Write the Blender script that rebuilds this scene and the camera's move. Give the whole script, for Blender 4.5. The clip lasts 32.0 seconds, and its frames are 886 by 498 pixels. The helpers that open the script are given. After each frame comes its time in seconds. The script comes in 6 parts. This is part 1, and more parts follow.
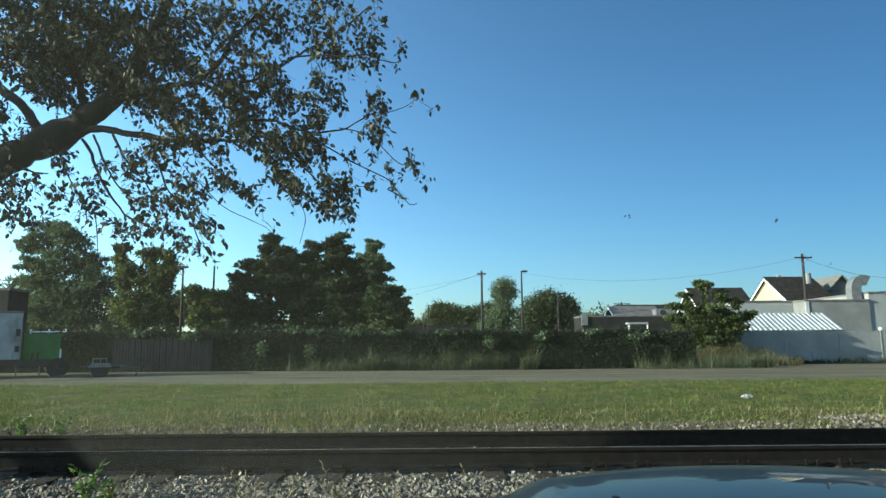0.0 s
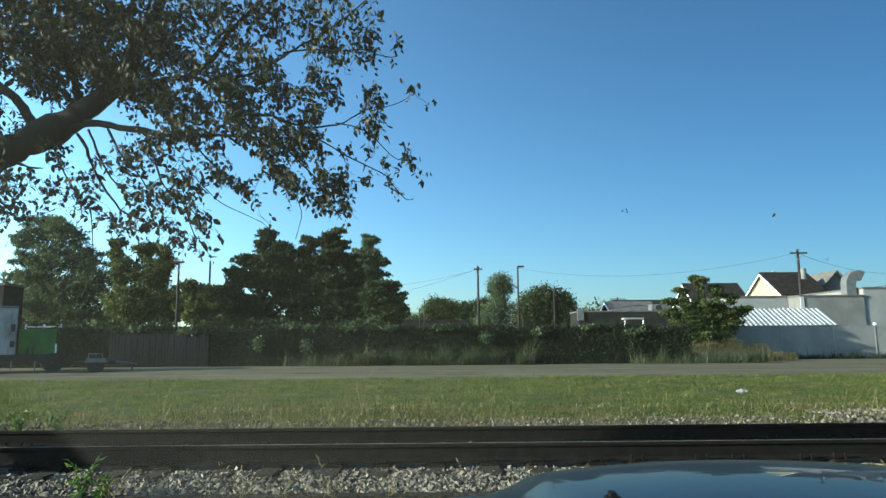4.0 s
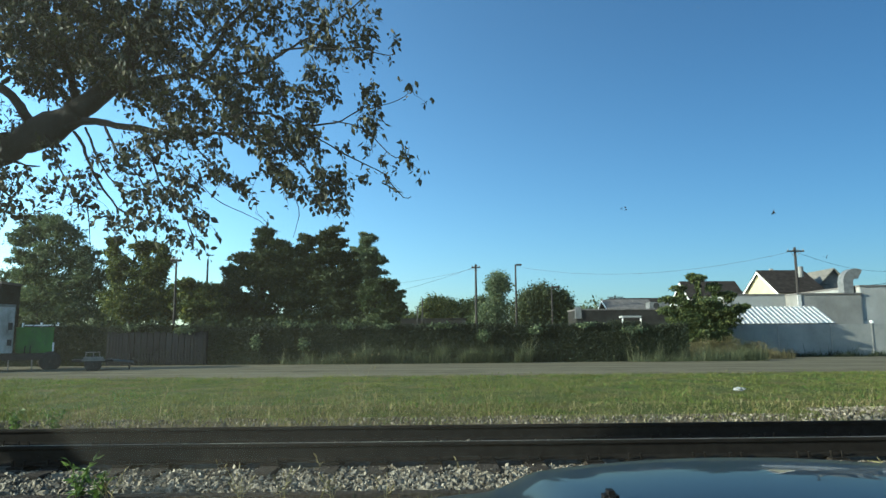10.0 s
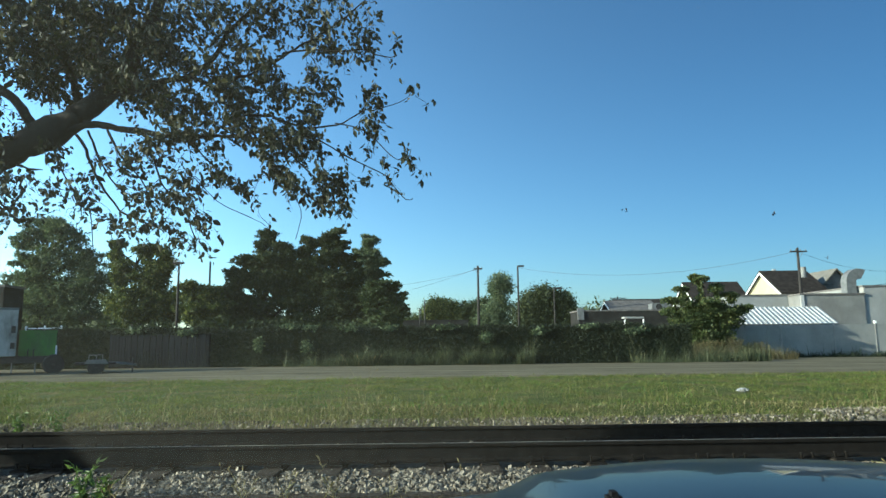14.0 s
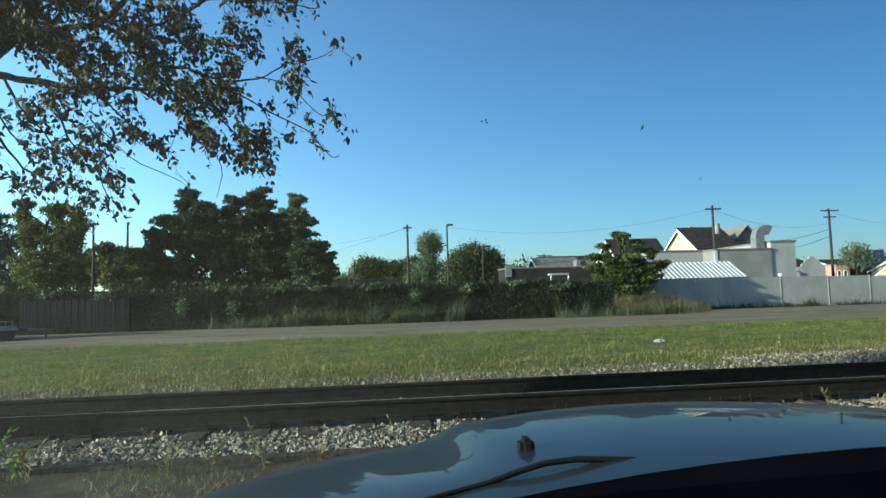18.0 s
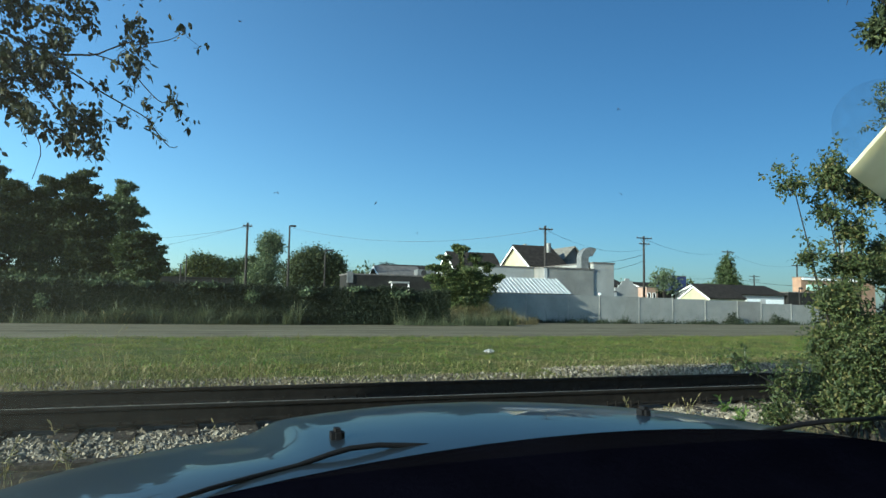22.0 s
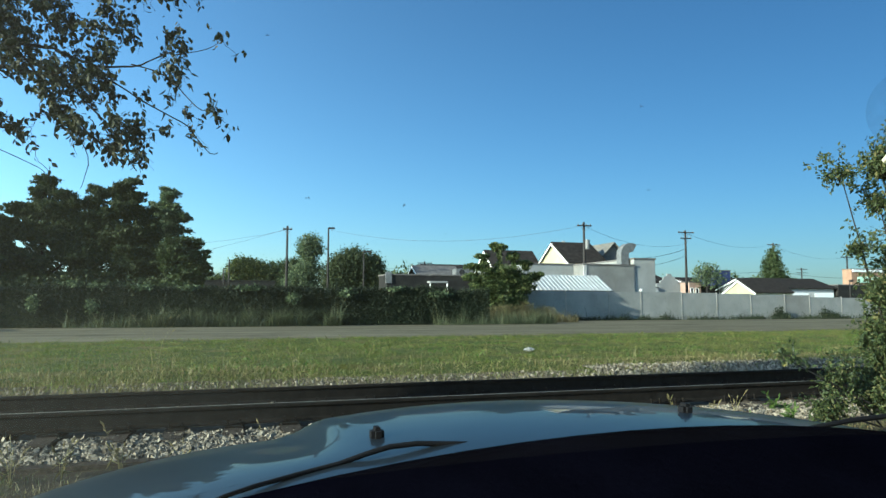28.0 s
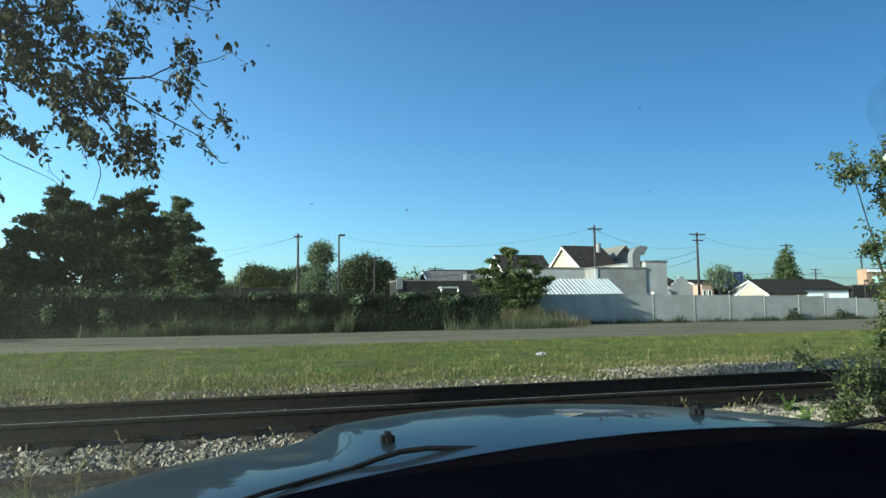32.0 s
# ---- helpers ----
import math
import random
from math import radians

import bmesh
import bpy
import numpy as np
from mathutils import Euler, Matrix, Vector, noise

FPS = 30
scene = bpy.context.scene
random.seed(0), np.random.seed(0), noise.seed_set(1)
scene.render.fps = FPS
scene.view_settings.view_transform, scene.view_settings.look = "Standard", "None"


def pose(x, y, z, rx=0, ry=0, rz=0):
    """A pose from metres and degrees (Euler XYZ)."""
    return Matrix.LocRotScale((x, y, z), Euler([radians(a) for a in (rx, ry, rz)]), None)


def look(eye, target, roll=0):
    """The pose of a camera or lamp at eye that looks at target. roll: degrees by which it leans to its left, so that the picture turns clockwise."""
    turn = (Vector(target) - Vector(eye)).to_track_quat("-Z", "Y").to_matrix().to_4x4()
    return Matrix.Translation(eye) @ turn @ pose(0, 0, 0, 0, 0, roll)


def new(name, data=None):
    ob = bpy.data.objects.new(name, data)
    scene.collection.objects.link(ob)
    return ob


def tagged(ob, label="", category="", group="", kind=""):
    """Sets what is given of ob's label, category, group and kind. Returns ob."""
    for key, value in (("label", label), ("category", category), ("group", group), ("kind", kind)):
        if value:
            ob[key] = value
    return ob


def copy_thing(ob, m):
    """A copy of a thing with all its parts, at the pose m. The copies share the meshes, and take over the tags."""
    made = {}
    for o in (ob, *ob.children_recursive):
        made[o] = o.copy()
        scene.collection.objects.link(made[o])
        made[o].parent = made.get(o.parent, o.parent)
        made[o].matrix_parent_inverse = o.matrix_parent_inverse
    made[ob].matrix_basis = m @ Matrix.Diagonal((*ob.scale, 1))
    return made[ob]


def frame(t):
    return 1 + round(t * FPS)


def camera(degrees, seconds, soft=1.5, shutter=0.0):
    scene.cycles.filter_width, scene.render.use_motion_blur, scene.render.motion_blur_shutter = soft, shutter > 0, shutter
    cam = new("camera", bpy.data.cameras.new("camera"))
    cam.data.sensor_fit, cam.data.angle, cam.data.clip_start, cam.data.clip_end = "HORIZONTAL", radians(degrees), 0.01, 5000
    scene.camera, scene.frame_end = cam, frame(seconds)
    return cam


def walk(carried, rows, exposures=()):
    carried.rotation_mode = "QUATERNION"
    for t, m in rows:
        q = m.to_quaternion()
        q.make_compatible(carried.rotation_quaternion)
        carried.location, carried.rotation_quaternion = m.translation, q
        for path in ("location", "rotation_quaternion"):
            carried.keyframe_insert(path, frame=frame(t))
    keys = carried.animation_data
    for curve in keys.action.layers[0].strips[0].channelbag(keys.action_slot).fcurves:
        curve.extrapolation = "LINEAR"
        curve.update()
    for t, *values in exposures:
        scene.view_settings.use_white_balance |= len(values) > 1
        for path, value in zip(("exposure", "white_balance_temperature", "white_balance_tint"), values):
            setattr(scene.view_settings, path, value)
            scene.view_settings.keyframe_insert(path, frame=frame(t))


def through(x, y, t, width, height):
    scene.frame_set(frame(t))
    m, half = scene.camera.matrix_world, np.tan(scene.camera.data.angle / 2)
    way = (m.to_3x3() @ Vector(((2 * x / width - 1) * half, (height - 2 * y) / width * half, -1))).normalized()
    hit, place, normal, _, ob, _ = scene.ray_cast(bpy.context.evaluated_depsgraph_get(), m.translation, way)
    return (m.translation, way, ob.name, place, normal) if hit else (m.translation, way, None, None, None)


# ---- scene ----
cam = camera(66.72, 32.0)
PATH = [
    (0, pose(-0.000, -0.001, 1.200, 98.26, 0.39, -0.73)),
    (0.5, pose(0.000, -0.001, 1.200, 98.23, 0.18, -0.68)),
    (1, pose(0.000, -0.000, 1.199, 98.17, -0.01, -0.75)),
    (1.5, pose(0.000, -0.000, 1.199, 98.11, 0.07, -0.77)),
    (2, pose(0.000, -0.000, 1.200, 98.05, 0.29, -0.77)),
    (2.5, pose(0.000, -0.000, 1.200, 97.99, 0.28, -0.83)),
    (3, pose(0.000, -0.000, 1.200, 97.88, 0.27, -0.93)),
    (3.5, pose(0.000, 0.000, 1.200, 97.85, 0.38, -1.02)),
    (5.5, pose(0.000, 0.000, 1.200, 97.89, 0.36, -1.11)),
    (6, pose(-0.001, -0.002, 1.200, 97.93, 0.36, -1.07)),
    (6.5, pose(0.000, 0.000, 1.200, 97.92, 0.46, -1.04)),
    (7, pose(0.000, 0.000, 1.200, 97.95, 0.48, -1.00)),
    (7.5, pose(0.000, 0.000, 1.200, 97.95, 0.30, -1.05)),
    (8, pose(0.000, 0.000, 1.200, 97.96, 0.18, -1.07)),
    (8.5, pose(0.000, 0.000, 1.200, 97.88, 0.28, -1.11)),
    (9, pose(-0.000, 0.000, 1.200, 97.80, 0.50, -1.18)),
    (9.5, pose(0.000, 0.001, 1.200, 97.75, 0.63, -1.16)),
    (10, pose(0.000, 0.001, 1.200, 97.70, 0.43, -1.23)),
    (10.5, pose(0.001, 0.002, 1.200, 97.66, 0.31, -1.29)),
    (11, pose(0.000, 0.001, 1.200, 97.68, 0.49, -1.21)),
    (11.5, pose(0.000, 0.000, 1.200, 97.70, 0.64, -1.18)),
    (12, pose(0.000, 0.001, 1.200, 97.73, 0.47, -1.16)),
    (12.5, pose(0.000, 0.000, 1.200, 97.78, 0.35, -1.12)),
    (13, pose(0.000, 0.001, 1.200, 97.80, 0.34, -1.10)),
    (13.5, pose(-0.000, -0.000, 1.200, 97.83, 0.46, -1.06)),
    (14, pose(-0.000, -0.000, 1.200, 97.84, 0.62, -1.02)),
    (14.5, pose(0.000, 0.000, 1.200, 97.85, 0.53, -0.99)),
    (16.5, pose(0.001, 0.001, 1.200, 97.75, 0.47, -1.12)),
    (17, pose(0.001, 0.001, 1.200, 97.67, 0.37, -1.39)),
    (17.5, pose(0.004, 0.003, 1.199, 97.01, 0.29, -3.30)),
    (18, pose(0.020, 0.016, 1.192, 94.24, 1.68, -6.93)),
    (18.5, pose(0.024, 0.044, 1.185, 93.21, 2.67, -9.12)),
    (19, pose(0.025, -0.034, 1.225, 93.95, 2.39, -7.32)),
    (19.5, pose(0.002, -0.118, 1.219, 96.86, 2.35, -11.12)),
    (20, pose(-0.002, -0.119, 1.192, 95.93, 1.35, -14.36)),
    (20.5, pose(0.006, -0.091, 1.193, 96.82, -3.50, -19.64)),
    (21, pose(0.013, -0.079, 1.189, 97.62, -2.40, -23.26)),
    (21.5, pose(0.022, -0.080, 1.191, 95.89, -1.02, -21.59)),
    (22, pose(0.021, -0.089, 1.192, 94.69, -0.99, -20.44)),
    (22.5, pose(0.021, -0.089, 1.192, 94.36, -1.11, -20.13)),
    (23, pose(0.024, -0.089, 1.193, 94.20, -0.69, -19.59)),
    (23.5, pose(0.025, -0.088, 1.193, 94.10, -0.02, -19.07)),
    (24, pose(0.026, -0.090, 1.193, 94.03, 0.47, -18.59)),
    (24.5, pose(0.026, -0.091, 1.193, 94.01, 0.50, -18.41)),
    (25, pose(0.025, -0.094, 1.192, 94.08, 0.58, -18.27)),
    (25.5, pose(0.025, -0.093, 1.192, 94.09, 0.55, -17.98)),
    (27.5, pose(0.024, -0.094, 1.192, 94.48, -0.10, -17.24)),
    (28, pose(0.023, -0.095, 1.192, 94.59, -0.06, -17.14)),
    (28.5, pose(0.024, -0.094, 1.192, 94.66, 0.02, -16.98)),
    (29, pose(0.025, -0.093, 1.192, 94.74, 0.26, -16.81)),
    (29.5, pose(0.024, -0.095, 1.192, 94.82, 0.32, -16.76)),
    (30, pose(0.024, -0.097, 1.191, 94.92, 0.57, -16.68)),
    (30.5, pose(0.024, -0.097, 1.192, 94.98, 0.46, -16.60)),
    (31, pose(0.025, -0.098, 1.192, 94.97, 0.44, -16.47)),
    (31.5, pose(0.025, -0.098, 1.192, 95.02, 0.60, -16.39)),
    (32, pose(0.025, -0.099, 1.191, 95.06, 0.66, -16.19)),
]
EXPOSURES = [(0, 1.45, 5200, -6), (19, 1.46, 5180, -6), (20, 1.40, 5060, -7), (21, 1.29, 5040, -7), (22.5, 1.45, 5060, -7), (25, 1.54, 5090, -7), (32, 1.56, 5090, -7)]
walk(cam, PATH, EXPOSURES)

# ---- world and sun ----
TO_SUN = Vector((-1.0, -0.26, 0.295)).normalized()
world = bpy.data.worlds.new("world")
scene.world = world
world.use_nodes = True
wn = world.node_tree.nodes
sky = wn.new("ShaderNodeTexSky")
sky.sky_type = 'NISHITA'
sky.sun_disc = False
sky.sun_elevation = math.asin(TO_SUN.z)
sky.sun_rotation = math.atan2(TO_SUN.x, TO_SUN.y)
sky.air_density, sky.dust_density, sky.ozone_density = 1.08, 0.6, 2.7
# the clear sky pales and brightens steadily towards the sun
wl = world.node_tree.links
sky_at = wn.new("ShaderNodeTexCoord")
to_sun = wn.new("ShaderNodeVectorMath")
to_sun.operation = 'DOT_PRODUCT'
to_sun.inputs[1].default_value = TO_SUN
wl.new(sky_at.outputs["Generated"], to_sun.inputs[0])
near_sun = wn.new("ShaderNodeMath")
near_sun.operation = 'MINIMUM'
near_sun.inputs[1].default_value = 0.46
wl.new(to_sun.outputs["Value"], near_sun.inputs[0])
sky_rgb = wn.new("ShaderNodeCombineColor")
for k, (slope, base) in enumerate(((2.30, 0.38), (2.05, 0.42), (1.80, 0.46))):
    lin = wn.new("ShaderNodeMath")
    lin.operation = 'MULTIPLY_ADD'
    lin.inputs[1].default_value, lin.inputs[2].default_value = slope, base
    wl.new(near_sun.outputs[0], lin.inputs[0])
    two = wn.new("ShaderNodeMath")
    two.operation = 'POWER'
    two.inputs[0].default_value = 2.0
    wl.new(lin.outputs[0], two.inputs[1])
    wl.new(two.outputs[0], sky_rgb.inputs[k])
sky_mul = wn.new("ShaderNodeVectorMath")
sky_mul.operation = 'MULTIPLY'
wl.new(sky.outputs[0], sky_mul.inputs[0])
wl.new(sky_rgb.outputs[0], sky_mul.inputs[1])
# and pales towards the horizon
sky_xyz = wn.new("ShaderNodeSeparateXYZ")
wl.new(sky_at.outputs["Generated"], sky_xyz.inputs[0])
height = wn.new("ShaderNodeClamp")
height.inputs[1].default_value, height.inputs[2].default_value = 0.0, 0.5
wl.new(sky_xyz.outputs[2], height.inputs[0])
fall = wn.new("ShaderNodeMath")
fall.operation = 'MULTIPLY_ADD'
fall.inputs[1].default_value, fall.inputs[2].default_value = -1.15, 0.34
wl.new(height.outputs[0], fall.inputs[0])
pale = wn.new("ShaderNodeMath")
pale.operation = 'POWER'
pale.inputs[0].default_value = 2.0
wl.new(fall.outputs[0], pale.inputs[1])
sky_pale = wn.new("ShaderNodeVectorMath")
sky_pale.operation = 'SCALE'
wl.new(sky_mul.outputs[0], sky_pale.inputs[0])
wl.new(pale.outputs[0], sky_pale.inputs["Scale"])
wl.new(sky_pale.outputs[0], wn["Background"].inputs[0])
wn["Background"].inputs[1].default_value = 0.062
sun = new("sun", bpy.data.lights.new("sun", 'SUN'))
sun.data.energy, sun.data.angle, sun.data.color = 5.0, radians(0.55), (1.0, 0.83, 0.60)
sun.matrix_world = look((-40, -8, 30), Vector((-40, -8, 30)) - TO_SUN)

# ---- small helpers ----
RNG = np.random.default_rng(7)


def slide(x, y, z, depth):
    """The point at another depth that lies on the same line from the eye."""
    k = depth / y
    return Vector((x * k, depth, 1.2 + (z - 1.2) * k))


def mesh_of(name, V, F, smooth=False):
    me = bpy.data.meshes.new(name)
    me.from_pydata([tuple(map(float, v)) for v in V], [], [tuple(map(int, q)) for q in F])
    if smooth:
        me.polygons.foreach_set("use_smooth", [True] * len(me.polygons))
    me.update()
    return me


class Shape:
    """Collects boxes, tubes and profiles into one mesh."""

    def __init__(self):
        self.V, self.F = [], []

    def add(self, V, F, m=None):
        n = len(self.V)
        for v in V:
            v = Vector(v)
            self.V.append(tuple(m @ v if m else v))
        self.F += [tuple(i + n for i in q) for q in F]
        return self

    def box(self, lo, hi, m=None, bev=0.0):
        (a, b, c), (d, e, g) = lo, hi
        if bev <= 0:
            V = [(a, b, c), (d, b, c), (d, e, c), (a, e, c), (a, b, g), (d, b, g), (d, e, g), (a, e, g)]
            F = [(3, 2, 1, 0), (4, 5, 6, 7), (0, 1, 5, 4), (1, 2, 6, 5), (2, 3, 7, 6), (3, 0, 4, 7)]
            return self.add(V, F, m)
        bm = bmesh.new()
        bmesh.ops.create_cube(bm, size=1)
        for v in bm.verts:
            v.co = Vector(((a + d) / 2 + v.co.x * (d - a), (b + e) / 2 + v.co.y * (e - b), (c + g) / 2 + v.co.z * (g - c)))
        bmesh.ops.bevel(bm, geom=bm.edges[:], offset=bev, segments=2, affect='EDGES')
        bm.verts.index_update()
        V = [v.co.copy() for v in bm.verts]
        F = [[v.index for v in q.verts] for q in bm.faces]
        bm.free()
        return self.add(V, F, m)

    def tube(self, points, radii, n=8, cap=True):
        pts = [Vector(p) for p in points]
        V, F = [], []
        side = None
        for i, p in enumerate(pts):
            t = (pts[min(i + 1, len(pts) - 1)] - pts[max(i - 1, 0)]).normalized()
            if side is None:
                side = t.orthogonal().normalized()
            else:
                side = (side - t * side.dot(t))
                side = side.normalized() if side.length > 1e-6 else t.orthogonal().normalized()
            up = t.cross(side)
            r = radii[i] if hasattr(radii, "__len__") else radii
            for k in range(n):
                a = 2 * math.pi * k / n
                V.append(p + (side * math.cos(a) + up * math.sin(a)) * r)
        for i in range(len(pts) - 1):
            for k in range(n):
                j = (k + 1) % n
                F.append((i * n + k, i * n + j, (i + 1) * n + j, (i + 1) * n + k))
        if cap:
            F.append(tuple(reversed(range(n))))
            F.append(tuple(range((len(pts) - 1) * n, len(pts) * n)))
        return self.add(V, F)

    def extrude(self, profile, x0, x1, m=None):
        """A profile of (y, z) drawn along x."""
        n = len(profile)
        V = [(x0, y, z) for y, z in profile] + [(x1, y, z) for y, z in profile]
        F = [(k, (k + 1) % n, n + (k + 1) % n, n + k) for k in range(n)]
        F += [tuple(reversed(range(n))), tuple(range(n, 2 * n))]
        return self.add(V, F, m)

    def made(self, name, mat, parent=None, label="", smooth=False):
        ob = new(name, mesh_of(name, self.V, self.F, smooth))
        ob.data.materials.append(mat)
        if parent:
            ob.parent = parent
        return tagged(ob, label)


def thing(name, label, category, group="", kind="", at=(0, 0, 0), turn=0):
    ob = new(name)
    ob.empty_display_size = 0.1
    ob.matrix_world = pose(*at, 0, 0, turn)
    return tagged(ob, label, category, group, kind)


# ---- materials ----
def nodes_of(name):
    mat = bpy.data.materials.new(name)
    mat.use_nodes = True
    nt = mat.node_tree
    return mat, nt, nt.nodes["Principled BSDF"], nt.nodes["Material Output"]


def ramp(nt, fac, stops):
    r = nt.nodes.new("ShaderNodeValToRGB")
    while len(r.color_ramp.elements) < len(stops):
        r.color_ramp.elements.new(0.5)
    for e, (p, c) in zip(r.color_ramp.elements, stops):
        e.position, e.color = p, (*c, 1)
    nt.links.new(fac, r.inputs[0])
    return r.outputs[0]


def noise_at(nt, scale, detail=6, rough=0.6, space="Object", stretch=None):
    tc = nt.nodes.new("ShaderNodeTexCoord")
    src = tc.outputs["Object" if space == "World" else space]
    if space == "World":
        src = nt.nodes.new("ShaderNodeNewGeometry").outputs["Position"]
    if stretch:
        mp = nt.nodes.new("ShaderNodeMapping")
        mp.inputs["Scale"].default_value = stretch
        nt.links.new(src, mp.inputs[0])
        src = mp.outputs[0]
    n = nt.nodes.new("ShaderNodeTexNoise")
    n.inputs["Scale"].default_value, n.inputs["Detail"].default_value, n.inputs["Roughness"].default_value = scale, detail, rough
    nt.links.new(src, n.inputs["Vector"])
    return n.outputs["Fac"]


def mixed(nt, a, b, fac, mode='MIX'):
    m = nt.nodes.new("ShaderNodeMix")
    m.data_type, m.blend_type = 'RGBA', mode
    for sock, v in ((m.inputs[0], fac), (m.inputs[6], a), (m.inputs[7], b)):
        if isinstance(v, (int, float)):
            sock.default_value = v
        elif isinstance(v, tuple):
            sock.default_value = (*v, 1)
        else:
            nt.links.new(v, sock)
    return m.outputs[2]


def surface(name, dark, light, scale=6.0, rough=0.8, metal=0.0, bump=0.2, fine=40.0, stain=None, stretch=None, per_object=0.0, spec=0.4):
    """A worn surface: a broad mottling between two colours, a fine grain, stains, and relief."""
    mat, nt, bsdf, out = nodes_of(name)
    a = noise_at(nt, scale, stretch=stretch)
    col = ramp(nt, a, [(0.3, dark), (0.7, light)])
    g = noise_at(nt, fine, 8, 0.7, stretch=stretch)
    col = mixed(nt, col, ramp(nt, g, [(0.25, (0.72,) * 3), (0.75, (1.0,) * 3)]), 0.8, 'MULTIPLY')
    if stain:
        s = noise_at(nt, scale * 0.35, 7, 0.75, stretch=(1, 1, 0.35))
        f = ramp(nt, s, [(0.52, (0, 0, 0)), (0.72, (1, 1, 1))])
        col = mixed(nt, col, stain, f)
    if per_object:
        info = nt.nodes.new("ShaderNodeObjectInfo")
        f = ramp(nt, info.outputs["Random"], [(0, (1 - per_object,) * 3), (1, (1, 1, 1))])
        col = mixed(nt, col, f, 1.0, 'MULTIPLY')
    nt.links.new(col, bsdf.inputs["Base Color"])
    bsdf.inputs["Roughness"].default_value, bsdf.inputs["Metallic"].default_value = rough, metal
    bsdf.inputs["Specular IOR Level"].default_value = spec
    if bump:
        b = nt.nodes.new("ShaderNodeBump")
        b.inputs["Strength"].default_value, b.inputs["Distance"].default_value = bump, 0.02
        nt.links.new(g, b.inputs["Height"])
        nt.links.new(b.outputs[0], bsdf.inputs["Normal"])
    return mat


def foliage(name, dark, light, odd, through=0.35, rough=0.55, patch=None):
    """Leaves: each island has its own green, light passes through."""
    mat, nt, bsdf, out = nodes_of(name)
    geo = nt.nodes.new("ShaderNodeNewGeometry")
    col = ramp(nt, geo.outputs["Random Per Island"], [(0.0, dark), (0.8, light), (1.0, odd)])
    n = noise_at(nt, 0.5, 3, space="World")
    col = mixed(nt, col, ramp(nt, n, [(0.3, (0.65, 0.7, 0.65)), (0.7, (1, 1, 1))]), 1.0, 'MULTIPLY')
    if patch:
        p = noise_at(nt, 0.9, 5, 0.7, space="World")
        col = mixed(nt, col, patch, ramp(nt, p, [(0.42, (0, 0, 0)), (0.66, (.75, .75, .75))]))
        q = noise_at(nt, 2.6, 4, 0.7, space="World")
        col = mixed(nt, col, ramp(nt, q, [(0.33, (0.5, 0.55, 0.5)), (0.62, (1.1, 1.1, 1.1))]), 1.0, 'MULTIPLY')
    col = mixed(nt, col, (0.88, 1.0, 0.96), 1.0, 'MULTIPLY')
    nt.links.new(col, bsdf.inputs["Base Color"])
    bsdf.inputs["Roughness"].default_value = rough
    bsdf.inputs["Specular IOR Level"].default_value = 0.25
    tr = nt.nodes.new("ShaderNodeBsdfTranslucent")
    nt.links.new(mixed(nt, col, (0.75, 0.9, 0.25), 0.35, 'MULTIPLY'), tr.inputs[0])
    mx = nt.nodes.new("ShaderNodeMixShader")
    mx.inputs[0].default_value = through
    nt.links.new(bsdf.outputs[0], mx.inputs[1])
    nt.links.new(tr.outputs[0], mx.inputs[2])
    nt.links.new(mx.outputs[0], out.inputs[0])
    return mat


M_LEAF = foliage("leaf_near_tree", (0.020, 0.021, 0.012), (0.048, 0.047, 0.023), (0.15, 0.115, 0.07), 0.3)
M_LEAF_RIGHT = foliage("leaf_shrub", (0.024, 0.033, 0.011), (0.074, 0.080, 0.026), (0.19, 0.145, 0.06), 0.3)
M_VINE = foliage("leaf_vine", (0.014, 0.018, 0.009), (0.028, 0.032, 0.015), (0.06, 0.06, 0.03), 0.18, 0.75)
M_PINE = foliage("needle_clumps", (0.026, 0.031, 0.014), (0.056, 0.062, 0.025), (0.085, 0.085, 0.036), 0.2, 0.8)
M_OLIVE = foliage("leaf_pale_tree", (0.055, 0.066, 0.038), (0.13, 0.145, 0.075), (0.22, 0.215, 0.11), 0.35)
M_SHRUB = foliage("leaf_wall_shrub", (0.032, 0.042, 0.014), (0.09, 0.10, 0.032), (0.20, 0.18, 0.065), 0.35)
M_BROWNWEED = foliage("brown_weeds", (0.075, 0.050, 0.024), (0.16, 0.112, 0.055), (0.20, 0.165, 0.065), 0.3)
M_LUSH = foliage("lush_grass", (0.045, 0.085, 0.014), (0.10, 0.16, 0.026), (0.15, 0.19, 0.04), 0.4)
M_HEDGEWEED = foliage("hedge_weeds", (0.036, 0.040, 0.020), (0.085, 0.085, 0.042), (0.16, 0.14, 0.07), 0.3)
M_YELLOW = foliage("leaf_yellow_tree", (0.034, 0.042, 0.014), (0.095, 0.100, 0.030), (0.24, 0.215, 0.065), 0.4)
M_GREEN = foliage("leaf_far_tree", (0.028, 0.037, 0.014), (0.065, 0.077, 0.026), (0.12, 0.12, 0.045), 0.25)
M_GRASS = foliage("grass_blades", (0.078, 0.096, 0.016), (0.168, 0.172, 0.033), (0.25, 0.21, 0.072), 0.4, patch=(0.185, 0.130, 0.052))
M_DRY = foliage("dry_stems", (0.125, 0.085, 0.038), (0.245, 0.175, 0.085), (0.36, 0.28, 0.145), 0.3)
M_WEED = foliage("weeds", (0.045, 0.06, 0.018), (0.11, 0.12, 0.036), (0.20, 0.165, 0.065), 0.35)
M_FRESH = foliage("fresh_weed", (0.055, 0.080, 0.020), (0.12, 0.155, 0.036), (0.19, 0.21, 0.065), 0.4)
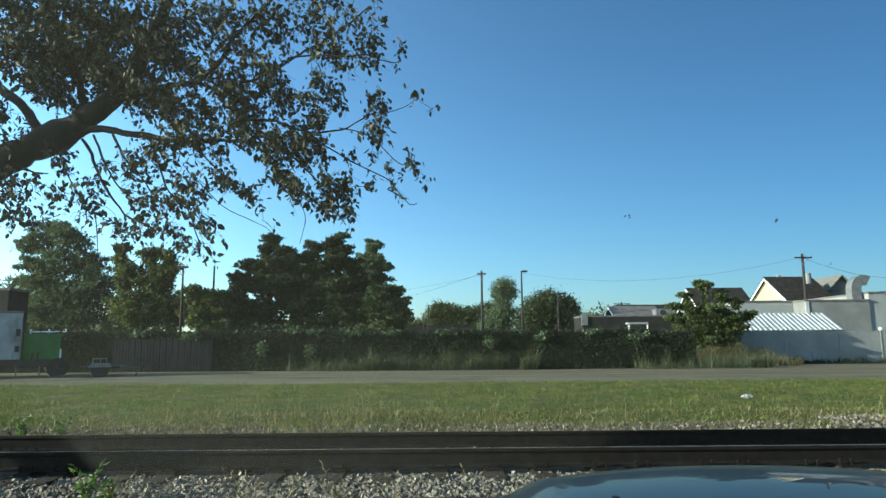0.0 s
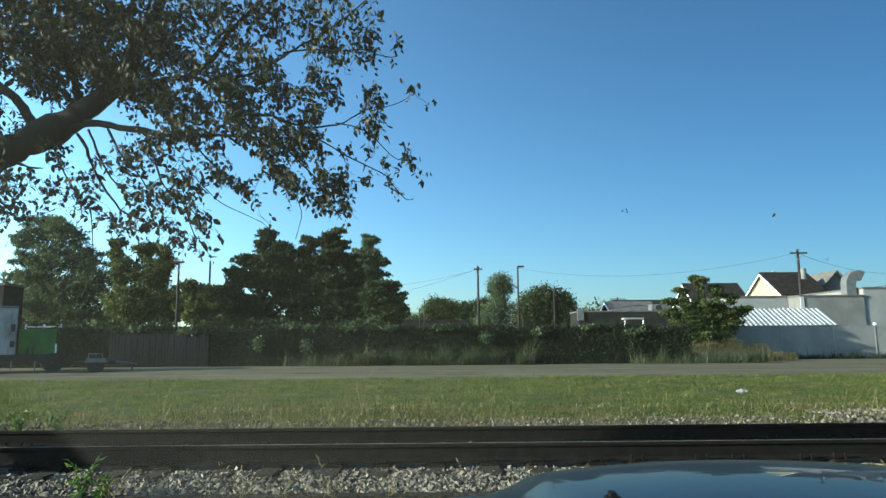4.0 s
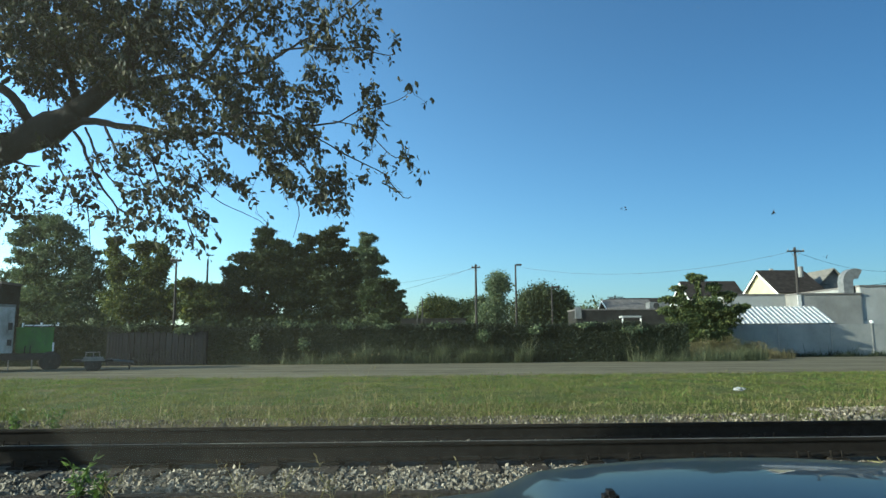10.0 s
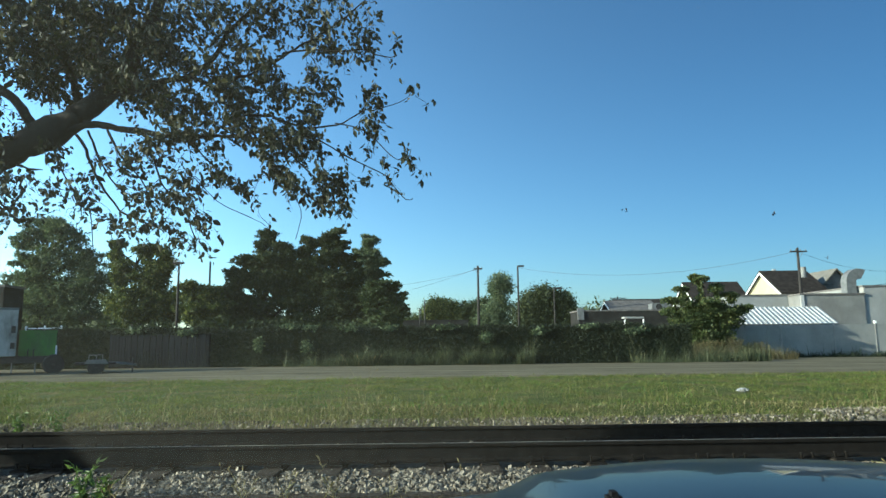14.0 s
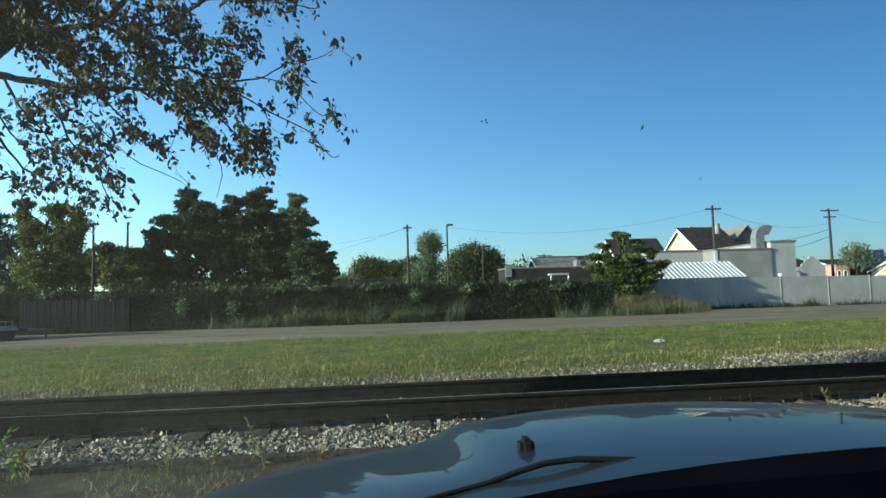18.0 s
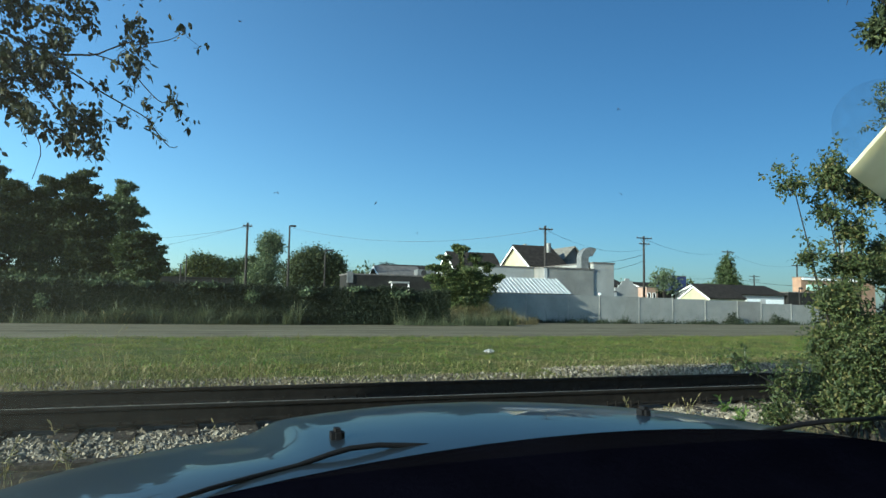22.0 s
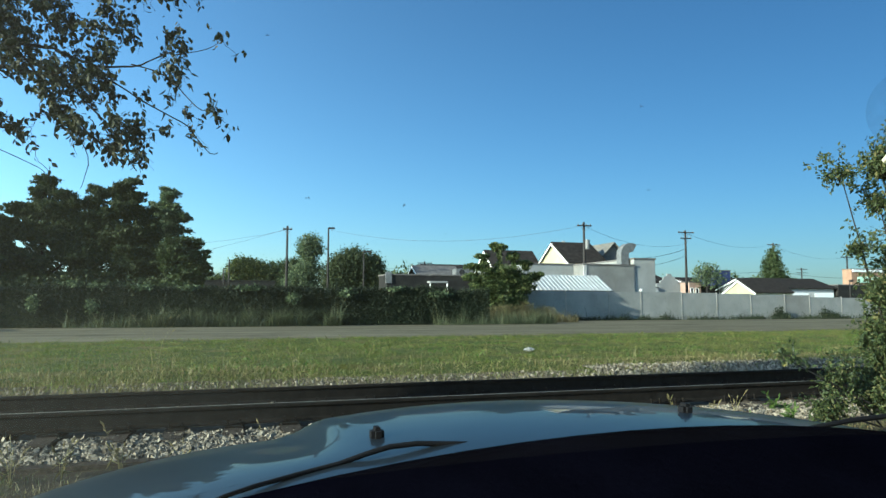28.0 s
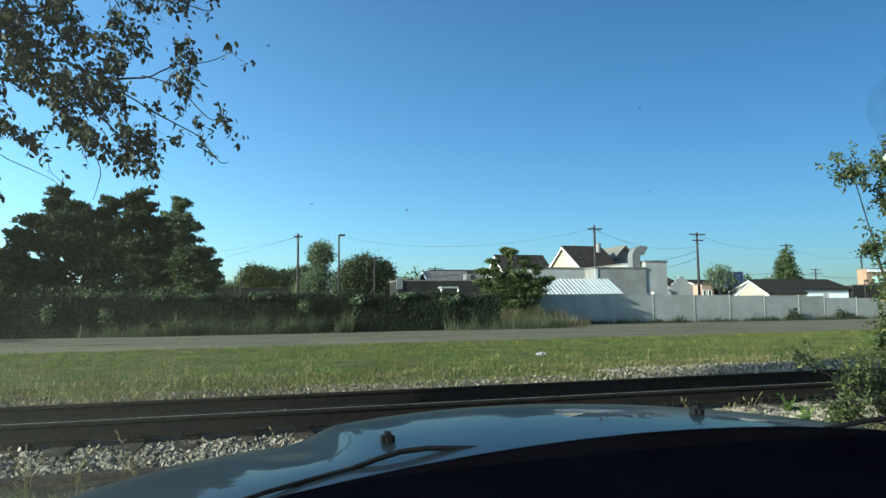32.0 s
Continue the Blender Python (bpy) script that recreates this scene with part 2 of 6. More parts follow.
M_BARK = surface("bark", (0.009, 0.0075, 0.006), (0.026, 0.021, 0.016), 5, 0.95, bump=0.8, fine=25, stretch=(1, 1, 0.3))
M_POLE = surface("pole_wood", (0.011, 0.0095, 0.0085), (0.028, 0.024, 0.021), 3, 0.9, bump=0.4, stretch=(2, 2, 0.2))
# near-black steel; the shade on the rails' near faces is put in
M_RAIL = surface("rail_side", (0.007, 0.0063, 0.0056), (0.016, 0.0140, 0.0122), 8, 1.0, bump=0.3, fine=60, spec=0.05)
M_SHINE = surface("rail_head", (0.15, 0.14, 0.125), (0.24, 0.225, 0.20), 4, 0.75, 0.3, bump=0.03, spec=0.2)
M_TIE = surface("tie_wood", (0.022, 0.0185, 0.015), (0.060, 0.051, 0.042), 7, 1.0, bump=0.6, fine=30, stretch=(4, 0.5, 4), spec=0.03)
M_WHITEWALL = surface("painted_block", (0.160, 0.162, 0.154), (0.232, 0.232, 0.219), 0.8, 0.85, bump=0.15, fine=22, stain=(0.16, 0.155, 0.14), spec=0.12)
M_WHITEBLD = surface("white_paint", (0.205, 0.207, 0.198), (0.28, 0.28, 0.267), 0.7, 0.8, bump=0.15, fine=18, stain=(0.20, 0.192, 0.175), spec=0.12)
M_CREAM = surface("cream_siding", (0.29, 0.27, 0.175), (0.37, 0.345, 0.23), 1.0, 0.75, bump=0.1)
M_SHINGLE = surface("dark_shingle", (0.016, 0.014, 0.013), (0.038, 0.033, 0.029), 2.5, 1.0, bump=0.4, fine=14, spec=0.04)
M_TANROOF = surface("tan_shingle", (0.085, 0.078, 0.066), (0.15, 0.14, 0.118), 2.5, 0.95, bump=0.3, fine=14)
M_GREYROOF = surface("grey_shingle", (0.08, 0.074, 0.07), (0.15, 0.14, 0.13), 2.0, 1.0, bump=0.3, fine=14, spec=0.05)
M_TIN = surface("white_tin", (0.30, 0.305, 0.30), (0.41, 0.41, 0.40), 1.5, 0.6, 0.0, bump=0.05)
M_ZINC = surface("galvanised", (0.10, 0.102, 0.10), (0.18, 0.18, 0.176), 3, 0.6, 0.3, bump=0.05)
M_BROWN = surface("brown_wall", (0.015, 0.0145, 0.014), (0.030, 0.029, 0.027), 1.2, 0.95, bump=0.2, spec=0.06)
M_PINK = surface("pink_brick", (0.24, 0.155, 0.118), (0.34, 0.235, 0.185), 1.5, 0.9, bump=0.2)
M_BLUE = surface("blue_panel", (0.016, 0.022, 0.075), (0.028, 0.038, 0.11), 1.0, 0.6, bump=0.05)
M_GREENBIN = surface("green_steel", (0.045, 0.15, 0.018), (0.075, 0.23, 0.03), 1.5, 0.6, bump=0.08, stain=(0.04, 0.07, 0.03))
M_TRUCK = surface("white_truck_body", (0.30, 0.295, 0.28), (0.40, 0.39, 0.375), 2.2, 0.5, bump=0.04, stain=(0.06, 0.055, 0.05))
M_BLACK = surface("black_rubber", (0.012, 0.012, 0.012), (0.028, 0.028, 0.028), 8, 0.85, bump=0.1)
M_CHASSIS = surface("dark_steel", (0.015, 0.014, 0.014), (0.04, 0.036, 0.034), 4, 0.7, 0.2, bump=0.1)
M_WINDOW = surface("dark_glass", (0.02, 0.022, 0.025), (0.035, 0.038, 0.042), 2, 0.12, bump=0.0, spec=0.6)
M_PLASTIC = surface("white_plastic", (0.70, 0.70, 0.68), (0.82, 0.82, 0.80), 5, 0.5, bump=0.1)
M_SIGNRED = surface("red_sign", (0.45, 0.04, 0.03), (0.60, 0.07, 0.05), 3, 0.6, bump=0.0)
M_SIGNGREEN = surface("pale_green_sign", (0.45, 0.66, 0.52), (0.60, 0.80, 0.66), 3, 0.6, bump=0.0)

# ---- ground ----
RAIL_NEAR, RAIL_FAR = 8.03, 9.54
TIE_X, TIE_STEP = 0.05, 0.597


def ground_height(x, y):
    """The lie of the land: level beyond the track, lower round the car."""
    pts = [(-200, -0.32), (6.3, -0.32), (6.9, -0.33), (8.0, -0.34), (10.0, -0.34), (10.6, -0.20), (11.2, -0.10), (12.5, 0.0), (4000, 0.0)]
    for (a, p), (b, q) in zip(pts, pts[1:]):
        if y <= b:
            return p + (q - p) * max(0.0, (y - a) / (b - a))
    return 0.0


def ground_material():
    mat, nt, bsdf, out = nodes_of("grass_ground")
    a = noise_at(nt, 0.7, 6, space="World")
    b = noise_at(nt, 6.0, 8, 0.7, space="World")
    col = ramp(nt, a, [(0.3, (0.05, 0.065, 0.015)), (0.5, (0.085, 0.095, 0.022)), (0.68, (0.15, 0.115, 0.048))])
    col = mixed(nt, col, ramp(nt, b, [(0.3, (0.45, 0.45, 0.45)), (0.7, (1, 1, 1))]), 1.0, 'MULTIPLY')
    nt.links.new(col, bsdf.inputs["Base Color"])
    bsdf.inputs["Roughness"].default_value = 1.0
    bsdf.inputs["Specular IOR Level"].default_value = 0.1
    bp = nt.nodes.new("ShaderNodeBump")
    bp.inputs["Strength"].default_value, bp.inputs["Distance"].default_value = 0.8, 0.05
    nt.links.new(b, bp.inputs["Height"])
    nt.links.new(bp.outputs[0], bsdf.inputs["Normal"])
    return mat


def build_ground():
    xs = [-3000, -600, -200, -90] + [x * 1.5 for x in range(-40, 80)] + [130, 200, 600, 3000]
    ys = [-3000, -300, -60, -20, -5, 0, 3, 5] + [6 + 0.25 * k for k in range(28)] + [13.5 + k for k in range(0, 40)] + [60, 70, 90, 130, 300, 1000, 3500]
    V = [(x, y, ground_height(x, y) + (0.02 * noise.noise(Vector((x * .3, y * .5, 0))) if 10.5 < y < 40 else 0)) for y in ys for x in xs]
    n = len(xs)
    F = [(j * n + i, j * n + i + 1, (j + 1) * n + i + 1, (j + 1) * n + i) for j in range(len(ys) - 1) for i in range(n - 1)]
    ob = new("ground", mesh_of("ground", V, F, True))
    ob.data.materials.append(ground_material())
    tagged(ob, "grassy ground with bare earth patches", "ground", kind="structure")
    # gravel lane
    road = Shape()
    V, F = [], []
    xs2 = [x * 1.0 for x in range(-70, 110)]
    for x in xs2:
        near = 22.7 + 0.25 * noise.noise(Vector((x * .4, 0, 3))) + 0.004 * max(0, x) * 8
        far = 35.2 + max(0.0, min(1.0, (x - 12) / 8)) * 5.2
        V += [(x, near, 0.005), (x, near + 0.5, 0.035), (x, (near + far) / 2, 0.06), (x, far - 0.5, 0.035), (x, far, 0.005)]
    F = [(i * 5 + k, (i + 1) * 5 + k, (i + 1) * 5 + k + 1, i * 5 + k + 1) for i in range(len(xs2) - 1) for k in range(4)]
    road.add(V, F)
    m = surface("gravel_lane", (0.085, 0.074, 0.047), (0.17, 0.150, 0.098), 0.9, 0.95, bump=0.8, fine=7, stain=(0.055, 0.049, 0.032), stretch=(0.12, 1, 1), spec=0.04)
    tagged(road.made("road", m, smooth=True), "worn pale gravel lane with dusty edges", "road", kind="structure")
    # bed under the stones
    bed = Shape()
    prof = [(6.6, -0.36), (6.85, -0.27), (7.4, -0.245), (7.85, -0.245), (7.95, -0.235), (9.62, -0.235), (9.85, -0.225), (10.0, -0.30), (10.6, -0.45)]
    bed.extrude([(p[0], p[1]) for p in prof] + [(10.6, -0.5), (6.6, -0.5)], -60, 80)
    m = surface("ballast_bed", (0.05, 0.042, 0.032), (0.14, 0.12, 0.09), 14, 1.0, bump=1.0, fine=30, spec=0.03)
    tagged(bed.made("ballast_bed", m), "grey ballast bed of the railway track", "track bed", kind="structure")


build_ground()


# ---- foliage builders ----
def leaf_cards(P, size, aspect=0.5, droop=0.4, spread=1.0, rng=RNG, jitter=0.35):
    """Folded diamond leaves at the points P: four corners and two faces each."""
    n = len(P)
    ax = rng.normal(size=(n, 3)) * (spread, spread, spread)
    ax[:, 2] -= droop
    ax /= np.linalg.norm(ax, axis=1)[:, None]
    ref = rng.normal(size=(n, 3))
    sd = np.cross(ax, ref)
    sd /= np.linalg.norm(sd, axis=1)[:, None]
    nm = np.cross(ax, sd)
    s = (size * (1 + jitter * rng.normal(size=n)).clip(0.35, 1.8))[:, None]
    w = s * aspect / 2
    base, tip = P, P + ax * s
    mid = P + ax * s * 0.42 + nm * s * 0.10
    V = np.stack([base, mid - sd * w, tip, mid + sd * w], 1).reshape(-1, 3)
    k = np.arange(n)[:, None] * 4
    F = np.concatenate([k + [[0, 1, 2]], k + [[0, 2, 3]]], 0)
    return V, F


def oval_leaves(P, size, aspect=0.5, droop=0.4, rng=RNG, jitter=0.35, way=None):
    """Oval pointed leaves, folded along the midrib: six corners and four faces each."""
    n = len(P)
    ax = rng.normal(size=(n, 3)) if way is None else np.array(way)
    if way is None:
        ax[:, 2] -= droop
    ax /= np.linalg.norm(ax, axis=1)[:, None]
    sd = np.cross(ax, rng.normal(size=(n, 3)))
    sd /= np.linalg.norm(sd, axis=1)[:, None]
    nm = np.cross(ax, sd)
    s = (size * (1 + jitter * rng.normal(size=n)).clip(0.35, 1.8))[:, None]
    w = s * aspect / 2
    a, b = P + ax * s * .33 + nm * s * .05, P + ax * s * .68 + nm * s * .04
    V = np.stack([P, a - sd * w, b - sd * w * .75, P + ax * s - nm * s * .05, b + sd * w * .75, a + sd * w], 1).reshape(-1, 3)
    k = np.arange(n)[:, None] * 6
    F = np.concatenate([k + [[0, 1, 3]], k + [[1, 2, 3]], k + [[0, 3, 5]], k + [[5, 3, 4]]], 0)
    return V, F


def tuft_cards(seeds, heart, per, length, aspect, rng=RNG, splay=0.75, lift=0.25):
    """Sprays of slender needles or twig leaves, each fanning out from its seed and away from the heart of the crown."""
    out = seeds - heart
    out /= np.linalg.norm(out, axis=1)[:, None] + 1e-6
    P = np.repeat(seeds, per, 0)
    n = len(P)
    ax = np.repeat(out, per, 0) * .7 + rng.normal(size=(n, 3)) * splay
    ax[:, 2] += lift
    ax /= np.linalg.norm(ax, axis=1)[:, None]
    sd = np.cross(ax, rng.normal(size=(n, 3)))
    sd /= np.linalg.norm(sd, axis=1)[:, None]
    s = (length * rng.uniform(.5, 1.3, n))[:, None]
    P = P + rng.normal(size=(n, 3)) * length * .25
    V = np.stack([P - sd * s * aspect * .2, P + ax * s * .5 - sd * s * aspect * .5, P + ax * s, P + ax * s * .5 + sd * s * aspect * .5], 1).reshape(-1, 3)
    k = np.arange(n)[:, None] * 4
    return V, np.concatenate([k + [[0, 1, 2]], k + [[0, 2, 3]]], 0)


def quick_mesh(name, V, F, mat, parent=None, smooth=False):
    me = bpy.data.meshes.new(name)
    V = np.asarray(V, np.float32)
    F = np.asarray(F, np.int32)
    me.vertices.add(len(V))
    me.vertices.foreach_set("co", V.ravel())
    k = F.shape[1]
    me.loops.add(F.size)
    me.loops.foreach_set("vertex_index", F.ravel())
    me.polygons.add(len(F))
    me.polygons.foreach_set("loop_start", np.arange(0, F.size, k, dtype=np.int32))
    me.polygons.foreach_set("use_smooth", np.full(len(F), smooth))
    me.update(calc_edges=True)
    me.validate()
    me.materials.append(mat)
    ob = new(name, me)
    if parent:
        ob.parent = parent
    return ob


def blob_points(blobs, n, rng=RNG, shell=0.55):
    """Points in a union of ellipsoids (centre, radii), denser towards their skins."""
    vol = np.array([b[1][0] * b[1][1] * b[1][2] for b in blobs]) ** (2 / 3)
    pick = rng.choice(len(blobs), n, p=vol / vol.sum())
    d = rng.normal(size=(n, 3))
    d /= np.linalg.norm(d, axis=1)[:, None]
    r = shell + (1 - shell) * rng.random(n) ** 0.6
    r *= 1 + 0.12 * rng.normal(size=n).clip(-1.5, 1.2)
    C = np.array([b[0] for b in blobs])[pick]
    R = np.array([b[1] for b in blobs])[pick]
    return C + d * r[:, None] * R


def background_tree(name, label, base, height, blobs, mat, leaves, size, trunk=0.25, droop=0.3, clump=6, lean=0.0, dense=0.12, spread=1.3, tiers=0, needle=None):
    """A tree: tapered trunk with limbs, and a crown of many small leaf clumps with gaps.
    blobs: (dx, dy, z, rx, ry, rz) from the foot."""
    t = thing(name, label, "tree", at=base)
    sh = Shape()
    top = Vector((lean, 0, height * 0.82))
    pts = [Vector((0, 0, -0.15)), Vector((0.05, 0, height * 0.2)), Vector((lean * .4, 0.1, height * 0.5)), top]
    sh.tube(pts, [trunk * 1.25, trunk, trunk * .6, trunk * .15], 8)
    bl = [((b[0], b[1], b[2]), (b[3], b[4], b[5])) for b in blobs]
    for c, r in bl:
        s = Vector((lean * .3, 0, max(height * 0.15, c[2] - r[2] * 1.1)))
        e = Vector(c)
        sh.tube([s, (s + e) / 2 + Vector((0, 0, 0.1 * height * .3)), e], [trunk * .5, trunk * .3, trunk * .08], 6)
    sh.made("trunk", M_BARK, t, smooth=True)
    leaves = int(leaves * 1.5)
    # ragged branch ends round the crown
    ends = []
    for k in range(tiers):
        c, r = bl[k % len(bl)]
        a = RNG.uniform(0, 2 * np.pi)
        e = RNG.uniform(-.3, .8)
        w = RNG.uniform(.22, .6)
        ends.append(((c[0] + r[0] * math.cos(a) * math.cos(e) * 1.08, c[1] + r[1] * math.sin(a) * math.cos(e), c[2] + r[2] * math.sin(e) * 1.1), (w, w, w * .38)))
    seeds = blob_points(bl + ends, max(1, leaves // clump), shell=0.35)
    P = np.repeat(seeds, clump, 0) + (RNG.normal(size=(len(seeds) * clump, 3)) * size * spread).clip(-2.2 * size * spread, 2.2 * size * spread)
    V, F = leaf_cards(P, size, 0.6, droop)
    if needle:
        per, length, aspect, splay, lift = needle
        bs = [b for b in bl + ends]
        vol = np.array([(b[1][0] * b[1][2]) for b in bs])
        pick = RNG.choice(len(bs), max(1, leaves // per), p=vol / vol.sum())
        C, R = np.array([b[0] for b in bs])[pick], np.array([b[1] for b in bs])[pick]
        d = RNG.normal(size=(len(pick), 3))
        d /= np.linalg.norm(d, axis=1)[:, None]
        seeds = C + d * (R * (RNG.uniform(.5, 1.0, len(pick)))[:, None] - length * .4).clip(.02, None) * RNG.lognormal(0, .10, len(pick))[:, None]
        V, F = tuft_cards(seeds, C - np.array((0, 0, .3)), per, length, aspect, RNG, splay, lift)
    # the dense inside of the crown
    Q = blob_points([(c, tuple(.8 * q for q in r)) for c, r in bl], int(leaves * dense), shell=0.1)
    V2, F2 = leaf_cards(Q, size * (2.2 if not needle else 1.6), 0.8, droop)
    V, F = np.concatenate([V, V2]), np.concatenate([F, F2 + len(V)])
    quick_mesh("crown", V, F, mat, t)
    return t


# ---- railway track ----
def build_track():
    prof = [(-.075, 0), (.075, 0), (.075, .012), (.02, .03), (.010, .045), (.010, .160), (.037, .175), (.038, .200), (.030, .211), (-.030, .211), (-.038, .200), (-.037, .175), (-.010, .160), (-.010, .045), (-.02, .03), (-.075, .012)]
    for y, lab in ((RAIL_NEAR, "rusty steel rail toned dark for shade, with a bright worn head"), (RAIL_FAR, "rusty far steel rail toned dark for shade, on wooden ties")):
        t = thing("rail", lab, "rail", "rails of the track", at=(0, y, -0.175))
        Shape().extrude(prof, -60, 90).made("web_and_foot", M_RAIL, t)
        # pale strip on the near head, dark tie tone on the far one
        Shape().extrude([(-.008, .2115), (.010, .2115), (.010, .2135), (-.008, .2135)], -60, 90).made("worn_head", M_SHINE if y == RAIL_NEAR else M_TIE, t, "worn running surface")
    # one tie, then its copies
    tie = thing("railway_tie", "weathered dark wooden tie half sunk in ballast", "railway tie", "ties under the rails")
    Shape().box((-.115, 7.42, -.34), (.115, 10.15, -.196), bev=0.012).made("beam", M_TIE, tie)
    for y in (RAIL_NEAR, RAIL_FAR):
        Shape().box((-.10, y - .17, -.196), (.10, y + .17, -.1755), bev=0.004).made("tie_plate", M_RAIL, tie, "rusty steel plate in the same shade-darkened tone")
        for sx in (-.065, .065):
            sp = Shape()
            sp.box((sx - .009, y - .105, -.19), (sx + .009, y - .087, -.115))
            sp.box((sx - .016, y - .115, -.122), (sx + .016, y - .072, -.106), bev=0.004)
            sp.made("spike", M_RAIL, tie)
    tie.matrix_world = pose(TIE_X, 0, 0)
    for i in range(-36, 66):
        if i == 0:
            continue
        copy_thing(tie, pose(TIE_X + TIE_STEP * i, 0, 0.004 * math.sin(i * 1.7), 0, 0, 0.8 * math.sin(i * 3.3)))


def stones(name, label, n, xr, yr, size, z_of, mat, clear=0.0):
    """Crushed stones as uneven lumps, in one mesh."""
    base = np.array([(1, 0, 0), (-1, 0, 0), (0, 1, 0), (0, -1, 0), (0, 0, 1), (0, 0, -1), (.6, .6, .55), (-.62, .58, .5), (-.55, -.6, .55), (.6, -.6, .5)], float)
    faces = np.array([(0, 6, 4), (0, 9, 4), (1, 7, 4), (1, 8, 4), (2, 6, 4), (2, 7, 4), (3, 8, 4), (3, 9, 4), (0, 2, 6), (2, 1, 7), (1, 3, 8), (3, 0, 9), (0, 5, 2), (2, 5, 1), (1, 5, 3), (3, 5, 0)])
    x = RNG.uniform(*xr, n)
    y = RNG.uniform(*yr, n)
    # fewer stones lie on the ties
    off = np.abs((x - TIE_X + TIE_STEP / 2) % TIE_STEP - TIE_STEP / 2)
    keep = ~((off < .12) & (y > 7.5 + .12 * np.sin(x * 5)) & (RNG.random(n) < clear))
    x, y = x[keep], y[keep]
    n = len(x)
    z = np.array([z_of(a, b) for a, b in zip(x, y)])
    s = size * RNG.lognormal(0, 0.22, n)
    R = RNG.normal(size=(n, 3, 3))
    q, _ = np.linalg.qr(R)
    V = base[None] * (1 + 0.22 * RNG.normal(size=(n, 10, 1))) * np.stack([s, s * RNG.uniform(.6, 1, n), s * RNG.uniform(.5, .85, n)], 1)[:, None, :]
    V = np.einsum('nij,nkj->nki', q, V) + np.stack([x, y, z + s * .25], 1)[:, None, :]
    F = (faces[None] + (np.arange(n) * 10)[:, None, None]).reshape(-1, 3)
    ob = quick_mesh(name, V.reshape(-1, 3), F, mat)
    tagged(ob, label, "gravel", kind="stuff")


def stone_material():
    mat, nt, bsdf, out = nodes_of("crushed_stone")
    geo = nt.nodes.new("ShaderNodeNewGeometry")
    col = ramp(nt, geo.outputs["Random Per Island"], [(0, (0.062, 0.053, 0.040)), (0.5, (0.15, 0.131, 0.100)), (1, (0.28, 0.25, 0.195))])
    g = noise_at(nt, 45, 6, 0.7)
    col = mixed(nt, col, ramp(nt, g, [(0.3, (.6, .58, .55)), (.7, (1, 1, 1))]), 1.0, 'MULTIPLY')
    nt.links.new(col, bsdf.inputs["Base Color"])
    bsdf.inputs["Roughness"].default_value = 0.95
    bsdf.inputs["Specular IOR Level"].default_value = 0.12
    return mat


build_track()
M_CRUSHED = stone_material()


def bed_top(x, y):
    for (a, p), (b, q) in zip(((6.5, -.31), (7.4, -.236), (7.9, -.236), (9.7, -.235), (10.3, -.185), (11.4, -.06), (99, 0)), ((7.4, -.236), (7.9, -.236), (9.7, -.235), (10.3, -.185), (11.4, -.06), (99, 0), (999, 0))):
        if y < b:
            return p + (q - p) * max(0, (y - a) / (b - a))
    return 0


stones("ballast_near", "pale grey crushed stone ballast beside the track", 17500, (-6.5, 9.5), (6.85, 7.84), 0.029, bed_top, M_CRUSHED, .8)
stones("ballast_inner", "dusty ballast between the two rails", 3500, (-9, 14), (8.15, 9.45), 0.026, lambda x, y: -.19, M_CRUSHED)
stones("ballast_far", "pale crushed stones scattered beyond the far rail", 2300, (-12, 11), (10.65, 11.3), 0.021, lambda x, y: bed_top(x, y) + .012, M_CRUSHED)
stones("ballast_heap", "thicker pale stones along the far rail", 14000, (6.5, 34), (9.8, 11.9), 0.031, lambda x, y: bed_top(x, y) + .02, M_CRUSHED)

sho = Shape()
for x0 in range(-40, 80, 4):
    sho.add([(x0 + u, y, bed_top(x0 + u, y) + .012 * noise.noise(Vector(((x0 + u) * 2, y * 2, 8))) - (.05 if y in (9.75, 11.95) else 0)) for y in (9.75, 10.05, 10.35, 10.75, 11.15, 11.5, 11.95) for u in (0, 1, 2, 3, 4)],
            [(j * 5 + i, j * 5 + i + 1, j * 5 + i + 6, j * 5 + i + 5) for j in range(6) for i in range(4)])
tagged(sho.made("shoulder", surface("dry_earth", (0.07, 0.055, 0.033), (0.20, 0.16, 0.10), 2.5, 1.0, bump=0.9, fine=26, stain=(0.10, 0.10, 0.035), spec=0.1), smooth=True), "dry earth shoulder with thin grass beyond the track", "ground", kind="structure")

old = thing("timber_edging", "dark half-buried timber edging beside the ballast", "timber", at=(0, 6.78, -0.3))
Shape().box((-9, -.09, -.12), (3, .09, .045), bev=0.015).made("beam", M_TIE, old)


